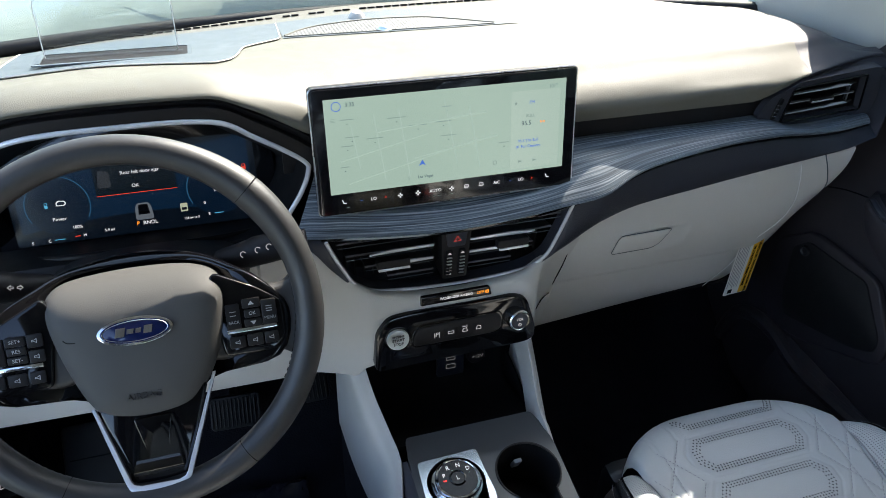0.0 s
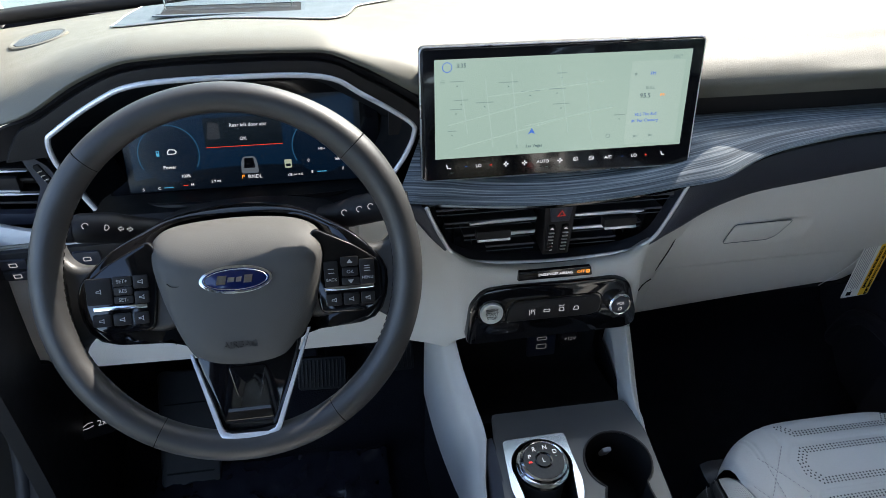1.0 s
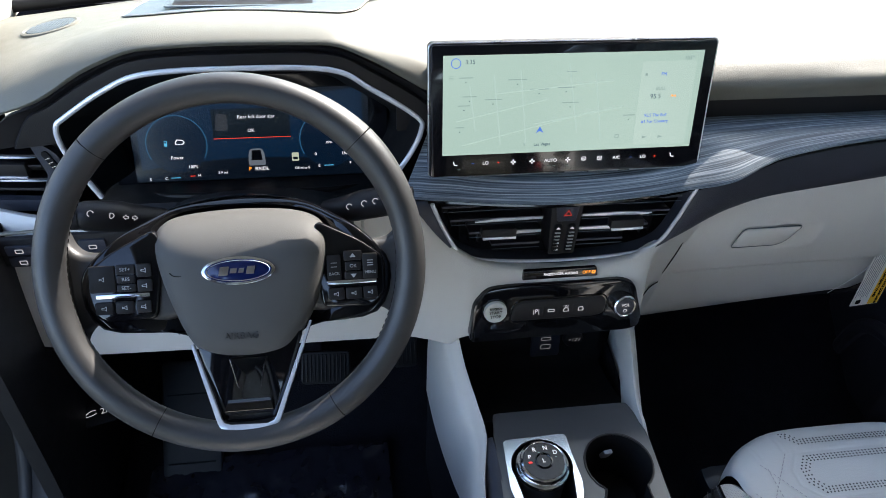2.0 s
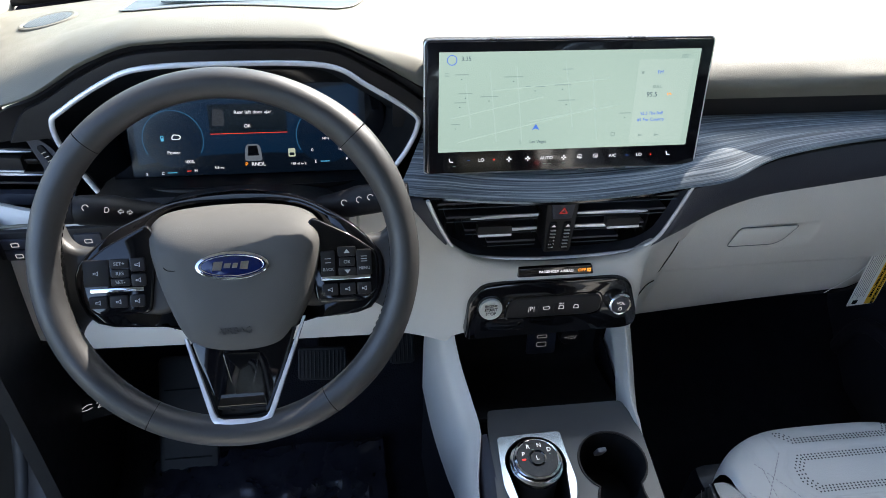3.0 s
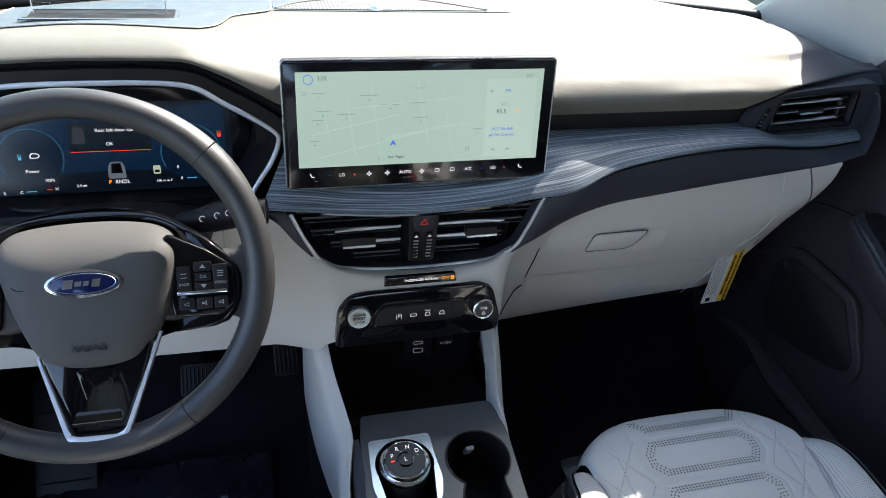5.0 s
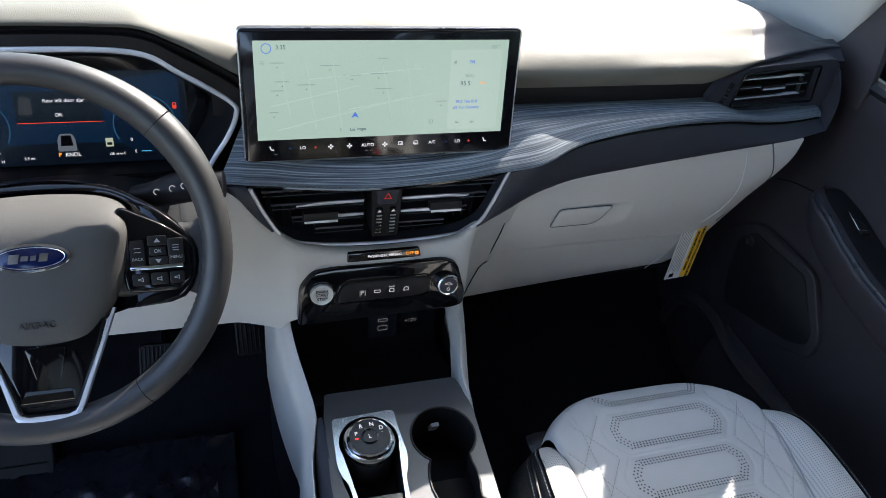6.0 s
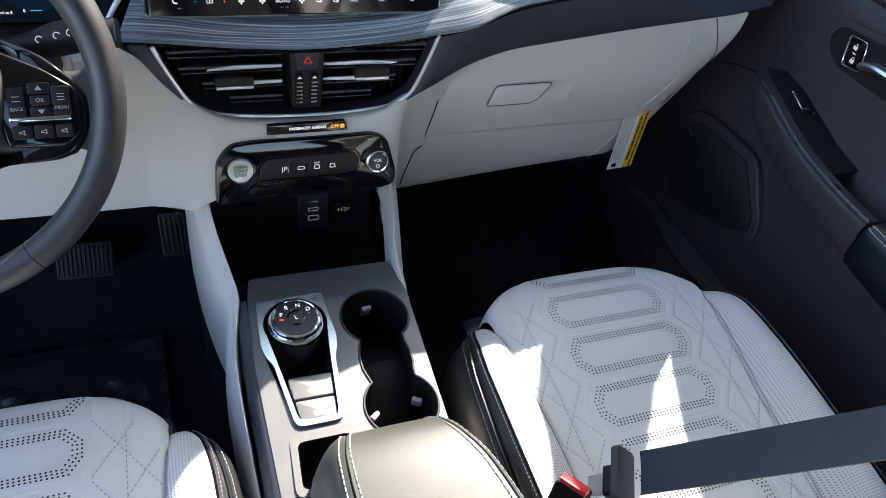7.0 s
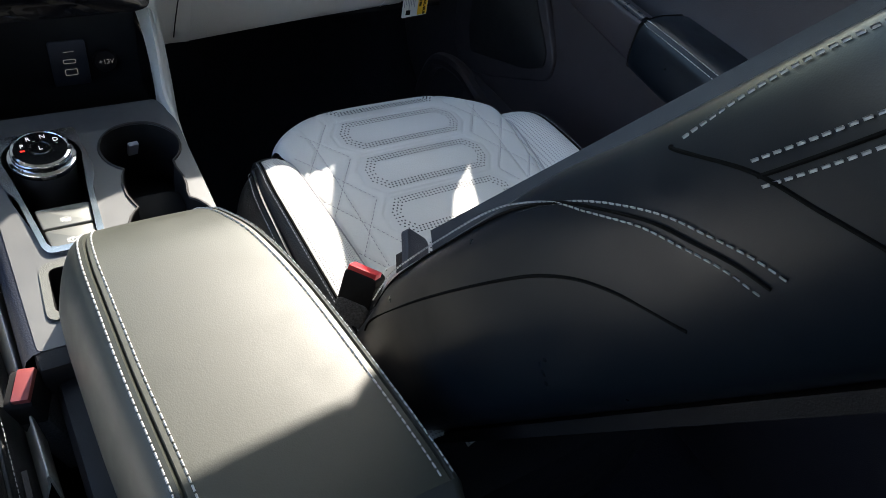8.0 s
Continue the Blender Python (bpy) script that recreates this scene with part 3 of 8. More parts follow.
part("slot", prism(rounded(0.188, 0.05, 0.004), 0.0008, slot_m), M_MATT, hud_panel, "deep black glossy display slot")
part("slot_mirror", sheet([[slot_m @ Vector((x, y - 0.006 * (x / 0.09) ** 2, z)) for x in spaced(-0.088, 0.088, 16)] for y, z in ((0.000, 0.001), (0.006, 0.0026), (0.012, 0.001))]), M_DARK, hud_panel, "curved dark mirror in the slot")
part("slot_end", block(0.006, 0.046, 0.0016, slot_m @ pose(-0.092, 0, 0.0012), 0.0004), M_HUD, hud_panel)
comb = thing("head_up_display", (-0.39, 1.265, 0.81), "clear tilted head-up display glass standing in its slot", "display")
cg = part("combiner_glass", prism(rounded(0.168, 0.085, 0.012, 5, 0, 0.0425), 0.0025, basis((-0.392, 1.262, 0.812), (1, 0.02, 0), (0, 0.22, 1)), 0.0006), M_COMB, comb)
cg.visible_shadow = False
comb_m = basis((-0.392, 1.262, 0.812), (1, 0.02, 0), (0, 0.22, 1))
part("glass_edge", tube([comb_m @ Vector((x, y, 0.0012)) for x, y in rounded(0.168, 0.085, 0.012, 5, 0, 0.0425)], 0.0008, 5, True), M_HAZE, comb, "pale polished glass edge")
part("glass_foot", block(0.168, 0.004, 0.006, pose(-0.392, 1.264, 0.806, -12), 0.001), M_DARK, comb)

# speaker grille and sensor in the middle, round grille near the driver's pillar, defroster slots
grille_f, grille_b = curve_of([(-0.158, 1.306), (-0.02, 1.290), (0.165, 1.272)]), curve_of([(-0.158, 1.309), (-0.125, 1.342), (-0.09, 1.358), (-0.02, 1.366), (0.063, 1.354), (0.11, 1.325), (0.165, 1.275)])
rows = [[(x, grille_f(x) + (grille_b(x) - grille_f(x)) * v) for x in spaced(-0.157, 0.164, 40)] for v in spaced(0, 1, 8)]
M_GRILLE = dotted_material("punched_speaker_plastic", (0.17, 0.17, 0.16), (0.02, 0.02, 0.02), 0.0056, 0.34)
on_pad(rows, 0.0025, "speaker_grille", M_GRILLE, dash, "pale punched speaker grille", thick=0.0)
ledge_f = curve_of([(-0.160, 1.300), (-0.02, 1.283), (0.165, 1.266), (0.24, 1.262)])
ledge_r = curve_of([(-0.160, 1.412), (0.0, 1.425), (0.24, 1.42)])
on_pad([[(x, ledge_f(x) + (ledge_r(x) - ledge_f(x)) * v) for x in spaced(-0.160, 0.20, 30)] for v in spaced(0, 1, 12)], 0.0012, "display_panel", M_HUD, dash, "blue-grey ledge round the speaker grille", thick=0.0)
edge = [(x, grille_b(x), pad_z(x, grille_b(x)) + 0.002) for x in spaced(-0.157, 0.164, 40)]
part("grille_edge", tube(edge, 0.0022, 6), M_PAD, dash)
part("sun_sensor", lathe([(0.0, 0.005), (0.006, 0.0045), (0.0085, 0.003), (0.0095, 0.002), (0.0125, 0.001), (0.013, -0.004)], pose(-0.007, 1.299, pad_z(-0.007, 1.299) + 0.003), 24), M_CHROME, dash, "small round chrome-rimmed sensor")
part("sensor_dome", lathe([(0.0, 0.012), (0.008, 0.010), (0.013, 0.004), (0.015, 0.0)], pose(-0.03, 1.395, pad_z(-0.03, 1.395)), 24), M_GREY, dash)
rsx, rsy = (pad_z(-0.60, 1.222) - pad_z(-0.664, 1.222)) / 0.064, (pad_z(-0.632, 1.252) - pad_z(-0.632, 1.192)) / 0.06
rg = part("round_grille", lathe([(0.0, 0.001), (0.030, 0.002), (0.034, 0.004), (0.037, 0.003), (0.038, -0.002)], basis((-0.632, 1.222, pad_z(-0.632, 1.222) - 0.0015), (1, 0, rsx), (0, 1, rsy)), 36), M_PAD, dash, "round slatted pale vent near the pillar")
bm = bmesh.new()
gm = basis((-0.632, 1.222, pad_z(-0.632, 1.222) + 0.0012), (1, 0, rsx), (0, 1, rsy))
for i in range(13):
    x = -0.027 + i * 0.0045
    h = math.sqrt(max(0.030 ** 2 - x * x, 1e-6)) * 2
    block(0.0016, h, 0.003, gm @ pose(x, 0, 0), 0.0004, bm)
part("slat", bm, M_HUD, rg)
tagged(rg.children[0], kind="stuff")
bm = bmesh.new()
for i in range(70):
    x = -0.5 + i * 0.0145
    y = 1.425 + 0.03 * (1 - (x / 0.6) ** 2)
    if -0.18 < x < 0.02 and i % 3 == 0:
        continue
    block(0.0115, 0.006, 0.002, pose(x, y, pad_z(x, y) + 0.0015, -18), 0, bm)
tagged(part("defroster_slot", bm, M_MATT, dash), kind="stuff")
# airbag seam near the passenger's pillar
bm = tube(catmull([(0.60, 1.29, pad_z(0.60, 1.29)), (0.635, 1.31, pad_z(0.635, 1.31)), (0.665, 1.285, pad_z(0.665, 1.285)), (0.675, 1.25, pad_z(0.675, 1.25))], 5), 0.0011, 6)
part("pad_seam", bm, M_BAND, dash)

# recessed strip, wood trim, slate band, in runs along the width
# the strip's black stands for the shade under the pad's lip
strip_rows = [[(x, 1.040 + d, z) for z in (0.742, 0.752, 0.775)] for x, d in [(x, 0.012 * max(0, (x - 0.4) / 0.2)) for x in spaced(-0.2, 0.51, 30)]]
part("shadow_strip", sheet(strip_rows, 0.006), M_DARK, dash, "recessed strip below the pad, black to stand for its shade")

w_ty = curve_of([(-0.235, 1.012), (-0.19, 1.015), (-0.168, 1.012), (0, 1.012), (0.14, 1.022), (0.17, 1.033), (0.25, 1.036), (0.5, 1.036), (0.6, 1.040), (0.73, 1.06)])
w_tz = curve_of([(-0.235, 0.735), (-0.19, 0.762), (-0.168, 0.752), (0, 0.736), (0.14, 0.740), (0.17, 0.745), (0.25, 0.746), (0.5, 0.744), (0.575, 0.722), (0.73, 0.717)])
w_by = curve_of([(-0.235, 0.975), (-0.19, 0.958), (-0.164, 0.947), (0, 0.936), (0.09, 0.937), (0.165, 0.942), (0.21, 0.947), (0.25, 0.958), (0.3, 0.970), (0.43, 0.985), (0.64, 1.008), (0.73, 1.03)])
w_bz = curve_of([(-0.235, 0.678), (-0.19, 0.693), (-0.164, 0.697), (-0.09, 0.693), (0, 0.690), (0.09, 0.694), (0.165, 0.701), (0.20, 0.706), (0.231, 0.712), (0.287, 0.722), (0.431, 0.732), (0.52, 0.729), (0.60, 0.719), (0.73, 0.708)])
rows = []
for x in spaced(-0.235, 0.73, 110):
    k = min(1, (x + 0.235) / 0.115)      # the left end runs slanting along the instrument ring
    xa, xb = x + 0.070 * (1 - k), x + 0.036 * (1 - k)
    step = math.exp(-((x - 0.205) / 0.042) ** 2)
    a, b = Vector((xa, w_ty(xa), w_tz(xa))), Vector((xb, w_by(xb) - 0.008 * step, w_bz(xb) + 0.002 * step))
    flat = math.exp(-((x - 0.0) / 0.13) ** 8)
    c = (a + b) / 2 + Vector((0, -0.004, 0.006)) * (1 - flat) + Vector((0, 0, 0.006)) * step
    rows.append(catmull([a + Vector((0, 0.01, -0.002)), a, c, b + Vector((0, 0.001, 0.006)), b, b + Vector((0, 0.014, -0.003))], 4))
bm = sheet(rows, 0.002)
uv, cols = bm.loops.layers.uv.new("grain"), len(rows[0])
bm.verts.index_update()
for f in bm.faces:
    for lp in f.loops:
        lp[uv].uv = (lp.vert.co.x, (lp.vert.index % cols) / cols)
part("wood_trim", bm, M_WOOD, dash, "dark oak-effect trim with blue-grey streaks")
part("wood_lip", tube([(x, w_by(x) + 0.003, w_bz(x) - 0.003) for x in spaced(-0.17, 0.73, 90)], 0.003, 8), M_GLOSS, dash)

CHROME = [(-0.166, 0.6945), (-0.155, 0.666), (-0.144, 0.642), (-0.133, 0.622), (-0.120, 0.611), (-0.096, 0.6015), (-0.04, 0.595), (0.013, 0.5930), (0.06, 0.5945), (0.105, 0.599), (0.124, 0.607), (0.139, 0.620), (0.150, 0.648), (0.158, 0.674), (0.165, 0.699)]
chrome_z = curve_of(CHROME)
b_low = curve_of([(-0.20, 0.690), (-0.182, 0.676), (-0.16, 0.646), (-0.134, 0.619), (-0.097, 0.600), (-0.04, 0.5915), (0.012, 0.590), (0.06, 0.5915), (0.095, 0.595), (0.125, 0.604), (0.150, 0.613), (0.175, 0.622), (0.205, 0.635), (0.238, 0.645), (0.284, 0.655), (0.37, 0.664), (0.459, 0.673), (0.651, 0.689), (0.735, 0.694)])
b_ly = curve_of([(-0.2, 0.955), (-0.134, 0.942), (0.012, 0.934), (0.125, 0.942), (0.175, 0.953), (0.238, 0.968), (0.3, 0.976), (0.46, 0.984), (0.65, 0.993), (0.735, 1.01)])
rows = []
for x in spaced(-0.20, 0.735, 150):
    top = (Vector((x, w_by(x) + 0.004, w_bz(x) - 0.004)) if not -0.166 < x < 0.165 else Vector((x, 0.9455, chrome_z(x) - 0.001)))
    low = Vector((x, b_ly(x), b_low(x)))
    if top.z < low.z + 0.002:
        top.z = low.z + 0.002
    c = (top + low) / 2 + Vector((0, -0.006 * min(1, (top.z - low.z) / 0.05), 0))
    rows.append(catmull([top + Vector((0, 0.02, 0)), top, c, low, low + Vector((0, 0.02, 0.002))], 4))
part("slate_band", sheet(rows, 0.002), M_BAND, dash, "dark slate band round the vents and over the glovebox")
part("vent_chrome", tube(catmull([(x, 0.9435, z) for x, z in CHROME], 6), 0.0026, 8), M_TRIM, dash, "thin bright chrome line under the vents")
end_rows = [[(0.735 + 0.012 * math.sin(v * 3.1), y, z) for y, z in ((1.01 + 0.03 * v, 0.694 + 0.09 * v), (1.06 + 0.03 * v, 0.694 + 0.09 * v), (1.2, 0.70 + 0.07 * v))] for v in spaced(0, 1, 8)]
part("end_cap", sheet(end_rows, 0.003), M_BAND, dash)

# middle air vents
vents = part("air_vent", prism([(-0.166, 0.69)] + [(x, z + 0.0005) for x, z in CHROME[1:-1]] + [(0.165, 0.698), (0, 0.688)], 0.004, front(0, 0.992, 0)), M_MATT, dash, "black louvred air vents")
for side in (-1, 1):
    for i, z in enumerate((0.682, 0.661, 0.640, 0.619)):
        wide = 0.155 - 0.35 * (0.69 - z) * (1.0 + 0.7 * (0.69 - z) / 0.07) if i else 0.158
        x0, x1 = 0.024, min(wide, 0.153 - (i * 0.010 + (0.004 * i * i if i > 1 else 0)))
        cx, ln = side * (x0 + x1) / 2, x1 - x0
        part("vane", block(ln, 0.030, 0.0032, pose(cx, 0.964, z - 0.002, -14), 0.001), M_BAND, vents)
        part("vane_edge", block(ln * 0.98, 0.0010, 0.0008, pose(cx, 0.9488, z - 0.0046), 0), M_HUD, vents)
        if i in (1, 2):
            bm = prism([(0, 0), (ln * 0.72, 0.0018), (ln * 0.72, 0.0052), (ln * 0.25, 0.0058), (0, 0.0022)] if side < 0 else [(0, 0.0018), (ln * 0.72, 0), (ln * 0.78, 0.0026), (ln * 0.5, 0.0058), (0, 0.0052)], 0.0025,
                       front(cx - ln / 2 + (ln * 0.26 if side < 0 else 0.0), 0.9485, z - 0.0012), 0.0006)
            part("bright_strip", bm, M_TRIM, vents, "satin silver strip")
    for i in range(9):
        part("rear_vane", block(0.0016, 0.012, 0.085, pose(side * (0.036 + i * 0.0125), 0.984, 0.645), 0), M_MATT, vents)
    tab = part("thumb_tab", block(0.044, 0.014, 0.013, pose(side * 0.082, 0.9415, 0.649 + (0 if side < 0 else 0.004), -12), 0.003), M_DARK, vents)
    part("tab_edge", block(0.042, 0.003, 0.0035, pose(side * 0.082, 0.934, 0.6445 + (0 if side < 0 else 0.004), -12), 0.001), M_TRIM, tab)
mid = part("centre_post", prism(soft_poly([(-0.020, 0.690), (-0.0145, 0.604), (0.021, 0.604), (0.0225, 0.690)], 0.004), 0.04, front(0.001, 0.982, 0), 0.003), M_DARK, dash, "black switch post between the vents")
part("hazard_button", prism(soft_poly([(-0.0145, 0.6895), (-0.010, 0.6605), (0.014, 0.6605), (0.0165, 0.6895)], 0.003), 0.003, front(0.001, 0.9425, 0), 0.001), M_BAND, mid)
tri = [(0.0065 * math.sin(radians(a)), 0.0065 * math.cos(radians(a))) for a in (0, 120, 240)]
part("hazard_sign", holed(tri, [[(x * 0.62, y * 0.62) for x, y in tri]], 0.0004, front(0.003, 0.9390, 0.673)), lit("hazard_red", (0.75, 0.05, 0.04), 0.10), mid, "small red warning triangle")
for x in (-0.0065, 0.0115):
    wheel_part = part("thumb_wheel", prism(rounded(0.0095, 0.044, 0.003), 0.004, front(x, 0.9425, 0.633), 0.0015), M_MATT, mid)
    for i in range(6):
        part("rib", block(0.0072, 0.002, 0.0016, pose(x, 0.938, 0.6165 + i * 0.0055), 0.0004), M_SATIN, wheel_part)
    part("mark", prism([(-0.0028, 0), (0.0028, 0), (0, 0.0035)], 0.0005, front(x, 0.9384, 0.6495)), M_ICOND, wheel_part)

# grey centre panel that runs behind the wheel and to the glovebox
c_top = curve_of([(-0.68, 0.668), (-0.30, 0.672), (-0.21, 0.690), (-0.19, 0.682), (-0.16, 0.648), (-0.134, 0.621), (-0.097, 0.602), (-0.04, 0.5935), (0.012, 0.592), (0.06, 0.5935), (0.095, 0.597), (0.125, 0.606), (0.150, 0.615), (0.198, 0.633)])
c_ty = curve_of([(-0.68, 1.0), (-0.6, 0.975), (-0.30, 0.972), (-0.21, 0.968), (-0.16, 0.948), (-0.10, 0.931), (0, 0.926), (0.10, 0.931), (0.125, 0.939), (0.15, 0.950), (0.198, 0.968)])
c_low = curve_of([(-0.68, 0.475), (-0.6, 0.468), (-0.2, 0.461), (-0.165, 0.461), (-0.137, 0.463), (-0.124, 0.484), (-0.112, 0.494), (-0.09, 0.4985), (0.10, 0.4985), (0.118, 0.497), (0.126, 0.48), (0.133, 0.40), (0.14, 0.372), (0.198, 0.362)])
c_ly = curve_of([(-0.68, 0.97), (-0.6, 0.955), (-0.2, 0.955), (-0.165, 0.945), (-0.135, 0.929), (-0.112, 0.915), (0.0, 0.908), (0.11, 0.913), (0.124, 0.920), (0.131, 0.94), (0.14, 1.0), (0.16, 1.04), (0.198, 1.052)])
rows = []
xs = spaced(-0.68, -0.2, 30) + spaced(-0.195, 0.206, 112)
for x in xs:
    a, b = Vector((x, c_ty(x), c_top(x))), Vector((x, c_ly(x), c_low(x)))
    bow = 0.006 if x < 0.12 else 0.006 - 0.0065 * min(1, (x - 0.12) / 0.03) - 0.5 * max(0, x - 0.197)
    c1, c2 = a.lerp(b, 0.33) + Vector((0, -bow, 0)), a.lerp(b, 0.66) + Vector((0, -bow, 0))
    rows.append(catmull([a + Vector((0, 0.015, 0)), a, c1, c2, b, b + Vector((0, 0.012, -0.001)), b + Vector((0, 0.05, -0.001))], 4))
centre = part("centre_panel", sheet(rows, 0.002), M_GREY, dash, "light grey lower dashboard panel", 50)

# glovebox, lower lip and passenger's end
g_ty = curve_of([(0.198, 0.972), (0.3, 0.980), (0.46, 0.987), (0.67, 0.998)])
g_tz = curve_of([(0.198, 0.632), (0.238, 0.644), (0.284, 0.654), (0.37, 0.663), (0.459, 0.672), (0.651, 0.688), (0.68, 0.690)])


g_low = curve_of([(0.198, 0.362), (0.40, 0.378), (0.50, 0.384), (0.570, 0.388), (0.602, 0.412), (0.628, 0.461), (0.652, 0.510), (0.671, 0.552), (0.680, 0.600), (0.6825, 0.640), (0.6835, 0.684)])


def scoop(x, z):
    """Depth of the finger hollow beside the pull."""
    return 0.007 * max(0, 1 - ((x - 0.366) / 0.044) ** 2) * max(0, 1 - ((z - 0.569) / 0.026) ** 2)


def glove_line(x):
    low = 0.362 + 0.025 * min(1, (x - 0.198) / 0.35)
    top = Vector((x, g_ty(x), g_tz(x)))
    k = min(1.0, max(0.02, (top.z - g_low(x)) / (top.z - low)))
    pts = [top + Vector((0, 0.02, 0)), top]
    for z, y in ((0.61, 0.984), (0.56, 0.992), (0.50, 1.012), (0.487, 1.018), (0.478, 1.026), (0.43, 1.037), (low, 1.052), (low - 0.004, 1.07), (low + 0.006, 1.15)):
        zz = top.z - (top.z - z) * k
        pts.append(Vector((x, (y + 0.012 * (x - 0.2)) * k + (0.998 + 0.4 * (y - 0.99)) * (1 - k), min(zz, top.z - 0.001 * len(pts)))))
    line = catmull(pts, 10)
    for p in line[10:-20]:
        p.y += scoop(p.x, p.z)
    return line


glove_xs = spaced(0.1985, 0.30, 16) + spaced(0.303, 0.43, 56) + spaced(0.435, 0.56, 16) + spaced(0.563, 0.6833, 48)
glove = part("glovebox", sheet([glove_line(x) for x in glove_xs], 0.003), M_GREY, dash, "light grey glovebox lid with a recessed pull")
hm = basis((0.32, 0.9882, 0.575), (1, 0.012, 0), (0, -0.16, 1))
pull_xy = [(-0.043, -0.020), (0.026, -0.020), (0.038, -0.012), (0.051, 0.017), (-0.034, 0.017), (-0.038, 0.012)]
part("pull", prism(soft_poly(pull_xy, 0.006), 0.0028, hm @ pose(0, 0, -0.001), 0.001), M_GREY, glove)
part("pull_gap", tube([hm @ Vector((x * 1.03, y * 1.07, 0.0006)) for x, y in soft_poly(pull_xy, 0.006)], 0.0006, 6, True), M_HUD, glove)


def lower_y(x, z):
    """Depth of the grey panel's right edge at a height."""
    top, foot = c_ty(x), c_ly(x)
    f = (c_top(x) - z) / (c_top(x) - c_low(x))
    return top + (foot - top) * f - 0.0015


part("glove_gap", tube([Vector((0.1975, p.y - 0.0022, p.z)) for p in glove_line(0.2005)[10:-44]], 0.0009, 6), M_MATT, dash)
part("glove_gap", tube([(x, lower_y(x, z), z) for x, z in ((0.197, 0.470), (0.190, 0.466), (0.185, 0.458), (0.183, 0.43), (0.1815, 0.40), (0.181, 0.372))], 0.0009, 6), M_MATT, dash)
seam = []
for p in catmull([(0.626, 0, 0.684), (0.640, 0, 0.655), (0.652, 0, 0.625), (0.656, 0, 0.600), (0.647, 0, 0.555), (0.624, 0, 0.502)], 6):
    near = min(glove_line(p.x)[10:-22], key=lambda q: abs(q.z - p.z))
    seam.append(Vector((p.x, near.y - 0.0008, p.z)))
part("end_seam", tube(seam, 0.0009, 6), M_HUD, dash)
part("under_panel", sheet([[(x, 1.06, 0.372), (x, 1.2, 0.36), (x, 1.38, 0.36)] for x in spaced(0.14, 0.66, 8)], 0.006), M_MATT, dash)
part("under_panel", sheet([[(x, 0.965, 0.468), (x, 1.1, 0.46), (x, 1.38, 0.45)] for x in spaced(-0.68, -0.13, 8)], 0.006), M_MATT, dash)
part("knee_seam", tube([(-0.50, 0.949, 0.53), (-0.497, 0.949, 0.51), (-0.492, 0.950, 0.497)], 0.0008, 6), M_HUD, dash)
part("knee_mark", block(0.014, 0.002, 0.002, pose(-0.468, 0.9485, 0.497), 0), M_HUD, dash)

# passenger's air vent
VP = basis((0, 0.985, 0), (1, 0.10, 0), (0, 0.0, 1))
rv = part("air_vent", holed(soft_poly([(0.495, 0.746), (0.510, 0.776), (0.563, 0.796), (0.720, 0.800), (0.744, 0.790), (0.749, 0.755), (0.742, 0.700), (0.715, 0.690), (0.700, 0.722), (0.58, 0.720)], 0.012), [soft_poly([(0.550, 0.734), (0.556, 0.784), (0.700, 0.788), (0.712, 0.730)], 0.004)], 0.010, VP), M_BAND, dash, "dark side air vent with bright blades")
vm = VP @ pose(0.628, 0.758, 0)
part("surround_side", sheet([[VP @ Vector((p.x, p.y, d)) for p in catmull([(0.56, 0.795, 0), (0.64, 0.798, 0), (0.718, 0.799, 0), (0.741, 0.789, 0), (0.748, 0.758, 0), (0.744, 0.72, 0), (0.737, 0.695, 0)], 5)] for d in (0.0085, 0.004, -0.03, -0.10)]), M_BAND, rv)
part("vent_back", prism(rounded(0.175, 0.070, 0.004), 0.003, vm @ pose(0, 0, -0.035)), M_MATT, rv)
part("vent_rim", tube([VP @ Vector((x, y, 0.0108)) for x, y in soft_poly([(0.548, 0.732), (0.554, 0.786), (0.702, 0.790), (0.715, 0.728)], 0.005)], 0.0018, 6, True), M_GLOSS, rv)
for z, x0, x1, bright in ((0.774, 0.556, 0.690, 1), (0.7585, 0.554, 0.694, 0), (0.742, 0.552, 0.698, 1)):
    part("vane", block(x1 - x0, 0.022, 0.0032, VP @ pose((x0 + x1) / 2, z, -0.006, 80), 0.001), M_DARK, rv)
    if bright:
        bl = x1 - x0 - 0.006
        part("bright_strip", prism([(0, -0.0012), (bl * 0.62, -0.0016), (bl * 0.96, -0.001), (bl * 0.90, 0.0028), (bl * 0.72, 0.0036), (bl * 0.60, 0.0014), (0, 0.0006)], 0.003, VP @ pose(x0 + 0.002, z, 0.0035), 0.0006), M_TRIM, rv, "bright chrome strip")
    else:
        part("bright_strip", block(x1 - x0, 0.0012, 0.002, VP @ pose((x0 + x1) / 2, z, 0.0045), 0), M_TRIM, rv)
part("side_blade", block(0.003, 0.030, 0.006, VP @ pose(0.684, 0.757, 0.001, 0, 0, 8), 0.001), M_SATIN, rv)
pt = part("thumb_tab", block(0.046, 0.0075, 0.012, VP @ pose(0.624, 0.7585, 0.004), 0.002), M_DARK, rv)
part("tab_edge", block(0.044, 0.0030, 0.003, VP @ pose(0.624, 0.7570, 0.0098), 0.001), M_TRIM, pt)
sw = part("thumb_wheel", prism(rounded(0.0085, 0.034, 0.003), 0.003, VP @ pose(0.532, 0.757, 0.0095, 0, 0, -12), 0.001), M_MATT, rv)
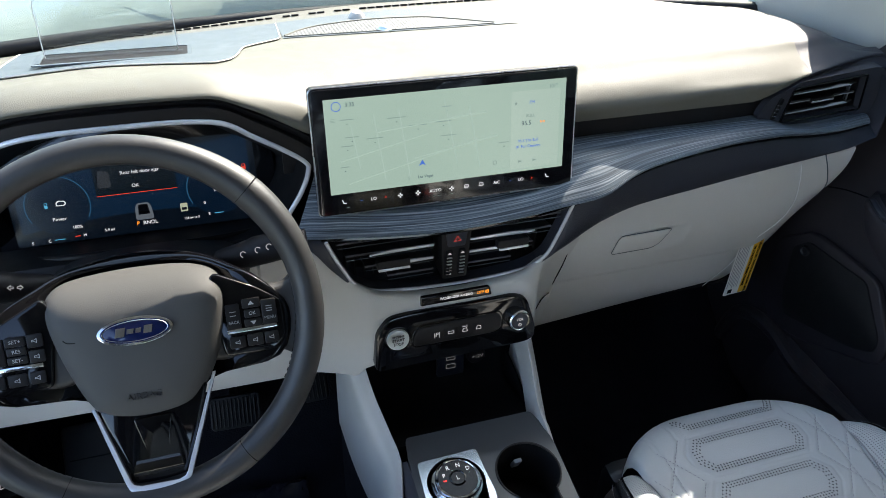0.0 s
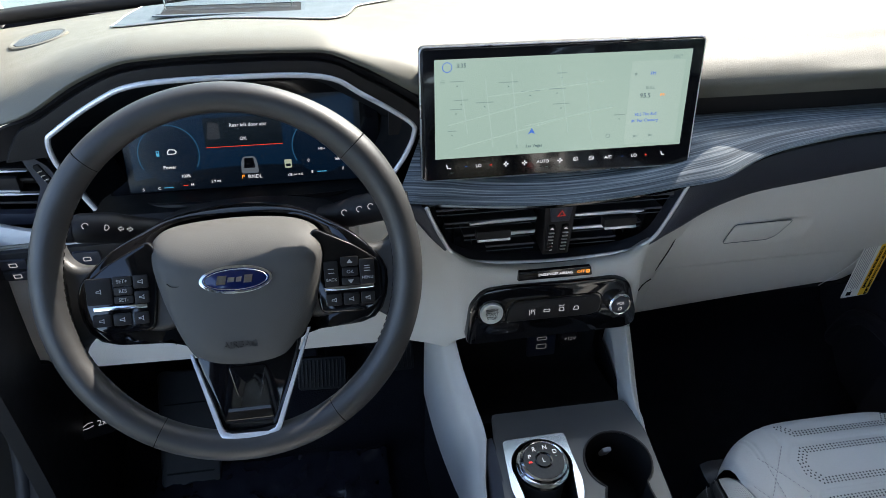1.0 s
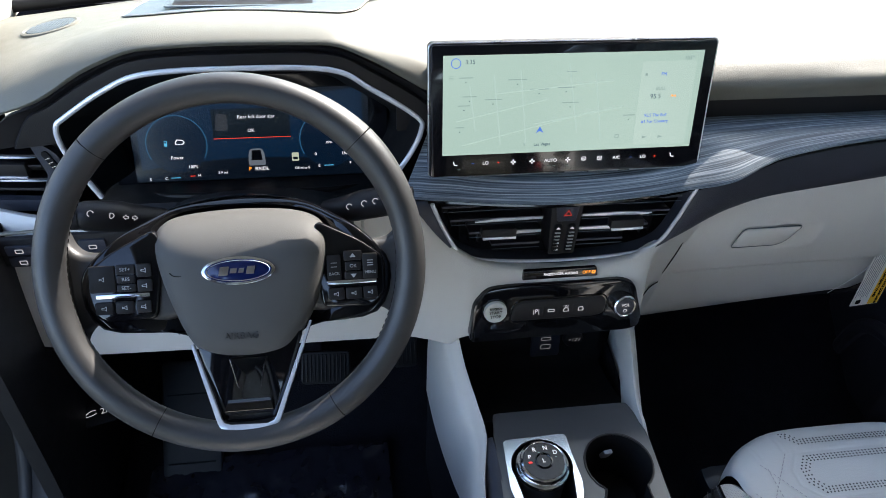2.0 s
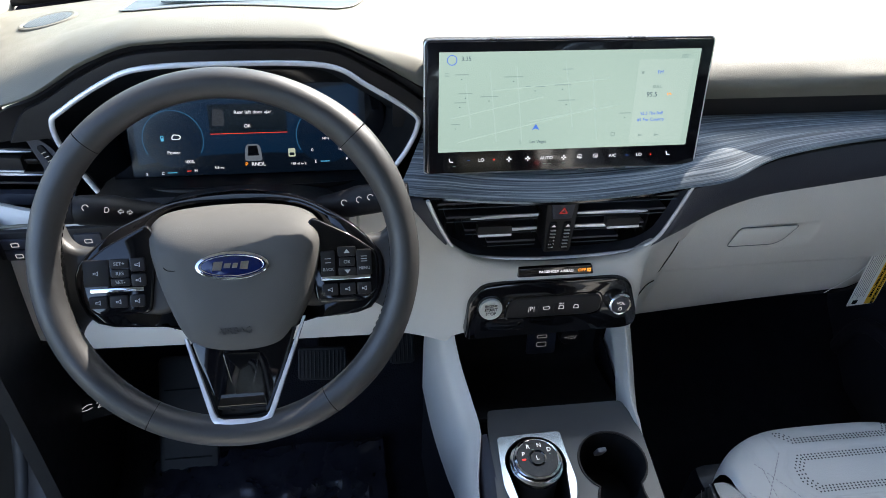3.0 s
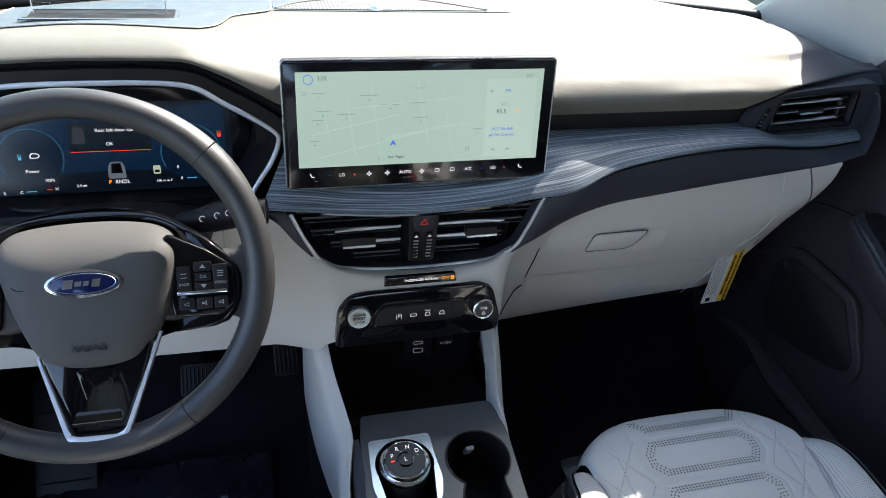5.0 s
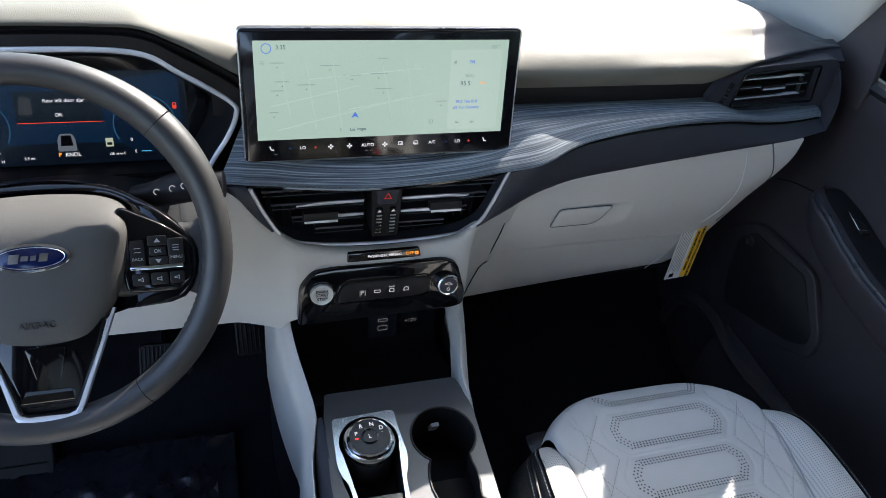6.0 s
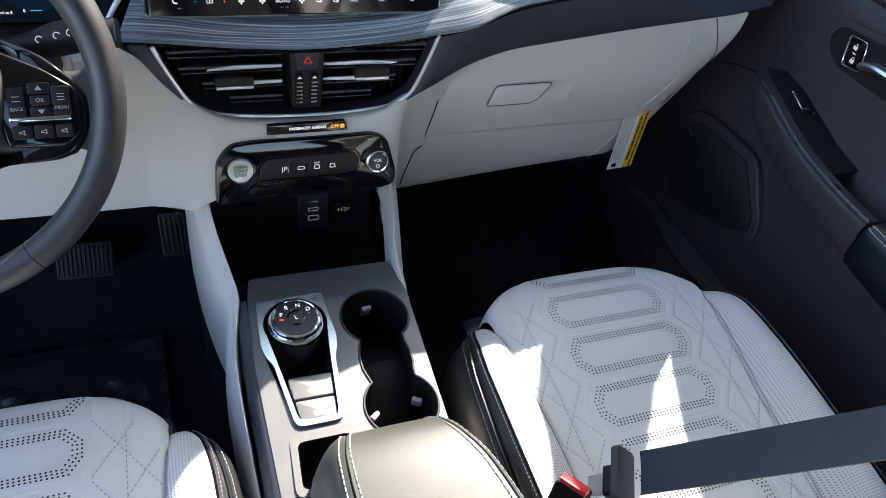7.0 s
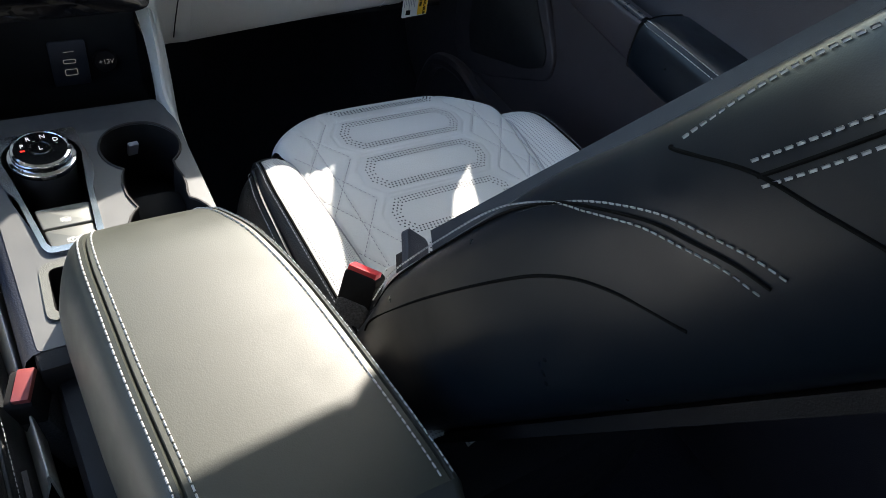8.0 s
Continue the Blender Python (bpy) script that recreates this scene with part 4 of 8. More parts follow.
for i in range(4):
    part("rib", block(0.0062, 0.0018, 0.002, VP @ pose(0.5285 + 0.0011 * i, 0.7465 + 0.0058 * i, 0.0128, 0, 0, -12), 0.0004), M_CHROME, sw)

# driver's side: hood round the instruments, left vent, switches
outer = [(-0.665, 0.755), (-0.624, 0.797), (-0.585, 0.813), (-0.524, 0.849), (-0.469, 0.868), (-0.378, 0.872), (-0.278, 0.870), (-0.231, 0.851), (-0.171, 0.814), (-0.150, 0.78)]
ring = [(-0.578, 0.762), (-0.575, 0.790), (-0.563, 0.802), (-0.513, 0.833), (-0.469, 0.850), (-0.381, 0.854), (-0.277, 0.850), (-0.232, 0.825), (-0.174, 0.781), (-0.174, 0.760)]
oc, rc = catmull([(x, 1.002, z) for x, z in outer], 5), catmull([(x, 0.997, z) for x, z in ring], 5)
hood = part("instrument_hood", sheet([oc, [a.lerp(b, 0.45) + Vector((0, 0.006, 0)) for a, b in zip(oc, rc)], [a.lerp(b, 0.5) + Vector((0, -0.002, 0)) for a, b in zip(oc, rc)], [b + Vector((0, 0, 0.004)) for b in rc], rc], 0.004), M_DARK, dash, "dark hood round the instruments")
ring_full = catmull([(-0.548, 0.995, 0.694), (-0.562, 0.996, 0.728), (-0.573, 0.997, 0.760), (-0.573, 0.997, 0.787), (-0.561, 0.998, 0.799), (-0.513, 0.998, 0.830), (-0.469, 0.998, 0.847), (-0.381, 0.998, 0.851), (-0.277, 0.998, 0.847), (-0.232, 0.998, 0.822), (-0.180, 1.0, 0.784), (-0.175, 1.0, 0.765), (-0.186, 0.998, 0.738), (-0.201, 0.996, 0.714), (-0.216, 0.99, 0.690)], 6)
part("hood_trim", tube([p + Vector((0, -0.006, 0)) for p in ring_full], 0.0031, 12), M_TRIM, hood, "bright satin chrome trim round the instruments")
back = [Vector((-0.378 + (p.x + 0.378) * 0.86, 1.10, 0.665 + (p.z - 0.69) * 0.80)) for p in ring_full]
part("hood_tunnel", sheet([ring_full, [p + Vector((0, 0.012, -0.002)) for p in ring_full], [a.lerp(b, 0.55) for a, b in zip(ring_full, back)], back], 0.002), M_MATT, hood)
part("tunnel_floor", sheet([[(x, y, z) for y, z in ((0.985, 0.655), (1.0, 0.672), (1.04, 0.662), (1.12, 0.64))] for x in spaced(-0.56, -0.20, 12)], 0.003), M_DARK, hood)
part("floor_ridge", tube(catmull([(-0.50, 1.03, 0.664), (-0.45, 1.012, 0.674), (-0.30, 1.012, 0.674), (-0.25, 1.03, 0.664)], 5), 0.004, 8), M_DARK, hood)
VL = basis((-0.62, 1.022, 0.72), (1, -0.10, 0), (0, 0, 1))
lv = part("air_vent", holed(soft_poly([(-0.14, 0.046), (0.004, 0.044), (0.030, 0.020), (0.043, -0.03), (0.030, -0.062), (-0.14, -0.062)], 0.008), [soft_poly([(-0.125, 0.036), (0.002, 0.034), (0.012, -0.008), (-0.006, -0.046), (-0.125, -0.046)], 0.004)], 0.010, VL @ pose(0, 0, -0.004)), M_BAND, dash, "dark louvred vent beside the driver's doorway")
part("vent_back", prism([(-0.13, -0.05), (0.02, -0.05), (0.02, 0.04), (-0.13, 0.04)], 0.003, VL @ pose(0, 0, -0.035)), M_MATT, lv)
for z, x1, bright in ((0.028, 0.0, 0), (0.013, 0.004, 1), (-0.001, 0.006, 0), (-0.019, 0.010, 1), (-0.034, 0.0, 0)):
    part("vane", block(x1 + 0.125, 0.022, 0.0035, VL @ pose((x1 - 0.125) / 2, z, -0.008, 80), 0.001), M_DARK, lv)
    if bright:
        part("bright_strip", prism([(-0.12, -0.0012), (x1 - 0.03, -0.0012), (x1 - 0.001, 0.0006), (x1 - 0.03, 0.002), (-0.12, 0.001)], 0.003, VL @ pose(0, z, 0.002), 0.0005), M_TRIM, lv, "bright chrome strip")
lt = part("thumb_tab", block(0.075, 0.018, 0.012, VL @ pose(-0.047, -0.002, 0.003), 0.003), M_DARK, lv)
part("tab_edge", block(0.073, 0.0022, 0.004, VL @ pose(-0.047, -0.0105, 0.0085), 0.0008), M_TRIM, lt)
lw = part("thumb_wheel", prism(rounded(0.0085, 0.034, 0.003), 0.003, VL @ pose(0.0225, 0.008, 0.005, 0, 0, 24), 0.001), M_MATT, lv)
for i in range(4):
    part("rib", block(0.006, 0.0018, 0.002, VL @ pose(0.0250 - 0.0022 * i + 0.001, -0.001 + 0.0055 * i, 0.0082, 0, 0, 24), 0.0004), M_CHROME, lw)
# switch bank under the left vent
bank = part("switch_bank", prism(soft_poly([(-0.69, 0.614), (-0.53, 0.628), (-0.515, 0.648), (-0.525, 0.660), (-0.69, 0.656)], 0.008), 0.006, front(0, 0.972, 0), 0.002), M_DARK, dash, "dark panel of light switches")
for x, z, w, h in ((-0.648, 0.641, 0.030, 0.014), (-0.648, 0.624, 0.030, 0.014), (-0.614, 0.640, 0.022, 0.016), (-0.566, 0.642, 0.030, 0.020)):
    bt = part("switch", prism(rounded(w, h, 0.002), 0.003, front(x, 0.966, z), 0.0008), M_BAND, bank)
    part("legend", holed(rounded(0.009, 0.006, 0.001), [rounded(0.007, 0.004, 0.0008)], 0.0003, front(x, 0.9628, z)), M_ICOND, bt)
part("switch_trim", tube(catmull([(-0.68, 0.967, 0.664), (-0.60, 0.966, 0.668), (-0.525, 0.966, 0.668), (-0.508, 0.966, 0.655)], 4), 0.002, 6), M_PAD, dash)

# ---------------------------------------------------------------- touchscreen
SM = basis((0, 0.982, 0.794), (1, 0, 0), (0, 0.036, 0.152))    # middle of the glass, local x right, y up, z to the cabin
touch = thing("touchscreen", (0, 0.985, 0.716), "wide tablet touchscreen showing a pale green map above the vents", "touchscreen")
part("housing", prism(rounded(0.3365, 0.157, 0.006), 0.016, SM @ pose(0, 0, -0.016), 0.003), M_DARK, touch)
part("housing_edge", tube([SM @ Vector((x, y, -0.002)) for x, y in rounded(0.336, 0.1565, 0.006)], 0.0014, 6, True), M_SATIN, touch, "thin metallic edge")
glass = part("cover_glass", prism(rounded(0.333, 0.1535, 0.005), 0.0012, SM, 0.0004), M_BLK, touch, "glossy black cover glass")
part("mount", block(0.20, 0.03, 0.06, SM @ pose(0, -0.02, -0.03), 0.004), M_DARK, touch)
DISP = SM @ pose(0, 0, 0.0014)
disp = part("display", prism([(-0.1525, -0.0505), (0.1525, -0.0505), (0.1525, 0.0655), (-0.1525, 0.0655)], 0.0002, DISP), M_MAP, touch, "pale green map picture")
part("radio_card", prism(rounded(0.066, 0.100, 0.002, 3, 0.112, 0.004), 0.0002, DISP @ pose(0, 0, 0.0003)), M_MAPL, disp)


def on_screen(x, y, z=0.0006):
    """A place in the display: x from -1 to 1, y from 0 at its foot to 1."""
    return DISP @ pose(x * 0.1525, -0.0505 + y * 0.116, z)


random.seed(4)
for x0, y0, x1, y1 in ((-0.9, 0.35, -0.2, 0.55), (-0.85, 0.1, 0.2, 0.42), (-0.55, 0.1, -0.62, 0.8), (-0.35, 0.1, -0.42, 0.85), (-0.75, 0.25, -0.8, 0.7), (0.05, 0.2, -0.05, 0.9), (0.25, 0.1, 0.16, 0.8), (-0.6, 0.62, 0.3, 0.72), (-0.3, 0.3, 0.4, 0.45)):
    a, b = on_screen(x0, y0, 0.0004).translation, on_screen(x1, y1, 0.0004).translation
    part("road_line", tube([a, b], 0.0007, 4), M_MAPD, disp)
for txt, x, y, sz, mt in (("3:35", -0.80, 0.935, 0.0068, M_TXT), ("101°", 0.885, 0.925, 0.0062, M_TXTG), ("FM", 0.70, 0.77, 0.0056, M_TXTB), ("BULL", 0.69, 0.625, 0.0052, M_TXTG), ("95.5", 0.655, 0.545, 0.0078, M_TXT),
                          ("95.5 The Bull", 0.675, 0.35, 0.0052, M_TXTB), ("#1 For Country", 0.675, 0.285, 0.0052, M_TXTB), ("Las Vegas", -0.22, 0.085, 0.0052, M_TXT), ("S", -0.36, 0.085, 0.0052, M_TXTG), ("FM1", 0.80, 0.545, 0.004, M_ICONO)):
    lettering("screen_text", txt, sz, on_screen(x, y), mt, disp)
part("home_icon", holed([(0.0058 * math.cos(a), 0.0058 * math.sin(a)) for a in spaced(0, 6.0, 22)], [[(0.0049 * math.cos(a), 0.0049 * math.sin(a)) for a in spaced(0, 6.0, 22)]], 0.0002, on_screen(-0.905, 0.925)), M_TXTB, disp)
part("arrow", prism([(-0.0045, -0.003), (0, -0.001), (0.0045, -0.003), (0, 0.0045)], 0.0002, on_screen(-0.245, 0.235)), M_TXTB, disp)
for x, y, w in ((-0.83, 0.785, 0.016), (-0.44, 0.755, 0.022), (-0.27, 0.655, 0.022), (-0.06, 0.665, 0.020), (-0.8, 0.60, 0.016), (-0.62, 0.565, 0.020), (-0.84, 0.51, 0.014), (-0.02, 0.51, 0.020), (-0.03, 0.82, 0.012), (-0.87, 0.29, 0.010), (0.46, 0.36, 0.014)):
    lab = part("street_label", block(w, 0.0010, 0.0002, on_screen(x, y), 0), M_TXTG, disp)
    part("street_mark", block(0.0014, 0.001, 0.0002, on_screen(x, y - 0.045), 0), M_TXT, lab)
for y in (0.80, 0.785, 0.77):
    part("menu_line", block(0.005, 0.0005, 0.0002, on_screen(-0.94, y), 0), M_TXTG, disp)
for x in (0.61, 0.74):
    part("skip_icon", prism([(-0.003, -0.0016), (0.003, 0), (-0.003, 0.0016)], 0.0002, on_screen(x, 0.12)), M_TXTG, disp)
part("aerial_icon", block(0.003, 0.003, 0.0002, on_screen(0.56, 0.77), 0), M_TXTG, disp)
part("scale_icon", holed(rounded(0.005, 0.005, 0.001), [rounded(0.0035, 0.0035, 0.0006)], 0.0002, on_screen(0.38, 0.14)), M_TXTG, disp)
bar = [(-0.90, "seat"), (-0.76, "minus"), (-0.66, "LO"), (-0.56, "plus"), (-0.44, "fan"), (-0.29, "fan"), (-0.14, "AUTO"), (0.0, "fan"), (0.13, "defrost"), (0.26, "defrost"), (0.40, "A/C"), (0.52, "minus"), (0.62, "LO"), (0.72, "plus"), (0.86, "seat")]
for x, kind in bar:
    at = SM @ pose(x * 0.1525, -0.0615, 0.0018)
    if kind in ("LO", "AUTO", "A/C"):
        lettering("climate_text", kind, 0.0056, at, M_ICON, glass)
    elif kind in ("minus", "plus"):
        part("climate_icon", block(0.003, 0.0006, 0.0002, at, 0), M_ICONR if kind == "plus" else M_TXTB, glass)
        if kind == "plus":
            part("climate_icon", block(0.0006, 0.003, 0.0002, at, 0), M_ICONR, glass)
    elif kind == "fan":
        for a in (0, 90, 180, 270):
            part("climate_icon", prism([(0.0004 + 0.0016 + 0.0015 * math.cos(b), 0.001 * math.sin(b)) for b in spaced(0, 5.5, 8)], 0.0002, at @ pose(0, 0, 0, 0, 0, a)), M_ICON, glass)
    elif kind == "defrost":
        part("climate_icon", holed(soft_poly([(-0.0034, -0.0015), (0.0034, -0.0015), (0.0026, 0.003), (-0.0026, 0.003)], 0.001), [soft_poly([(-0.0027, -0.0009), (0.0027, -0.0009), (0.002, 0.0024), (-0.002, 0.0024)], 0.0008)], 0.0002, at), M_ICON, glass)
        for d in (-0.0015, 0, 0.0015):
            part("climate_icon", block(0.0004, 0.0036, 0.0002, at @ pose(d, -0.0006, 0), 0), M_ICON, glass)
    else:
        part("climate_icon", tube([at @ Vector(p) for p in ((-0.002, 0.0032, 0), (-0.0008, -0.001, 0), (0.0028, -0.0014, 0))], 0.0007, 5), M_ICON, glass)
for x in (-0.87, -0.15, -0.11, 0.0):
    part("climate_dash", block(0.0035, 0.0004, 0.0002, SM @ pose(x * 0.1525, -0.0685, 0.0018), 0), M_TXTG, glass)

# ---------------------------------------------------------------- instrument cluster
CM = basis((-0.380, 1.083, 0.715), (1, 0, 0), (0, 0.36, 1))
clus = thing("instrument_cluster", (-0.38, 1.09, 0.64), "wide digital instrument display glowing blue behind the wheel", "instrument cluster")
part("cluster_body", prism(rounded(0.345, 0.15, 0.01), 0.012, CM @ pose(0, 0.004, -0.014), 0.002), M_BLK, clus)
cd = part("cluster_display", prism(rounded(0.296, 0.114, 0.004), 0.0004, CM @ pose(0, 0.0, 0.0)), M_CLUSTD, clus, "dark blue instrument picture")
rows = []
for v in spaced(0, 1, 8):
    rows.append([CM @ Vector((-0.14 + 0.28 * u, (-0.030 + 0.075 * v) - 0.012 * (2 * u - 1) ** 2 * (1 if v < 0.5 else -1), 0.0008)) for u in spaced(0, 1, 16)])
part("blue_field", sheet(rows), M_CLUST, cd)


def on_clus(x, y, z=0.0012):
    return CM @ pose(x, y, z)


for cx in (-0.094, 0.096):
    part("gauge_face", prism([(0.036 * math.cos(a), 0.036 * math.sin(a)) for a in spaced(0, 6.1, 36)], 0.0002, on_clus(cx, -0.010, 0.001)), lit("gauge_blue", (0.002, 0.018, 0.05), 0.085), cd)
    part("gauge_ring", tube([on_clus(cx, -0.010).translation + (CM.to_3x3() @ Vector((0.037 * math.cos(a), 0.037 * math.sin(a), 0))) for a in spaced(-0.5, math.pi + 0.5, 40)], 0.0007, 5), lit("gauge_edge", (0.03, 0.14, 0.26), 0.15), cd, "thin gauge arc")
msg = part("message_box", prism([(-0.048, 0), (0.048, 0), (0.048, 0.037), (-0.048, 0.037)], 0.0002, on_clus(0.0, -0.004)), lit("message_dark", (0.003, 0.010, 0.017), 0.1), cd)
part("message_line", block(0.096, 0.0008, 0.0003, on_clus(0.0, -0.0042, 0.0014), 0), M_ICONR, msg)
lettering("message_text", "Rear left door ajar", 0.0062, on_clus(0.0068, 0.0225, 0.0016), M_ICON, msg)
lettering("message_text", "OK", 0.0060, on_clus(-0.001, 0.0050, 0.0016), M_ICON, msg)
part("message_picture", prism(soft_poly([(-0.009, 0.0), (0.007, 0.0), (0.007, 0.020), (-0.006, 0.022)], 0.003), 0.0003, on_clus(-0.036, 0.006, 0.0014)), lit("picture_dim", (0.06, 0.07, 0.08), 0.1), msg)
car = part("car_picture", prism(soft_poly([(-0.011, -0.012), (0.011, -0.012), (0.010, 0.004), (0.007, 0.010), (-0.007, 0.010), (-0.010, 0.004)], 0.003), 0.0003, on_clus(0.003, -0.0285, 0.0012)), lit("picture_grey", (0.16, 0.19, 0.22), 0.16), cd)
part("car_window", prism(soft_poly([(-0.007, -0.006), (0.007, -0.006), (0.0055, 0.007), (-0.0055, 0.007)], 0.001), 0.0002, on_clus(0.003, -0.0275, 0.0016)), M_BLK, car)
for txt, x, y, sz, mt in (("Power", -0.095, -0.0265, 0.0060, M_ICON), ("100%", -0.077, -0.039, 0.0054, M_ICON), ("S", -0.131, -0.0535, 0.0052, M_ICON), ("C", -0.1115, -0.053, 0.0052, M_ICON), ("H", -0.0705, -0.0505, 0.0052, M_ICON), ("5.9 mi", -0.041, -0.048, 0.0048, M_ICON),
                          ("RNDL", 0.0085, -0.045, 0.0068, M_ICON), ("P", -0.0065, -0.045, 0.0072, M_ICONO), ("138 mi to E", 0.0594, -0.046, 0.0042, M_ICON), ("0", 0.078, -0.0287, 0.0056, M_ICON), ("MPH", 0.096, -0.014, 0.0042, M_ICON), ("160", 0.115, -0.0287, 0.0052, M_ICON), ("E", 0.0816, -0.044, 0.0052, M_ICON), ("F", 0.122, -0.042, 0.0052, M_ICON)):
    lettering("gauge_text", txt, sz, on_clus(x, y, 0.0018), mt, cd)
part("gauge_bar", block(0.012, 0.0010, 0.0002, on_clus(-0.100, -0.0525, 0.0016), 0), M_CYAN, cd)
part("gauge_bar", block(0.006, 0.0010, 0.0002, on_clus(-0.079, -0.051, 0.0016), 0), M_ICONR, cd)
part("gauge_bar", block(0.012, 0.0010, 0.0002, on_clus(0.094, -0.044, 0.0016), 0), M_CYAN, cd)
part("battery_icon", holed(rounded(0.0036, 0.007, 0.0006), [rounded(0.0022, 0.0026, 0.0004, 5, 0, 0.0016)], 0.0003, on_clus(-0.107, -0.008, 0.0016)), M_CYAN, cd)
part("engine_icon", holed(soft_poly([(-0.0055, -0.003), (0.004, -0.003), (0.0065, 0), (0.0045, 0.003), (-0.003, 0.004), (-0.0055, 0.001)], 0.001), [soft_poly([(-0.0042, -0.002), (0.003, -0.002), (0.005, 0), (0.0036, 0.002), (-0.002, 0.0028), (-0.0042, 0.0004)], 0.0008)], 0.0003, on_clus(-0.090, -0.007, 0.0016)), M_ICON, cd)
part("speed_sign", holed(rounded(0.009, 0.011, 0.001), [rounded(0.006, 0.0035, 0.0006, 3, 0, -0.0018)], 0.0003, on_clus(0.0518, -0.031, 0.0016)), lit("sign_pale", (0.5, 0.55, 0.40), 0.2), cd)
part("door_icon", holed(rounded(0.005, 0.008, 0.001), [rounded(0.0025, 0.0025, 0.0006, 3, 0, 0.002)], 0.0003, on_clus(0.133, 0.013, 0.0018)), M_ICONR, clus)

# ---------------------------------------------------------------- steering wheel
WC, WU = Vector((-0.376, 0.813, 0.735)), Vector((0, 0.5625, 0.826)).normalized()
WM = basis(WC, (1, 0, 0), WU)
wheel = thing("steering_wheel", WC, "black leather steering wheel with silver lower spoke and oval badge", "steering wheel")


def rim_piece(a0, a1, n):
    path, rad = [], []
    for a in spaced(radians(a0), radians(a1), n):
        path.append(WM @ Vector((0.1695 * math.cos(a), 0.1695 * math.sin(a) - 0.003, 0.010)))
    thick = [0.0146 + 0.0022 * max(0, math.cos(2 * (a - radians(40)))) ** 4 * (1 if math.sin(a) > -0.3 else 0.3) for a in spaced(radians(a0), radians(a1), n)]
    return tube(path, thick, 20, up=WM.to_3x3() @ Vector((0, 0, 1)), flat=1.08)


for a0, a1, lab in ((43.45, 136.15, "smooth leather upper rim"), (-58.15, 43.15, "leather side rim"), (136.45, 240.55, "leather side rim"), (240.85, 301.55, "leather lower rim")):
    part("rim", rim_piece(a0, a1, 44), M_WHEEL, wheel, lab)
for a in (43.3, 136.3, 240.7, 301.7):
    part("rim_seam", rim_piece(a - 0.13, a + 0.13, 3), M_INK, wheel)
for a0, a1 in ((-56, 36), (144, 239)):
    path = [WM @ Vector((0.1552 * math.cos(radians(a)), 0.1552 * math.sin(radians(a)) - 0.003, 0.006)) for a in spaced(a0, a1, 40)]
    part("rim_stitching", stitches(path, 0.004, 0.003, 0.0006, (0, 0, 0.0002)), M_INK, wheel)
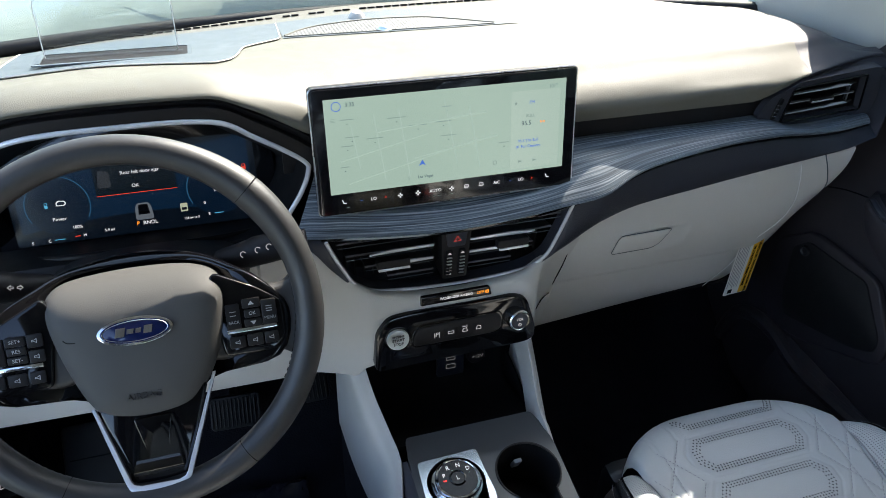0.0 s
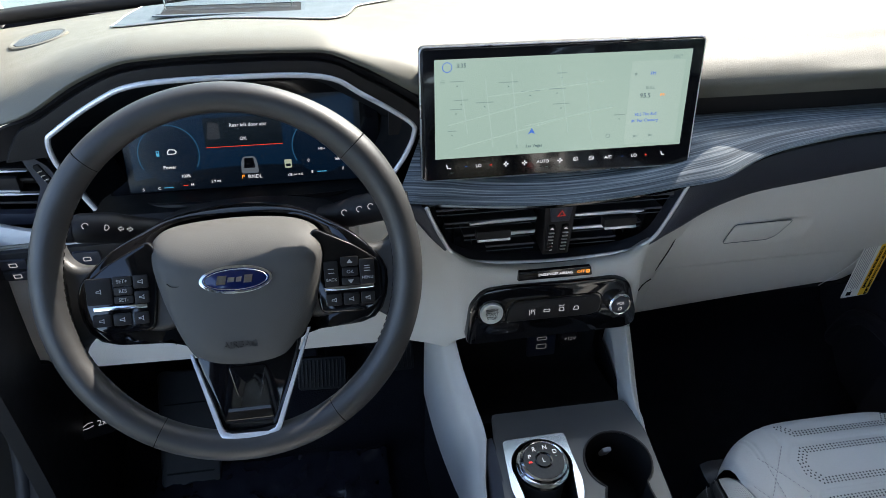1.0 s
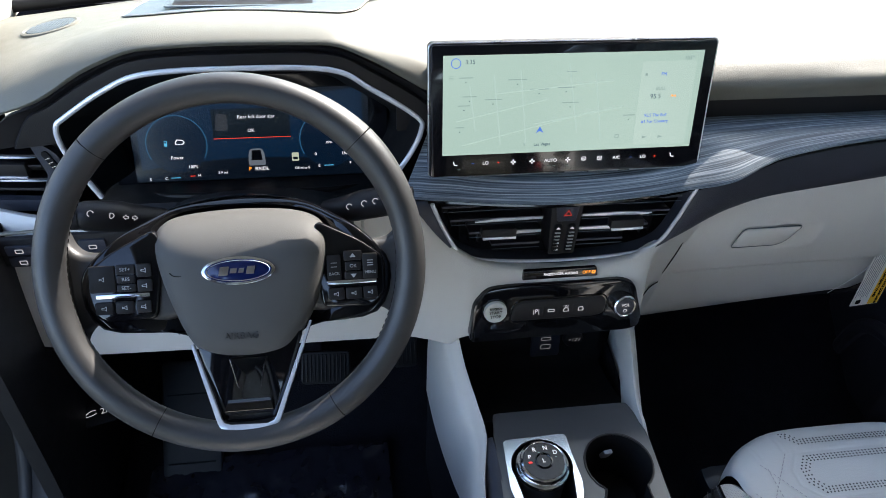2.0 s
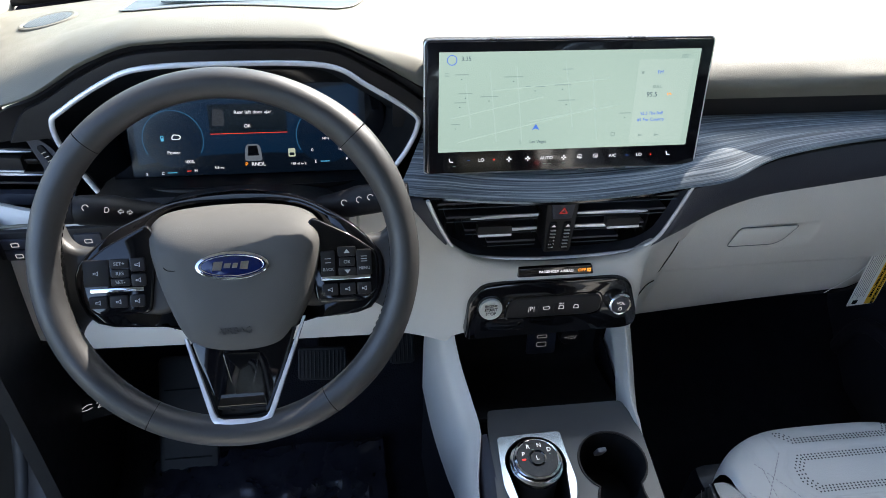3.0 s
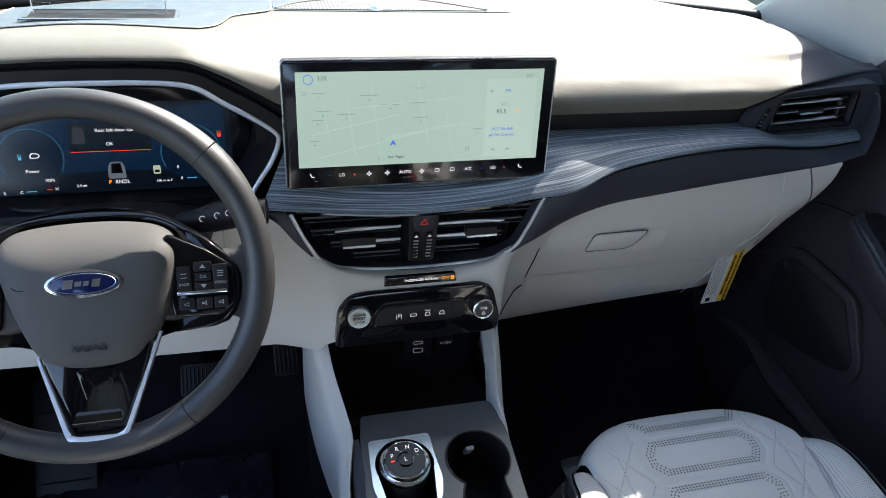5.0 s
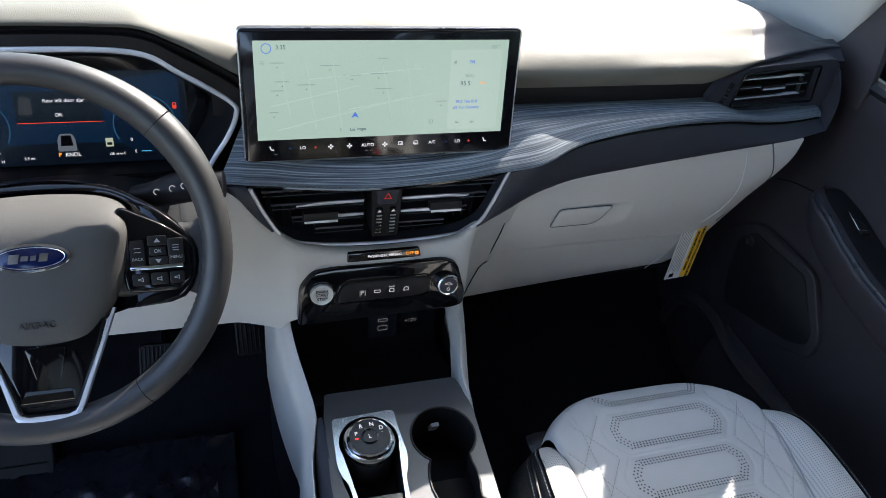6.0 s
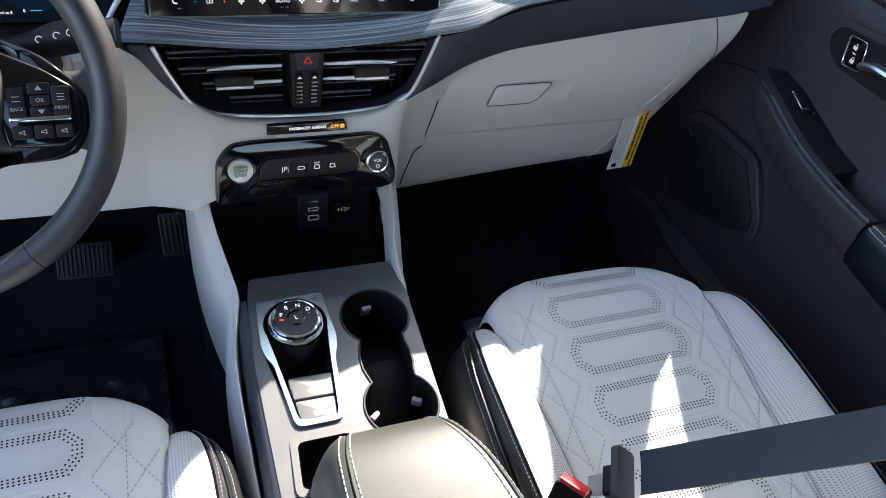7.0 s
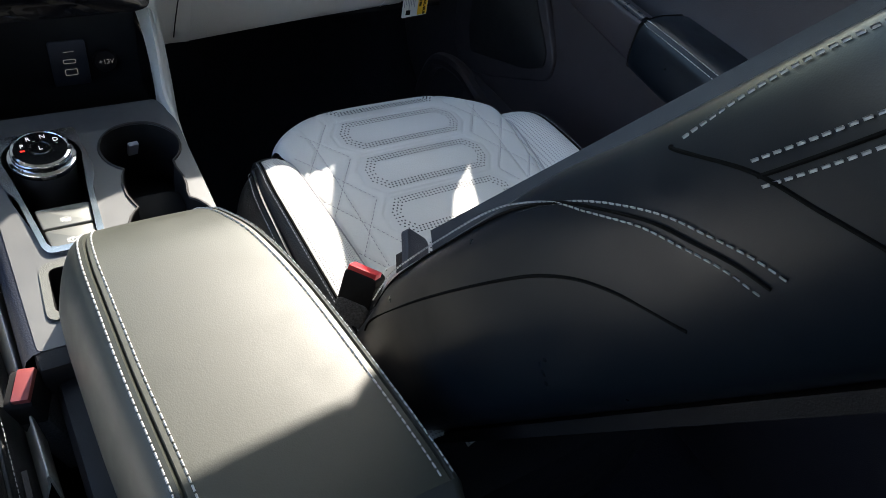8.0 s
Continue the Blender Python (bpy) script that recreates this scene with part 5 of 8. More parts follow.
# spokes
M_KEY = material("grey_key_print", (0.42, 0.42, 0.42), 0.6, spread=0)
for s in (-1, 1):
    sp = catmull([(s * 0.166, 0.042), (s * 0.156, 0.022), (s * 0.142, 0.014), (s * 0.112, 0.016), (s * 0.085, 0.018), (s * 0.055, -0.01), (s * 0.060, -0.052), (s * 0.105, -0.056), (s * 0.135, -0.056), (s * 0.150, -0.066), (s * 0.160, -0.085), (s * 0.168, -0.04), (s * 0.170, 0.0)], 5, True)
    part("spoke", prism([(p.x, p.y) for p in catmull([(x, y, 0) for x, y in [(q.x, q.y) for q in [Vector((p[0], p[1], 0)) for p in sp]]], 1)], 0.022, WM @ pose(0, 0, -0.031), 0.008, 4), M_WHEEL, wheel, "black leather spoke")
    pod = part("switch_pod", prism(soft_poly([(s * 0.143, -0.002), (s * 0.118, 0.016), (s * 0.078, 0.036), (s * 0.070, 0.020), (s * 0.080, -0.052), (s * 0.130, -0.053), (s * 0.144, -0.040)], 0.007), 0.008, WM @ pose(0, 0, -0.012), 0.003, 3), M_GLOSS, wheel, "glossy black switch pod")
    part("pod_strip", block(0.050, 0.0042, 0.003, WM @ pose(s * 0.110, -0.027, -0.0038), 0.001), M_CHROME, pod, "chrome strip")
    if s < 0:
        keys = [(-0.128, -0.010, 0.024, 0.026, "o"), (-0.106, -0.0015, 0.018, 0.0095, "SET+"), (-0.106, -0.011, 0.017, 0.008, "RES"), (-0.106, -0.0195, 0.018, 0.0075, "SET-"), (-0.089, -0.003, 0.014, 0.013, "o"), (-0.089, -0.018, 0.014, 0.012, "o"), (-0.128, -0.0385, 0.017, 0.012, "o"), (-0.109, -0.0385, 0.017, 0.012, "o"), (-0.0915, -0.0385, 0.014, 0.012, "o")]
    else:
        keys = [(0.093, -0.012, 0.014, 0.026, "BACK"), (0.112, -0.0005, 0.018, 0.010, "^"), (0.112, -0.011, 0.016, 0.009, "OK"), (0.112, -0.0205, 0.018, 0.008, "v"), (0.129, -0.012, 0.015, 0.026, "MENU"), (0.094, -0.0385, 0.016, 0.012, "o"), (0.1115, -0.0385, 0.016, 0.012, "o"), (0.128, -0.0385, 0.014, 0.012, "o")]
    for x, y, w, h, kind in keys:
        key = part("switch_key", prism(rounded(w, h, 0.0018), 0.0045, WM @ pose(x, y, -0.0065), 0.001), M_DARK, pod)
        at = WM @ pose(x, y, -0.0018)
        if kind in ("SET+", "RES", "SET-", "OK"):
            lettering("legend", kind, 0.0048, at, M_KEY, key)
        elif kind in ("BACK", "MENU"):
            lettering("legend", kind, 0.0042, at @ pose(0, -0.006, 0), M_KEY, key)
            for d in ((0.004, 0.0) if kind == "BACK" else (0.005, 0.0025, 0.0)):
                part("legend", block(0.006, 0.0007, 0.0003, at @ pose(0, d + 0.001, 0), 0), M_KEY, key)
        elif kind in "^v":
            d = 1 if kind == "^" else -1
            part("legend", prism([(-0.003, -0.0016 * d), (0.003, -0.0016 * d), (0, 0.0024 * d)], 0.0003, at), M_KEY, key)
        else:
            part("legend", holed(soft_poly([(-0.0026, -0.001), (0.0, -0.001), (0.0022, -0.0026), (0.0022, 0.0026), (0.0, 0.001), (-0.0026, 0.001)], 0.0006), [soft_poly([(-0.0018, -0.0004), (0.0, -0.0004), (0.0015, -0.0014), (0.0015, 0.0014), (0.0, 0.0004), (-0.0018, 0.0004)], 0.0003)], 0.0003, at), M_KEY, key)
# airbag pad, domed
hub_out = catmull([(-0.079, 0.023, 0), (-0.074, 0.038, 0), (-0.055, 0.046, 0), (-0.003, 0.050, 0), (0.050, 0.047, 0), (0.079, 0.037, 0), (0.087, 0.020, 0), (0.085, -0.005, 0), (0.075, -0.043, 0), (0.057, -0.076, 0), (0.039, -0.093, 0), (0.001, -0.098, 0), (-0.033, -0.092, 0), (-0.050, -0.077, 0), (-0.064, -0.045, 0), (-0.074, -0.010, 0)], 4, True)
rows = []
for k, (inset, z) in enumerate(((0.0, -0.045), (0.0, -0.006), (0.03, 0.002), (0.09, 0.0075), (0.2, 0.012), (0.4, 0.015), (0.65, 0.0165), (0.85, 0.017), (1.0, 0.017))):
    rows.append([WM @ Vector((p.x * (1 - inset) + 0.003 * inset, p.y * (1 - inset) - 0.012 * inset, z - (0.036 * (max(0, (p.y * (1 - inset) - 0.012 * inset) - 0.002) / 0.048) ** 2 if k > 0 else 0))) for p in hub_out])
bm = sheet(rows, loop=True)
bmesh.ops.remove_doubles(bm, verts=bm.verts, dist=1e-5)
bmesh.ops.recalc_face_normals(bm, faces=bm.faces)
part("airbag_pad", bm, M_HUB, wheel, "grained charcoal airbag pad", 60)
arch = catmull([(x, y, 0) for x, y in ((-0.122, 0.022), (-0.092, 0.041), (-0.060, 0.056), (-0.002, 0.064), (0.058, 0.057), (0.094, 0.041), (0.124, 0.022), (0.1495, -0.012), (0.134, -0.060), (0.066, -0.068), (0.036, -0.086), (0.001, -0.090), (-0.030, -0.086), (-0.056, -0.068), (-0.132, -0.060), (-0.1495, -0.012))], 4, True)
rows = []
for mix, z in ((0.0, -0.026), (0.0, -0.0085), (0.04, -0.0066), (0.12, -0.006), (0.4, -0.0075), (0.7, -0.012), (1.0, -0.022), (1.2, -0.034)):
    rows.append([])
    for p, q in zip(arch, hub_out):
        v = p.lerp(q, mix)
        near = min(1, max(0, 1.0 - (abs(v.x) - 0.09) / 0.05))
        rows[-1].append(WM @ Vector((v.x, v.y, z - near * 0.036 * (max(0, v.y - 0.002) / 0.048) ** 2)))
bm = sheet(rows, loop=True)
bmesh.ops.recalc_face_normals(bm, faces=bm.faces)
part("hub_shell", bm, M_GLOSS, wheel, "glossy black arch round pad and switches", 60)
bd = WM @ pose(0.003, -0.0065, 0.0148, -6)
badge = part("badge", prism([(0.0345 * math.cos(a), 0.0138 * math.sin(a)) for a in spaced(0, 2 * math.pi * 47 / 48, 48)], 0.004, bd, 0.0012), M_CHROME, wheel, "chrome-edged oval badge")
part("badge_field", prism([(0.0315 * math.cos(a), 0.0112 * math.sin(a)) for a in spaced(0, 2 * math.pi * 47 / 48, 48)], 0.0012, bd @ pose(0, 0, 0.0034), 0.0004), M_BLUE, badge, "deep blue enamel field")
part("badge_line", tube([bd @ Vector((0.0295 * math.cos(a), 0.0097 * math.sin(a), 0.0048)) for a in spaced(0, 2 * math.pi * 47 / 48, 48)], 0.0004, 5, True), M_CHROME, badge)
for x, w, h in ((-0.0135, 0.0085, 0.0085), (-0.0045, 0.0062, 0.0046), (0.0028, 0.0048, 0.0046), (0.0115, 0.0075, 0.0075)):
    part("badge_mark", prism([(x - w / 2 - h * 0.12, -h / 2), (x + w / 2 - h * 0.12, -h / 2), (x + w / 2 + h * 0.12, h / 2), (x - w / 2 + h * 0.12, h / 2)], 0.0005, bd @ pose(0, 0, 0.0046), 0.0), M_CHROME, badge)
lettering("pad_text", "AIRBAG", 0.0095, WM @ pose(0.001, -0.071, 0.0138, 5), M_WHEEL, wheel, bold=0.0, raise_by=0.0012)
part("horn_sign", tube(catmull([WM @ Vector(p) for p in ((-0.062, -0.006, 0.0115), (-0.058, -0.009, 0.0125), (-0.050, -0.009, 0.0132), (-0.050, -0.004, 0.0130))], 3), 0.0005, 5), M_MATT, wheel)
# lower spoke with silver V
LM = WM @ pose(0, -0.065, -0.006, -13)      # the lower spoke rises towards the rim


def lowered(pts):
    return [(x, y + 0.065) for x, y in pts]


low = part("lower_spoke", prism(soft_poly(lowered([(-0.045, -0.080), (0.060, -0.070), (0.026, -0.166), (-0.020, -0.164)]), 0.008), 0.014, LM @ pose(0, -0.06, 0, 9) @ pose(0, 0.06, -0.014), 0.004), M_GLOSS, wheel, "glossy black lower spoke")
part("spoke_facet", prism([(-0.0165, 0.014), (0.0185, 0.014), (0.025, -0.015), (-0.0215, -0.015)], 0.006, LM @ pose(0.0015, -0.0745, -0.0075, -40), 0.001), M_GLOSS, low, "sloping gloss facet of the spoke")
part("spoke_facet", prism(soft_poly([(-0.017, 0.022), (0.019, 0.022), (0.012, -0.010), (-0.010, -0.010)], 0.002), 0.0045, LM @ pose(0.003, -0.052, -0.0025, 14), 0.001), M_GLOSS, low)
outer = [Vector((x, y, 0)) for x, y in lowered([(-0.0505, -0.080), (-0.0275, -0.158), (-0.024, -0.165), (-0.017, -0.169), (0.022, -0.170), (0.029, -0.166), (0.0325, -0.160), (0.068, -0.064)])]
inner = [Vector((x, y, 0)) for x, y in lowered([(-0.0472, -0.080), (-0.0238, -0.153), (-0.0212, -0.158), (-0.015, -0.1605), (0.020, -0.1615), (0.0265, -0.159), (0.0290, -0.155), (0.0650, -0.064)])]
rows = [[LM @ (p.lerp(q, mix) + Vector((0, 0, z))) for p, q in zip(outer, inner)] for mix, z in ((0, -0.006), (0, 0.0036), (0.15, 0.0044), (0.85, 0.0044), (1, 0.0036), (1, -0.002))]
bm = sheet(rows)
bmesh.ops.recalc_face_normals(bm, faces=bm.faces)
part("silver_vee", bm, M_TRIM, wheel, "satin silver V-shaped lower trim")
# column shroud and stalks
col = thing("steering_column", (-0.376, 0.95, 0.66), "black moulded steering column shroud behind the wheel", "steering column")
rows = []
for y, r, zc in ((0.845, 0.055, 0.715), (0.87, 0.085, 0.705), (0.93, 0.098, 0.682), (1.02, 0.10, 0.64)):
    rows.append([(-0.372 + 1.12 * r * math.cos(a), y - 0.03 * math.sin(a), zc + 0.52 * r * math.sin(a)) for a in spaced(0, 2 * math.pi * 31 / 32, 32)])
part("shroud", sheet(rows, 0.003, True), M_DARK, col, "", 60)
for s, nm in ((-1, "lights"), (1, "wiper")):
    st = thing("stalk", (-0.376 + s * 0.09, 0.90, 0.71), "short black %s stalk with white symbols" % nm, "stalk", "column stalks")
    x0 = -0.376
    path = [(x0 + s * 0.085, 0.915, 0.715), (x0 + s * 0.115, 0.905, 0.725), (x0 + s * 0.130, 0.898, 0.734), (x0 + s * (0.162 if s > 0 else 0.165), 0.893, 0.741)]
    stem = part("stem", tube(catmull(path, 4), [0.011, 0.012, 0.013, 0.0145, 0.0155, 0.016, 0.016, 0.0165, 0.0165, 0.0165, 0.016, 0.0155, 0.013][:13], 14), M_DARK, st)
    ex = 0.161 if s > 0 else 0.164
    part("end_cap", tube([(x0 + s * ex, 0.893, 0.741), (x0 + s * (ex + 0.020), 0.890, 0.743)], 0.0145, 14), M_DARK, st)
    for i, dx in enumerate((0.112, 0.130, 0.148) if s < 0 else (0.112, 0.128, 0.140)):
        c = Vector((x0 + s * dx, 0.8985 - 0.10 * (dx - 0.12), 0.729 + 0.28 * (dx - 0.115)))
        fm = basis(c + Vector((0.0, -0.0125, 0.0118)), (1, 0.0, -0.15 if s < 0 else 0.2), (0, 0.66, 0.75))
        if s < 0 and i == 0:
            for d in (-1, 1):
                part("symbol", holed([(d * 0.0015, -0.0012), (d * 0.004, -0.0012), (d * 0.004, -0.003), (d * 0.0075, 0), (d * 0.004, 0.003), (d * 0.004, 0.0012), (d * 0.0015, 0.0012)], [[(d * 0.0021, -0.0006), (d * 0.0046, -0.0006), (d * 0.0046, -0.0015), (d * 0.0065, 0), (d * 0.0046, 0.0015), (d * 0.0046, 0.0006), (d * 0.0021, 0.0006)]], 0.0004, fm), M_ICOND, stem)
        elif s < 0 and i == 1:
            part("symbol", holed(soft_poly([(-0.001, -0.003), (0.002, -0.003), (0.0042, 0), (0.002, 0.003), (-0.001, 0.003)], 0.001), [soft_poly([(-0.0002, -0.0022), (0.0018, -0.0022), (0.0032, 0), (0.0018, 0.0022), (-0.0002, 0.0022)], 0.0008)], 0.0004, fm), M_ICOND, stem)
            for d in (-0.0022, 0, 0.0022):
                part("symbol", block(0.003, 0.0007, 0.0004, fm @ pose(-0.0036, d, 0), 0), M_ICOND, stem)
        else:
            part("symbol", tube([fm @ Vector((0.003 * math.cos(a), 0.003 * math.sin(a), 0.0002)) for a in spaced(0.3, 4.4, 10)], 0.0005, 5), M_ICOND, stem)
part("column_patch", block(0.04, 0.02, 0.045, pose(-0.230, 0.962, 0.655, 0, 0, 10), 0.006), M_GREY, col)

# ---------------------------------------------------------------- control panel, airbag lamp
CP = basis((0, 0.909, 0.5415), (1, 0, 0), (0, 0.24, 1))
ctrl = thing("control_panel", (0, 0.9, 0.5), "piano-black control panel with start button and volume knob", "control panel")
cp_out = soft_poly([(-0.1165, -0.045), (-0.112, 0.014), (-0.095, 0.0355), (-0.066, 0.0385), (0.084, 0.0385), (0.103, 0.030), (0.117, -0.018), (0.115, -0.036), (0.100, -0.041), (-0.04, -0.043)], 0.010)
face = part("panel", prism(cp_out, 0.020, CP @ pose(0, 0, -0.0155), 0.003), M_GLOSS, ctrl, "piano-black panel")
part("button_strip", prism(soft_poly([(-0.062, -0.014), (-0.060, 0.006), (-0.050, 0.0155), (0.060, 0.0165), (0.066, 0.008), (0.064, -0.010), (0.05, -0.014)], 0.006), 0.006, CP @ pose(-0.001, 0.0, 0.001), 0.003, 3), M_DARK, ctrl, "dark satin button strip")
part("strip_edge", tube([CP @ Vector((x * 1.03 - 0.001, y * 1.12, 0.0046)) for x, y in soft_poly([(-0.062, -0.014), (-0.060, 0.006), (-0.050, 0.0155), (0.060, 0.0165), (0.066, 0.008), (0.064, -0.010), (0.05, -0.014)], 0.006)], 0.0011, 6, True), M_GLOSS, ctrl, "polished raised edge")
for i, x in enumerate((-0.030, -0.010, 0.010, 0.030)):
    at = CP @ pose(x, 0.000, 0.0072)
    bt = part("panel_button", prism(rounded(0.0185, 0.0155, 0.002), 0.001, at @ pose(0, 0, -0.001), 0.0004), M_DARK, ctrl)
    if i == 0:
        lettering("legend", "|P|", 0.009, at @ pose(0, 0, 0.0004), M_ICOND, bt)
    elif i == 1:
        part("legend", holed(rounded(0.009, 0.0045, 0.001), [rounded(0.0072, 0.0028, 0.0008)], 0.0003, at), M_ICOND, bt)
    else:
        part("legend", holed(soft_poly([(-0.004, -0.003), (0.004, -0.003), (0.003, 0.003), (-0.003, 0.003)], 0.001), [soft_poly([(-0.0028, -0.002), (0.0028, -0.002), (0.002, 0.002), (-0.002, 0.002)], 0.0008)], 0.0003, at), M_ICOND, bt)
        if i == 2:
            lettering("legend", "MAX", 0.0035, at @ pose(0, 0.0055, 0.0002), M_ICOND, bt)
M_DISC = material("brushed_silver_button", (0.72, 0.75, 0.73), 0.35, 0.5, spread=0.05)
start = part("start_button", lathe([(0.0, 0.0058), (0.0092, 0.0060), (0.0130, 0.0072), (0.0146, 0.0070), (0.0152, 0.0055), (0.0156, 0.0), (0.0156, -0.01)], CP @ pose(-0.084, 0.003, 0.002), 48), M_DISC, ctrl, "round silver start button")
part("button_ring", lathe([(0.0158, 0.003), (0.0180, 0.0035), (0.0190, 0.002), (0.0191, -0.003)], CP @ pose(-0.084, 0.003, 0.002), 40), M_GLOSS, start)
for txt, dy, s in (("ENGINE", 0.0056, 0.0046), ("START", 0.0, 0.0058), ("STOP", -0.0060, 0.0058)):
    lettering("legend", txt, s, CP @ pose(-0.084, 0.003 + dy, 0.0092), M_INK, start)
vol = part("volume_knob", lathe([(0.0, 0.014), (0.0118, 0.014), (0.0130, 0.0128), (0.0134, 0.011), (0.0136, 0.0)], CP @ pose(0.0875, 0.003, 0.002), 40), M_BAND, ctrl, "black volume knob with chrome ring")
part("knob_ring", lathe([(0.0124, 0.0142), (0.0140, 0.0146), (0.0152, 0.0136), (0.0158, 0.011), (0.0162, 0.003), (0.0162, 0.0)], CP @ pose(0.0875, 0.003, 0.002), 40), M_CHROME, vol)
lettering("legend", "VOL", 0.0060, CP @ pose(0.0875, 0.0055, 0.0163), M_ICOND, vol)
part("legend", holed([(0.0026 * math.cos(a), 0.0026 * math.sin(a)) for a in spaced(0, 6, 16)], [[(0.0018 * math.cos(a), 0.0018 * math.sin(a)) for a in spaced(0, 6, 16)]], 0.0003, CP @ pose(0.0875, -0.0025, 0.0162)), M_ICOND, vol)
pab = thing("airbag_indicator", (0, 0.925, 0.588), "thin dark strip with a lit amber airbag warning", "indicator")
PM = basis((0.0005, 0.9235, 0.5895), (1, 0, 0), (0, 0.25, 1))
strip = part("strip", prism(soft_poly([(-0.050, -0.0065), (0.0505, -0.0065), (0.048, 0.0065), (-0.0485, 0.0065)], 0.002), 0.006, PM @ pose(0, 0, -0.003), 0.001), M_BLK, pab)
lettering("legend", "PASSENGER AIRBAG", 0.0051, PM @ pose(0.0005, 0, 0.0032), M_ICON, strip)
lettering("legend", "OFF", 0.0062, PM @ pose(0.0345, 0, 0.0032), M_ICONO, strip)
part("legend", holed(rounded(0.005, 0.005, 0.001), [rounded(0.002, 0.002, 0.0005)], 0.0003, PM @ pose(0.044, 0, 0.0031)), M_ICONO, strip)

# ---------------------------------------------------------------- centre console
cons = thing("centre_console", (0, 0.6, 0.0), "slate centre console with pale side panels, cup holders and tray", "console")


def deck_z(y):
    return 0.423 + 0.02 * (y - 0.6) if y < 0.78 else 0.4266 - 0.30 * (y - 0.78) ** 1.15


# deck with openings for the cup holders, the shifter and the small tray
def circle(cx, cy, r, a0=0, a1=360, n=30):
    return [(cx + r * math.cos(radians(a)), cy + r * math.sin(radians(a))) for a in spaced(a0, a1, n)]


cup_hole = circle(0.0535, 0.7425, 0.0430, -52, 232, 30) + [(0.0225, 0.698), (0.0195, 0.685), (0.0195, 0.668), (0.0225, 0.655)] + circle(0.0515, 0.6125, 0.0432, 128, 412, 30) + [(0.0785, 0.655), (0.0815, 0.668), (0.0815, 0.684), (0.0795, 0.697)]
shift_hole = soft_poly([(-0.085, 0.784), (-0.007, 0.785), (-0.006, 0.70), (-0.020, 0.610), (-0.067, 0.609), (-0.087, 0.70)], 0.008)
tray_hole = soft_poly([(-0.073, 0.590), (-0.014, 0.590), (-0.010, 0.535), (-0.077, 0.535)], 0.008)
deck_out = [(-0.088, 0.842), (-0.095, 0.800), (-0.101, 0.70), (-0.099, 0.50), (0.097, 0.50), (0.0985, 0.60), (0.102, 0.70), (0.1045, 0.77), (0.104, 0.806), (0.098, 0.842)]
bm = holed(soft_poly(deck_out, 0.006), [cup_hole, shift_hole, tray_hole], 0.006)
for v in bm.verts:
    v.co.z += deck_z(v.co.y) - 0.006
part("deck", bm, M_CONSOLE, cons, "slate brushed console deck", 30)
# darker slate than the deck: shade on the falling edge put into colour
part("deck_edge", sheet([[(-0.097, y, deck_z(y) - 0.0004), (-0.103, y, deck_z(y) - 0.002), (-0.109, y, deck_z(y) - 0.008), (-0.113, y, deck_z(y) - 0.020), (-0.114, y, deck_z(y) - 0.045)] for y in spaced(0.50, 0.80, 20)]), M_BAND, cons, "rounded slate edge of the deck, coloured darker for its shade", 60)
# cup well
bm = bmesh.new()
sheet([[(x, y, deck_z(y) - 0.002) for x, y in cup_hole], [(0.053 + (x - 0.053) * 0.93, 0.678 + (y - 0.678) * 0.96, 0.345) for x, y in cup_hole]], loop=True, bm=bm)
bm.faces.new([bm.verts.new((x, y, 0.346)) for x, y in cup_hole])
cup = part("cup_holder", bm, M_MATT, cons, "deep black double cup holder", 30)
part("cup_rim", tube([(x, y, deck_z(y) + 0.0005) for x, y in cup_hole], 0.0016, 6, True), M_DARK, cup)
rows = [[(0.0505 + u * w, y, z - 0.004 * u * u) for u in spaced(-1, 1, 9)] for y, z, w in ((0.706, 0.347, 0.026), (0.700, 0.385, 0.027), (0.693, 0.396, 0.029), (0.672, 0.394, 0.030), (0.655, 0.386, 0.027), (0.640, 0.372, 0.024), (0.618, 0.362, 0.022), (0.612, 0.347, 0.021))]
part("divider", sheet(rows), M_MATT, cup, "black saddle between the cups", 50)
for x, y, r, m_ in ((0.052, 0.775, 5, M_THREADG), (0.020, 0.616, 40, M_THREAD), (0.077, 0.626, -30, M_THREADG)):
    part("grip_tab", block(0.012, 0.006, 0.022, pose(x, y, 0.398, 20, 0, r), 0.002), m_, cup, "grey rubber grip tab")
# tray
M_RIMTEX = material("pebbled_slate_plastic", (0.09, 0.095, 0.09), 0.5, 0.2, grain=0.2, grain_size=800, spread=0.1)
bm = sheet([[(x, y, 0.423) for x, y in tray_hole], [(x * 0.97 - 0.001, 0.556 + (y - 0.556) * 0.95, 0.375) for x, y in tray_hole]], loop=True)
bm.faces.new([bm.verts.new((x, y, 0.376)) for x, y in tray_hole])
tr = part("tray", bm, M_MATT, cons, "small black open tray", 30)
part("tray_rim", holed(soft_poly([(-0.080, 0.599), (-0.007, 0.599), (-0.002, 0.527), (-0.085, 0.527)], 0.012), [tray_hole], 0.0028, pose(0, 0, 0.4215)), M_RIMTEX, tr, "pebbled slate rim of the tray")
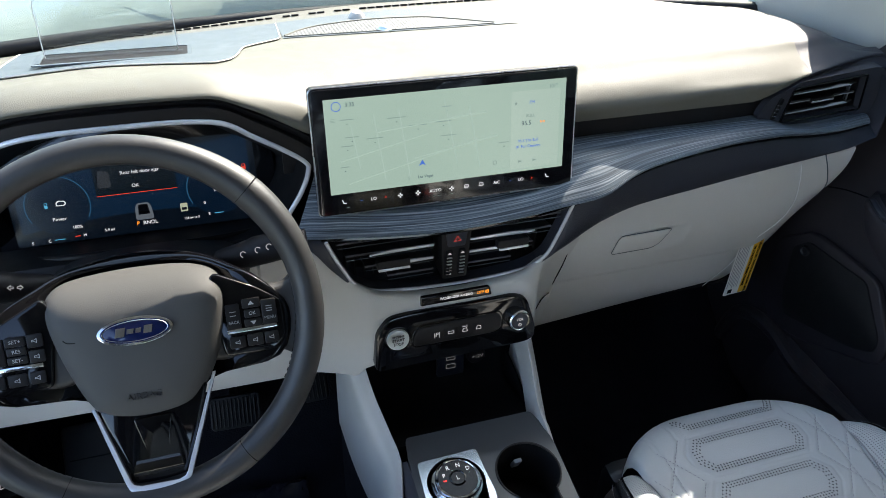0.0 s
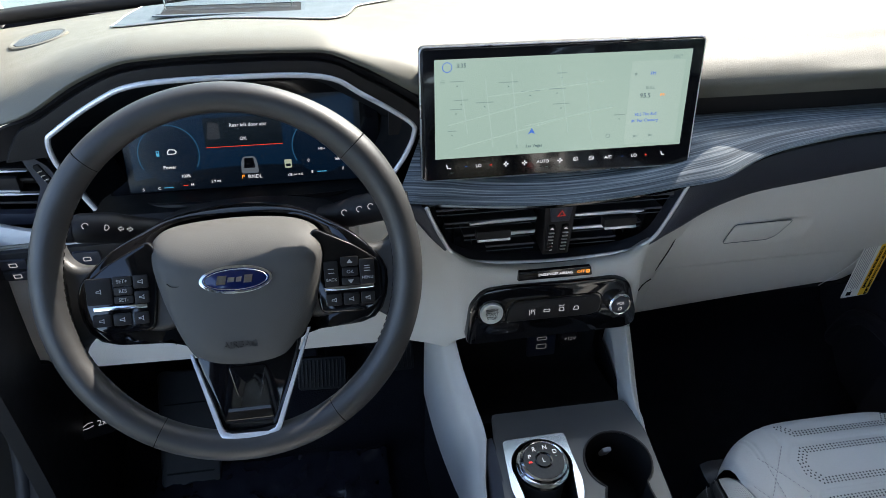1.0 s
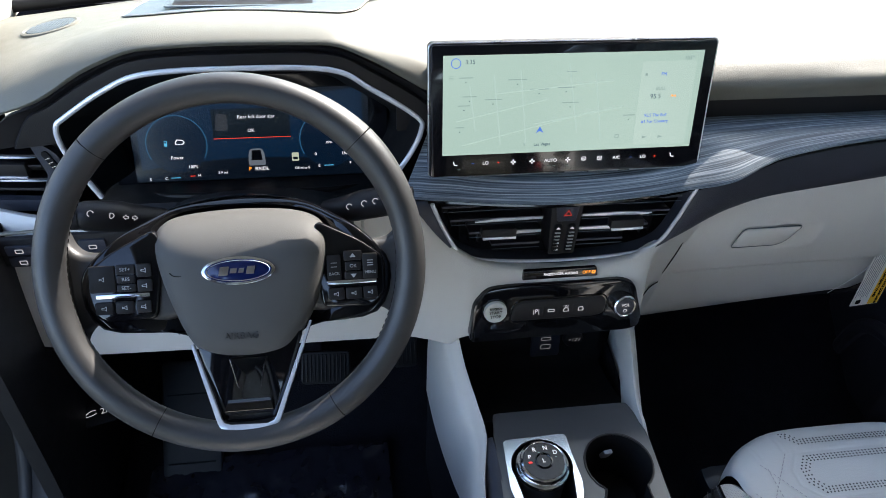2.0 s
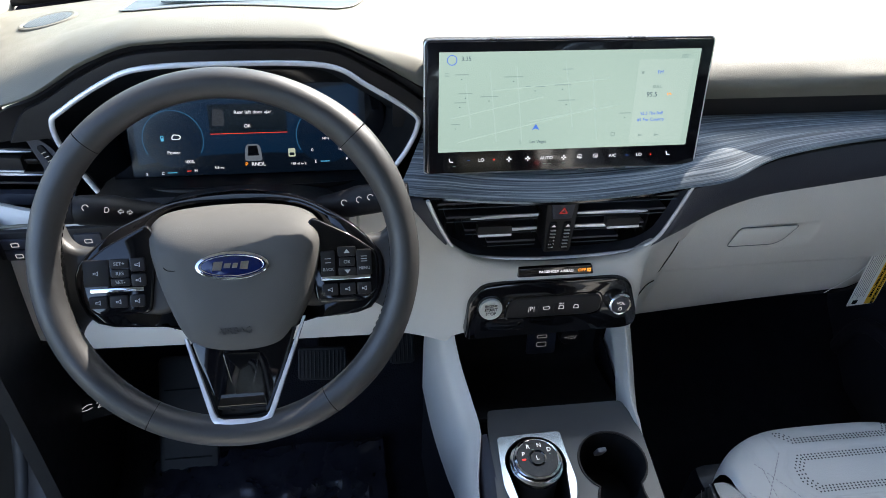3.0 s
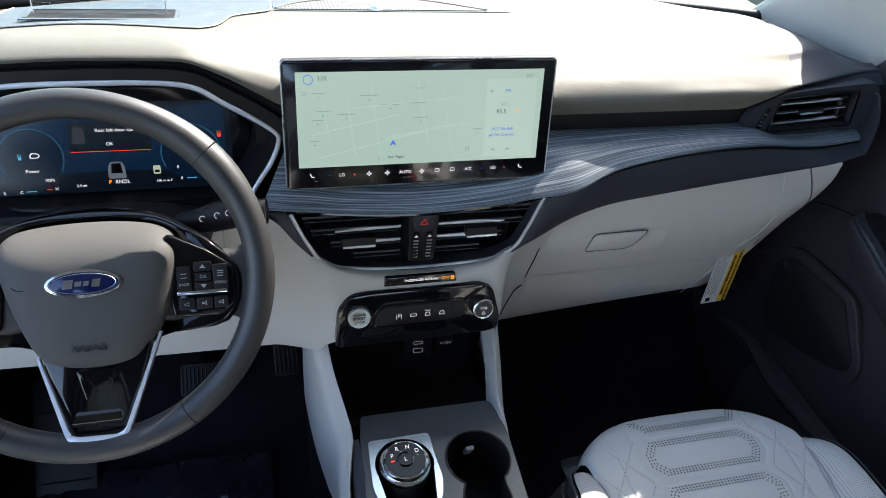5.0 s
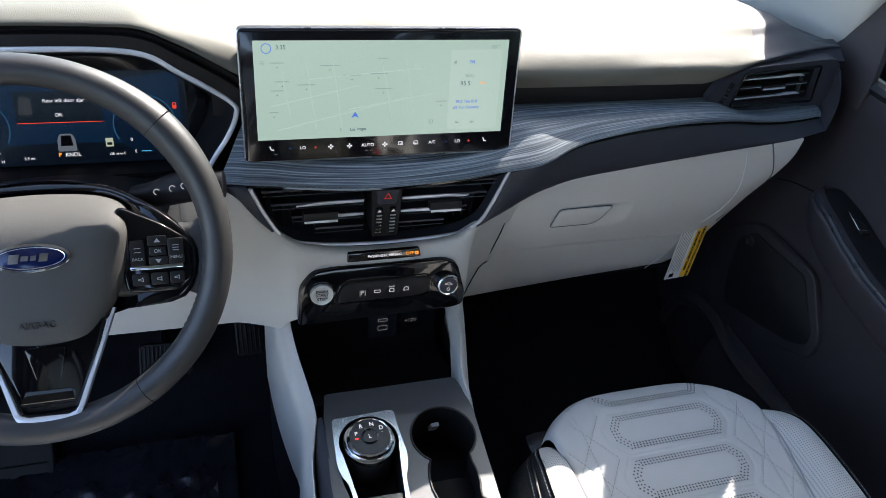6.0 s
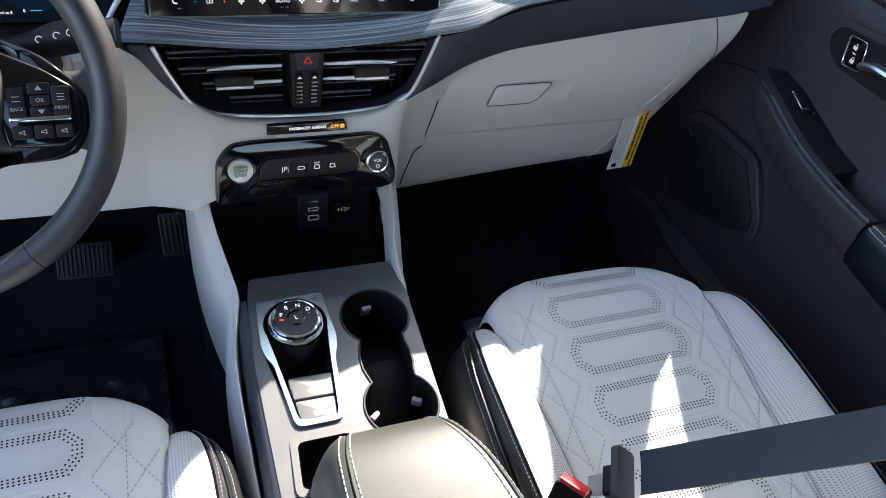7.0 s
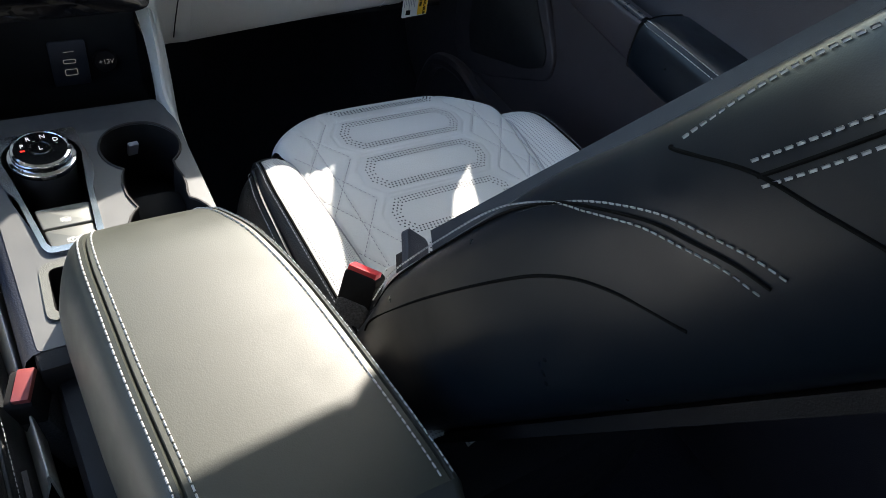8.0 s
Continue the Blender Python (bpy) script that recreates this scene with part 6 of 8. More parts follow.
# shifter surround: chrome U frame, two brake buttons
M_FRAME = material("satin_chrome_frame", (0.54, 0.58, 0.65), 0.20, 1.0, spread=0.03, rough_spread=0.05)
M_BUTTON = material("satin_grey_button", (0.13, 0.135, 0.13), 0.46, 0.6, spread=0.04)
KX, KY = -0.0450, 0.7475
well = [(KX + 0.0385 * math.cos(radians(q)), KY + 0.0375 * math.sin(radians(q))) for q in spaced(-18, 198, 30)] + [(-0.0765, 0.700), (-0.0665, 0.621), (-0.0640, 0.616), (-0.0590, 0.6145), (-0.0270, 0.6135), (-0.0225, 0.615), (-0.0210, 0.620), (-0.0130, 0.700)]
fr = part("shifter_frame", holed(soft_poly([(-0.0870, 0.788), (-0.0045, 0.790), (-0.0035, 0.760), (-0.0005, 0.722), (-0.0035, 0.704), (-0.0090, 0.690), (-0.0145, 0.616), (-0.0190, 0.609), (-0.0240, 0.607), (-0.0620, 0.607), (-0.0680, 0.609), (-0.0715, 0.616), (-0.0805, 0.692), (-0.0870, 0.704), (-0.0905, 0.720), (-0.0885, 0.762)], 0.006), [well], 0.004, pose(0, 0, 0.4105, 1.2)), M_FRAME, cons, "bright satin chrome frame round the shifter")
part("well_wall", sheet([[(x, y, deck_z(y) + 0.001) for x, y in well], [(x, y, 0.368) for x, y in well]], loop=True), M_MATT, fr)
part("frame_floor", prism(well, 0.002, pose(0, 0, 0.3665)), M_MATT, fr)
for poly, sy in ((((-0.0700, 0.6735), (-0.0155, 0.6725), (-0.0175, 0.6425), (-0.0675, 0.6435)), 0.652), (((-0.0672, 0.6415), (-0.0178, 0.6405), (-0.0208, 0.6145), (-0.0645, 0.6155)), 0.622)):
    bt = part("brake_button", prism(soft_poly([(x * 0.94 - 0.0026, y) for x, y in poly], 0.003), 0.054, pose(0, 0, 0.370), 0.0016, 3), M_BUTTON, fr, "satin slate parking brake button")
    part("legend", holed(circle(0, 0, 0.0034, 0, 340, 16), [circle(0, 0, 0.0027, 0, 340, 16)], 0.0003, pose(-0.0435, sy, 0.4241)), M_WHITE, bt)
    part("legend", block(0.0012, 0.0026, 0.0003, pose(-0.0435, sy, 0.4242), 0), M_WHITE, bt)
    for d in (-1, 1):
        part("legend", tube([(-0.0435 + d * 0.0046 * math.cos(a), sy + 0.0046 * math.sin(a), 0.4242) for a in spaced(-0.7, 0.7, 6)], 0.0003, 4), M_WHITE, bt)
# rotary shifter, standing in the well of its frame
M_SKIRT = material("satin_black_skirt", (0.055, 0.053, 0.055), 0.5, spread=0.05)
M_DIAL = material("satin_black_dial", (0.004, 0.004, 0.005), 0.2, spread=0, spec=0.3)
KM = basis((KX, KY, 0.4035), (1, 0, 0), (0, 1, 0.06))
shifter = thing("rotary_shifter", (KX, KY, 0.399), "chrome and black rotary gear selector on the console", "gear selector")
part("skirt", lathe([(0.0325, -0.035), (0.0318, -0.010), (0.0312, 0.012), (0.0310, 0.021), (0.0314, 0.0245)], KM, 48), M_SKIRT, shifter, "black knob skirt")
part("dial", lathe([(0.0314, 0.0235), (0.0336, 0.0245), (0.0340, 0.0275), (0.0328, 0.0300), (0.0300, 0.0312), (0.0294, 0.0318), (0.0294, 0.0370), (0.0284, 0.0396), (0.0262, 0.0406), (0.0252, 0.0394)], KM, 64), M_CHROME, shifter, "polished chrome dial")
topd = part("dial_face", lathe([(0.0, 0.0398), (0.0252, 0.0398), (0.0256, 0.0380)], KM, 48), M_DIAL, shifter, "satin black dial face")
part("inner_ring", lathe([(0.0086, 0.0401), (0.0096, 0.0412), (0.0108, 0.0410), (0.0112, 0.0399)], KM, 36), M_GLOSS, topd)
for txt, x, y in (("P", -0.0168, 0.0062), ("R", -0.0092, 0.0158), ("N", 0.0050, 0.0170), ("D", 0.0162, 0.0100), ("L", 0.0, 0.0)):
    lettering("legend", txt, 0.0078, KM @ pose(x, y, 0.0403), M_ICON, topd)
part("gear_lamp", block(0.0044, 0.0018, 0.0003, KM @ pose(-0.0172, -0.0010, 0.0403), 0), lit("gear_red", (1, 0.03, 0.02), 0.5), topd)
for x, y in ((-0.004, 0.0115), (0.0165, 0.0040)):
    part("gear_mark", block(0.0026, 0.0005, 0.0003, KM @ pose(x, y, 0.0403), 0), M_TXTG, topd)
M_DIM = lit("dim_legend", (0.6, 0.6, 0.62), 0.035)
# tray below the dashboard, back wall with sockets
rows = [[(x, y, z) for y, z in ((0.836, 0.405), (0.86, 0.385), (0.90, 0.352), (0.95, 0.335), (0.99, 0.328), (1.006, 0.345), (1.014, 0.52))] for x in spaced(-0.117, 0.120, 6)]
part("phone_tray", sheet(rows, -0.004), M_MATT, cons, "black open phone tray", 60)
so = part("socket_plate", prism(rounded(0.046, 0.062, 0.004), 0.004, basis((0.030, 1.0035, 0.375), (1, 0, 0), (0, 0.2, 1)), 0.0012), M_BAND, cons, "black plate with USB sockets")
SO = basis((0.030, 0.9990, 0.375), (1, 0, 0), (0, 0.2, 1))
for y, h in ((0.004, 0.006), (-0.011, 0.009)):
    part("socket", holed(rounded(0.016, h, 0.002), [rounded(0.0138, h - 0.002, 0.0015)], 0.0006, SO @ pose(0, y, 0)), M_DIM, so)
part("usb_sign", tube([SO @ Vector(p) for p in ((-0.006, 0.017, 0), (0.007, 0.017, 0))], 0.0005, 5), M_DIM, so)
sk = part("power_socket", lathe([(0.0, 0.004), (0.014, 0.004), (0.0155, 0.002), (0.016, -0.004)], basis((0.075, 1.004, 0.372), (1, 0, 0), (0, 0.2, 1)), 28), M_DARK, cons)
lettering("legend", "+12V", 0.009, basis((0.076, 0.9985, 0.373), (1, 0, 0), (0, 0.2, 1)), M_DIM, sk)
# pale side panels rising to the dashboard
for s in (-1, 1):
    rows = []
    inner = catmull([(s * 0.127, 1.02, 0.50), (s * 0.124, 0.955, 0.478), (s * 0.118, 0.90, 0.450), (s * 0.108, 0.845, 0.430), (s * 0.104, 0.80, 0.4255), (s * 0.110, 0.70, 0.418), (s * 0.108, 0.55, 0.405), (s * 0.105, 0.40, 0.40)], 5)
    outer_ = catmull([(s * 0.146, 1.02, 0.485), (s * 0.142, 0.955, 0.462), (s * 0.136, 0.90, 0.432), (s * 0.127, 0.845, 0.410), (s * 0.119, 0.80, 0.398), (s * 0.118, 0.70, 0.392), (s * 0.115, 0.55, 0.382), (s * 0.112, 0.40, 0.376)], 5)
    if s < 0:
        inner, outer_ = [[p + Vector((-0.009 * min(1, max(0, (0.80 - p.y) / 0.06)), 0, -0.012 * min(1, max(0, (0.80 - p.y) / 0.10)))) for p in q] for q in (inner, outer_)]
    else:
        inner = [p + Vector((-0.003 * min(1, max(0, (0.80 - p.y) / 0.05)), 0, -0.030 * min(1, max(0, (0.80 - p.y) / 0.08)))) for p in inner]
        outer_ = [p + Vector((0, 0, -0.030 * min(1, max(0, (0.80 - p.y) / 0.08)))) for p in outer_]
        outer_ = [a.lerp(b, 0.5) for a, b in zip(inner, outer_)]
    for a, b in zip(inner, outer_):
        low = 0.25 if s < 0 else 0.33
        rows.append([a + Vector((-s * 0.004, 0, -0.05)), a + Vector((0, 0, -0.003)), a + Vector((s * 0.003, 0, 0)), b.lerp(a, 0.4), b, b + Vector((s * 0.004, 0, -0.02)), Vector((b.x + s * 0.007, b.y, b.z + (low - b.z) * 0.55)), Vector((b.x + s * 0.006, b.y, low))])
    part("side_panel", sheet([catmull(r, 3) for r in rows], 0.002), M_GREY, cons, "pale grey console side panel", 40)
    part("side_carpet", sheet([[r[7] + Vector((-s * 0.004, 0, 0.02)), r[7] + Vector((-s * 0.002, 0, 0)), Vector((r[7].x - s * 0.004, r[7].y, 0.0))] for r in rows], -0.003 * s), M_CARPET, cons, "black carpet on the console's side")
    part("side_skirt", sheet([[(s * 0.128, y, 0.41), (s * 0.135, y, 0.2), (s * 0.14, y, 0.0)] for y in spaced(-0.3, 0.40, 8)], 0.004), M_DARK, cons)
part("rear_body", block(0.20, 0.62, 0.40, pose(0.006, 0.21, 0.20), 0.02), M_DARK, cons, "black console body under the armrest")
part("grain_step", block(0.205, 0.04, 0.06, pose(0.0, 0.50, 0.39), 0.008), M_DARK, cons)

# ---------------------------------------------------------------- armrest
arm = thing("armrest", (0.02, 0.35, 0.46), "charcoal leather armrest lid with double pale stitching", "armrest")
AX = 0.030
prof = curve_of([(0.18, 0.533), (0.24, 0.536), (0.40, 0.5345), (0.48, 0.531), (0.515, 0.524), (0.535, 0.512), (0.548, 0.49), (0.552, 0.465)])
seam_l = curve_of([(0.18, -0.041), (0.27, -0.043), (0.385, -0.047), (0.47, -0.0475), (0.506, -0.0455), (0.535, -0.038), (0.552, -0.030)])
seam_r = curve_of([(0.18, 0.118), (0.23, 0.115), (0.322, 0.107), (0.40, 0.098), (0.47, 0.084), (0.506, 0.070), (0.535, 0.056), (0.552, 0.048)])


def arm_point(u, y):
    """u from -1 to 1 across the lid, with the stitched seams at 0.65; the lid widens towards the rear."""
    a, lo, hi = abs(u), seam_l(y), seam_r(y)
    x = lo + (hi - lo) * (min(max(u, -0.65), 0.65) / 0.65 + 1) / 2
    if a > 0.65:
        x += math.copysign((0.030 if u < 0 else 0.021) * ((a - 0.65) / 0.35) ** 0.8, u)
    drop = 0.0 if a < 0.62 else 0.070 * ((a - 0.62) / 0.38) ** 2.4
    return Vector((x, y, prof(y) - drop + 0.003 * (1 - a * a)))


us = [-1, -0.985, -0.96, -0.92, -0.87, -0.8, -0.73, -0.69, -0.665, -0.65, -0.64, -0.625, -0.6, -0.5, -0.3, -0.1, 0.1, 0.3, 0.5, 0.6, 0.625, 0.64, 0.65, 0.665, 0.69, 0.73, 0.8, 0.87, 0.92, 0.96, 0.985, 1]
rows = []
for y in spaced(0.205, 0.552, 60):
    r = []
    for u in us:
        p = arm_point(u, y)
        if 0.645 < abs(u) < 0.655:
            p.z -= 0.0035
        r.append(p)
    rows.append([r[0] - Vector((0, 0, 0.02))] + r + [r[-1] - Vector((0, 0, 0.02))])
part("lid", sheet(rows, 0.004), M_ARM, arm, "charcoal leather pad", 60)
for u in (-0.70, -0.60, 0.60, 0.70):
    part("stitching", stitches([arm_point(u, y) for y in spaced(0.21, 0.548, 80)], 0.0046, 0.0018, 0.00075, (0, 0, 0.0006)), M_THREAD, arm, "pale thread")
bk = [arm_point(u, 0.205) for u in us]
bm = sheet([bk, [Vector((p.x, 0.195, p.z - 0.01)) for p in bk], [Vector((p.x, 0.19, 0.44)) for p in bk]])
part("lid_end", bm, M_ARM, arm)
part("lid_back", block(0.19, 0.16, 0.06, pose(AX + 0.006, 0.113, 0.490), 0.02), M_BLACKL, arm)
part("lid_base", block(0.15, 0.33, 0.03, pose(AX, 0.36, 0.447), 0.008), M_DARK, arm)

# ---------------------------------------------------------------- seats
CX = 0.372
seat = thing("front_seat", (CX, 0.45, 0.0), "light grey quilted leather front seat with dark side panels", "seat", "front seats")
s_z = curve_of([(0.28, 0.375), (0.40, 0.392), (0.50, 0.404), (0.60, 0.415), (0.68, 0.420), (0.74, 0.419)])
s_w = curve_of([(0.28, 0.146), (0.48, 0.150), (0.66, 0.164), (0.76, 0.170)])
s_o = curve_of([(0.28, 0.226), (0.50, 0.226), (0.62, 0.222), (0.68, 0.212), (0.715, 0.192), (0.732, 0.172)])
s_b = curve_of([(0.28, 0.045), (0.45, 0.034), (0.60, 0.020), (0.70, 0.006), (0.735, 0.0)])

HEX = []
for i in range(-1, 6):
    yc = 0.700 - 0.0725 * i
    HEX.append((0.0, yc))


def hex_outline(yc, hw, hh, cut):
    return [(-hw, yc + hh - cut), (-hw + cut * 0.7, yc + hh), (hw - cut * 0.9, yc + hh), (hw, yc + hh - cut * 0.9), (hw, yc - hh + cut), (hw - cut * 0.7, yc - hh), (-hw + cut * 0.9, yc - hh), (-hw, yc - hh + cut * 0.9)]


def seg_dist(px, py, a, b):
    dx, dy = b[0] - a[0], b[1] - a[1]
    t = max(0, min(1, ((px - a[0]) * dx + (py - a[1]) * dy) / (dx * dx + dy * dy + 1e-12)))
    return math.hypot(px - a[0] - t * dx, py - a[1] - t * dy)


GROOVES = []
for _, yc in HEX:
    o = hex_outline(yc, 0.096, 0.0335, 0.024)
    GROOVES += [(o[i - 1], o[i]) for i in range(len(o))]
QUILT = []
for i in range(-3, 9):
    y0 = 0.70 - 0.0725 * i
    for s in (-1, 1):
        QUILT.append(((s * 0.094, y0 + 0.034), (s * 0.172, y0 - 0.075)))
        QUILT.append(((s * 0.094, y0 - 0.034), (s * 0.172, y0 + 0.075)))
for s in (-1, 1):
    QUILT.append(((s * 0.128, 0.78), (s * 0.121, 0.28)))
ALL = np.array([[*a, *b] for a, b in GROOVES + QUILT])


def groove(px, py):
    ax, ay, bx, by = ALL.T
    dx, dy = bx - ax, by - ay
    t = np.clip(((px - ax) * dx + (py - ay) * dy) / (dx * dx + dy * dy), 0, 1)
    d = np.hypot(px - ax - t * dx, py - ay - t * dy).min()
    return 0.0013 * math.exp(-(d / 0.0019) ** 2)


def cushion_xy(u, y):
    return CX + u * s_w(y)


def cushion_z(x, y):
    u = (x - CX) / s_w(y)
    return s_z(y) + 0.004 * (1 - u * u)


rows = []
for y in spaced(0.28, 0.738, 260):
    r = []
    for u in spaced(-1, 1, 190):
        x = CX + u * s_w(y)
        yy = y - 0.040 * abs(u) ** 4 * max(0, (y - 0.60) / 0.138) ** 2
        g = groove(x - CX, yy)
        edge = 0.005 * max(0, (abs(u) - 0.95) / 0.05) ** 2
        r.append((x, yy, cushion_z(x, y) - g - edge))
    rows.append(r)
last = rows[-1]
for dy, dz in ((0.018, -0.0025), (0.034, -0.010), (0.047, -0.023), (0.054, -0.042), (0.055, -0.075), (0.050, -0.13), (0.045, -0.20)):
    rows.append([(p[0], p[1] + dy * (1 - 0.35 * abs((p[0] - CX) / 0.17) ** 4), p[2] + dz) for p in last])
cush = part("cushion", sheet(rows), M_LEATHER, seat, "light grey quilted leather cushion", 60)
# thread lines of the quilting
def surf(x, y):
    return Vector((CX + x, y, cushion_z(CX + x, y) - 0.0009))


bm = bmesh.new()
for a, b in QUILT:
    pts = []
    for t in spaced(0, 1, 24):
        x, y = a[0] + (b[0] - a[0]) * t, a[1] + (b[1] - a[1]) * t
        if 0.29 < y < 0.735 - 0.6 * max(0, abs(x) - 0.12) and abs(x) < s_w(y) - 0.004:
            pts.append(surf(x, y))
    if len(pts) > 2:
        stitches(pts, 0.0032, 0.0028, 0.0005, (0, 0, 0.0002), bm)
tagged(part("quilt_stitching", bm, M_THREADG, cush), kind="stuff")
# punched holes that trace the hexagons
bm = bmesh.new()
for _, yc in HEX:
    for inset in (0.006, 0.0105, 0.015):
        o = hex_outline(yc, 0.091 - inset, 0.0335 - inset * 0.8 - 0.002, 0.020 - inset * 0.4)
        for i in range(len(o)):
            a, b = Vector((*o[i - 1], 0)), Vector((*o[i], 0))
            n = max(1, int((b - a).length / 0.0048))
            for k in range(n):
                q = a.lerp(b, (k + 0.5 * (inset == 0.0105)) / n)
                if 0.30 < q.y < 0.770:
                    c = Vector((CX + q.x, q.y, cushion_z(CX + q.x, q.y) + 0.0001 - groove(q.x, q.y) * 0.6 - 0.0025 * (max(0, q.y - 0.738) / 0.018) ** 2))
                    bm.faces.new([bm.verts.new(c + Vector((0.00125 * math.cos(t), 0.00125 * math.sin(t), 0.0005))) for t in (0, 1.05, 2.1, 3.14, 4.2, 5.24)])
tagged(part("punched_hole", bm, M_HOLE, cush), kind="stuff")
for s in (-1, 1):
    rows, edge_in, edge_out = [], [], []
    for y in spaced(0.28, 0.712, 60):
        w, o, b, z = s_w(min(y, 0.73)), s_o(y), s_b(y), s_z(min(y, 0.72)) - 0.026 * max(0, (y - 0.65) / 0.062) ** 2.2
        o = max(o, w + 0.004)
        pr = [(w - 0.003, -0.006), (w, 0.001), (w + (o - w) * 0.2, b * 0.62 + 0.003), (w + (o - w) * 0.45, b * 0.95 + 0.003), (w + (o - w) * 0.75, b + 0.001), (o - 0.004, b * 0.72 - 0.003), (o, b * 0.45 - 0.012)]
        r = catmull([(CX + s * x, y, z + d) for x, d in pr], 4)
        rows.append(r)
        edge_in.append(r[17])
        edge_out.append(r[-3])
    part("bolster", sheet([r[:18] for r in rows]), M_BOLSTER, cush, "perforated light grey bolster", 60)
    part("bolster_edge", sheet([r[17:] for r in rows]), M_EDGE, cush, "dark grained leather bolster edge", 60)
    part("seam", tube([p + Vector((0, 0, 0.0003)) for p in edge_in], 0.0016, 6), M_INK, cush)
    part("seam", tube([r[4] + Vector((0, 0, 0.0012)) for r in rows], 0.0011, 6), M_THREADG, cush)
    part("stitching", stitches([p + Vector((s * 0.0045, 0, 0.0002)) for p in edge_in], 0.0032, 0.002, 0.0005, (0, 0, 0.0005)), M_THREADG, cush)
    srows = []
    for y, r in zip(spaced(0.28, 0.712, 60), rows):
        p = r[-1]
        srows.append(catmull([p + Vector((-s * 0.001, 0, 0.001)), p + Vector((s * 0.008, 0, -0.008)), p + Vector((s * 0.016, 0, -0.03)), Vector((CX + s * (s_o(y) + 0.020), y, 0.33)), Vector((CX + s * (s_o(y) + 0.012), y, 0.24)), Vector((CX + s * (s_o(y)), y, 0.14))], 4))
    part("side_panel", sheet(srows), M_EDGE, cush, "dark grained leather side")
    part("piping", tube([p + Vector((s * 0.002, 0, 0.0005)) for p in edge_out], 0.0022, 6), M_BLACKL, cush)
    for off in (0.007, -0.006):
        part("stitching", stitches([p + Vector((s * off, 0, -abs(off) * (0.7 if off > 0 else -0.2))) for p in edge_out], 0.0032, 0.002, 0.00045, (s * 0.0004, 0, 0.0005)), M_THREAD, cush)
part("cushion_front", block(0.36, 0.05, 0.20, pose(CX, 0.752, 0.25), 0.02), M_BLACKL, seat)
part("seat_base", block(0.42, 0.44, 0.22, pose(CX, 0.48, 0.16), 0.03), M_DARK, seat)

cush.location = (0.006, 0.008, -0.012)

# backrest, reclined by thirty degrees
BM = basis((CX, 0.40, 0.42), (-1, 0, 0), (0, -0.5, 0.866))      # local x left, y up the back, z out of its face


def back_section(u, side):
    """Outline of the left or right wing of the backrest at height u: from the middle panel round the bolster to the rear."""
    full = curve_of([(-0.05, 0.3), (0.04, 0.62), (0.10, 1.0), (0.34, 1.0), (0.42, 0.86), (0.50, 0.80), (0.64, 0.7)])(u)
    wide = curve_of([(-0.05, 0.96), (0.05, 1.0), (0.40, 1.0), (0.52, 0.98), (0.62, 0.85), (0.66, 0.7)])(u)
    pts = [(0.125, -0.095), (0.140, -0.05), (0.160, 0.028 * full + 0.006), (0.182, 0.045 * full), (0.197, 0.046 * full), (0.207, 0.038 * full), (0.214, 0.018 * full), (0.217, -0.01), (0.216, -0.05), (0.205, -0.085), (0.17, -0.10)]
    return [BM @ Vector((side * x * wide, u, z - (0.09 if side < 0 else 0.0))) for x, z in pts]


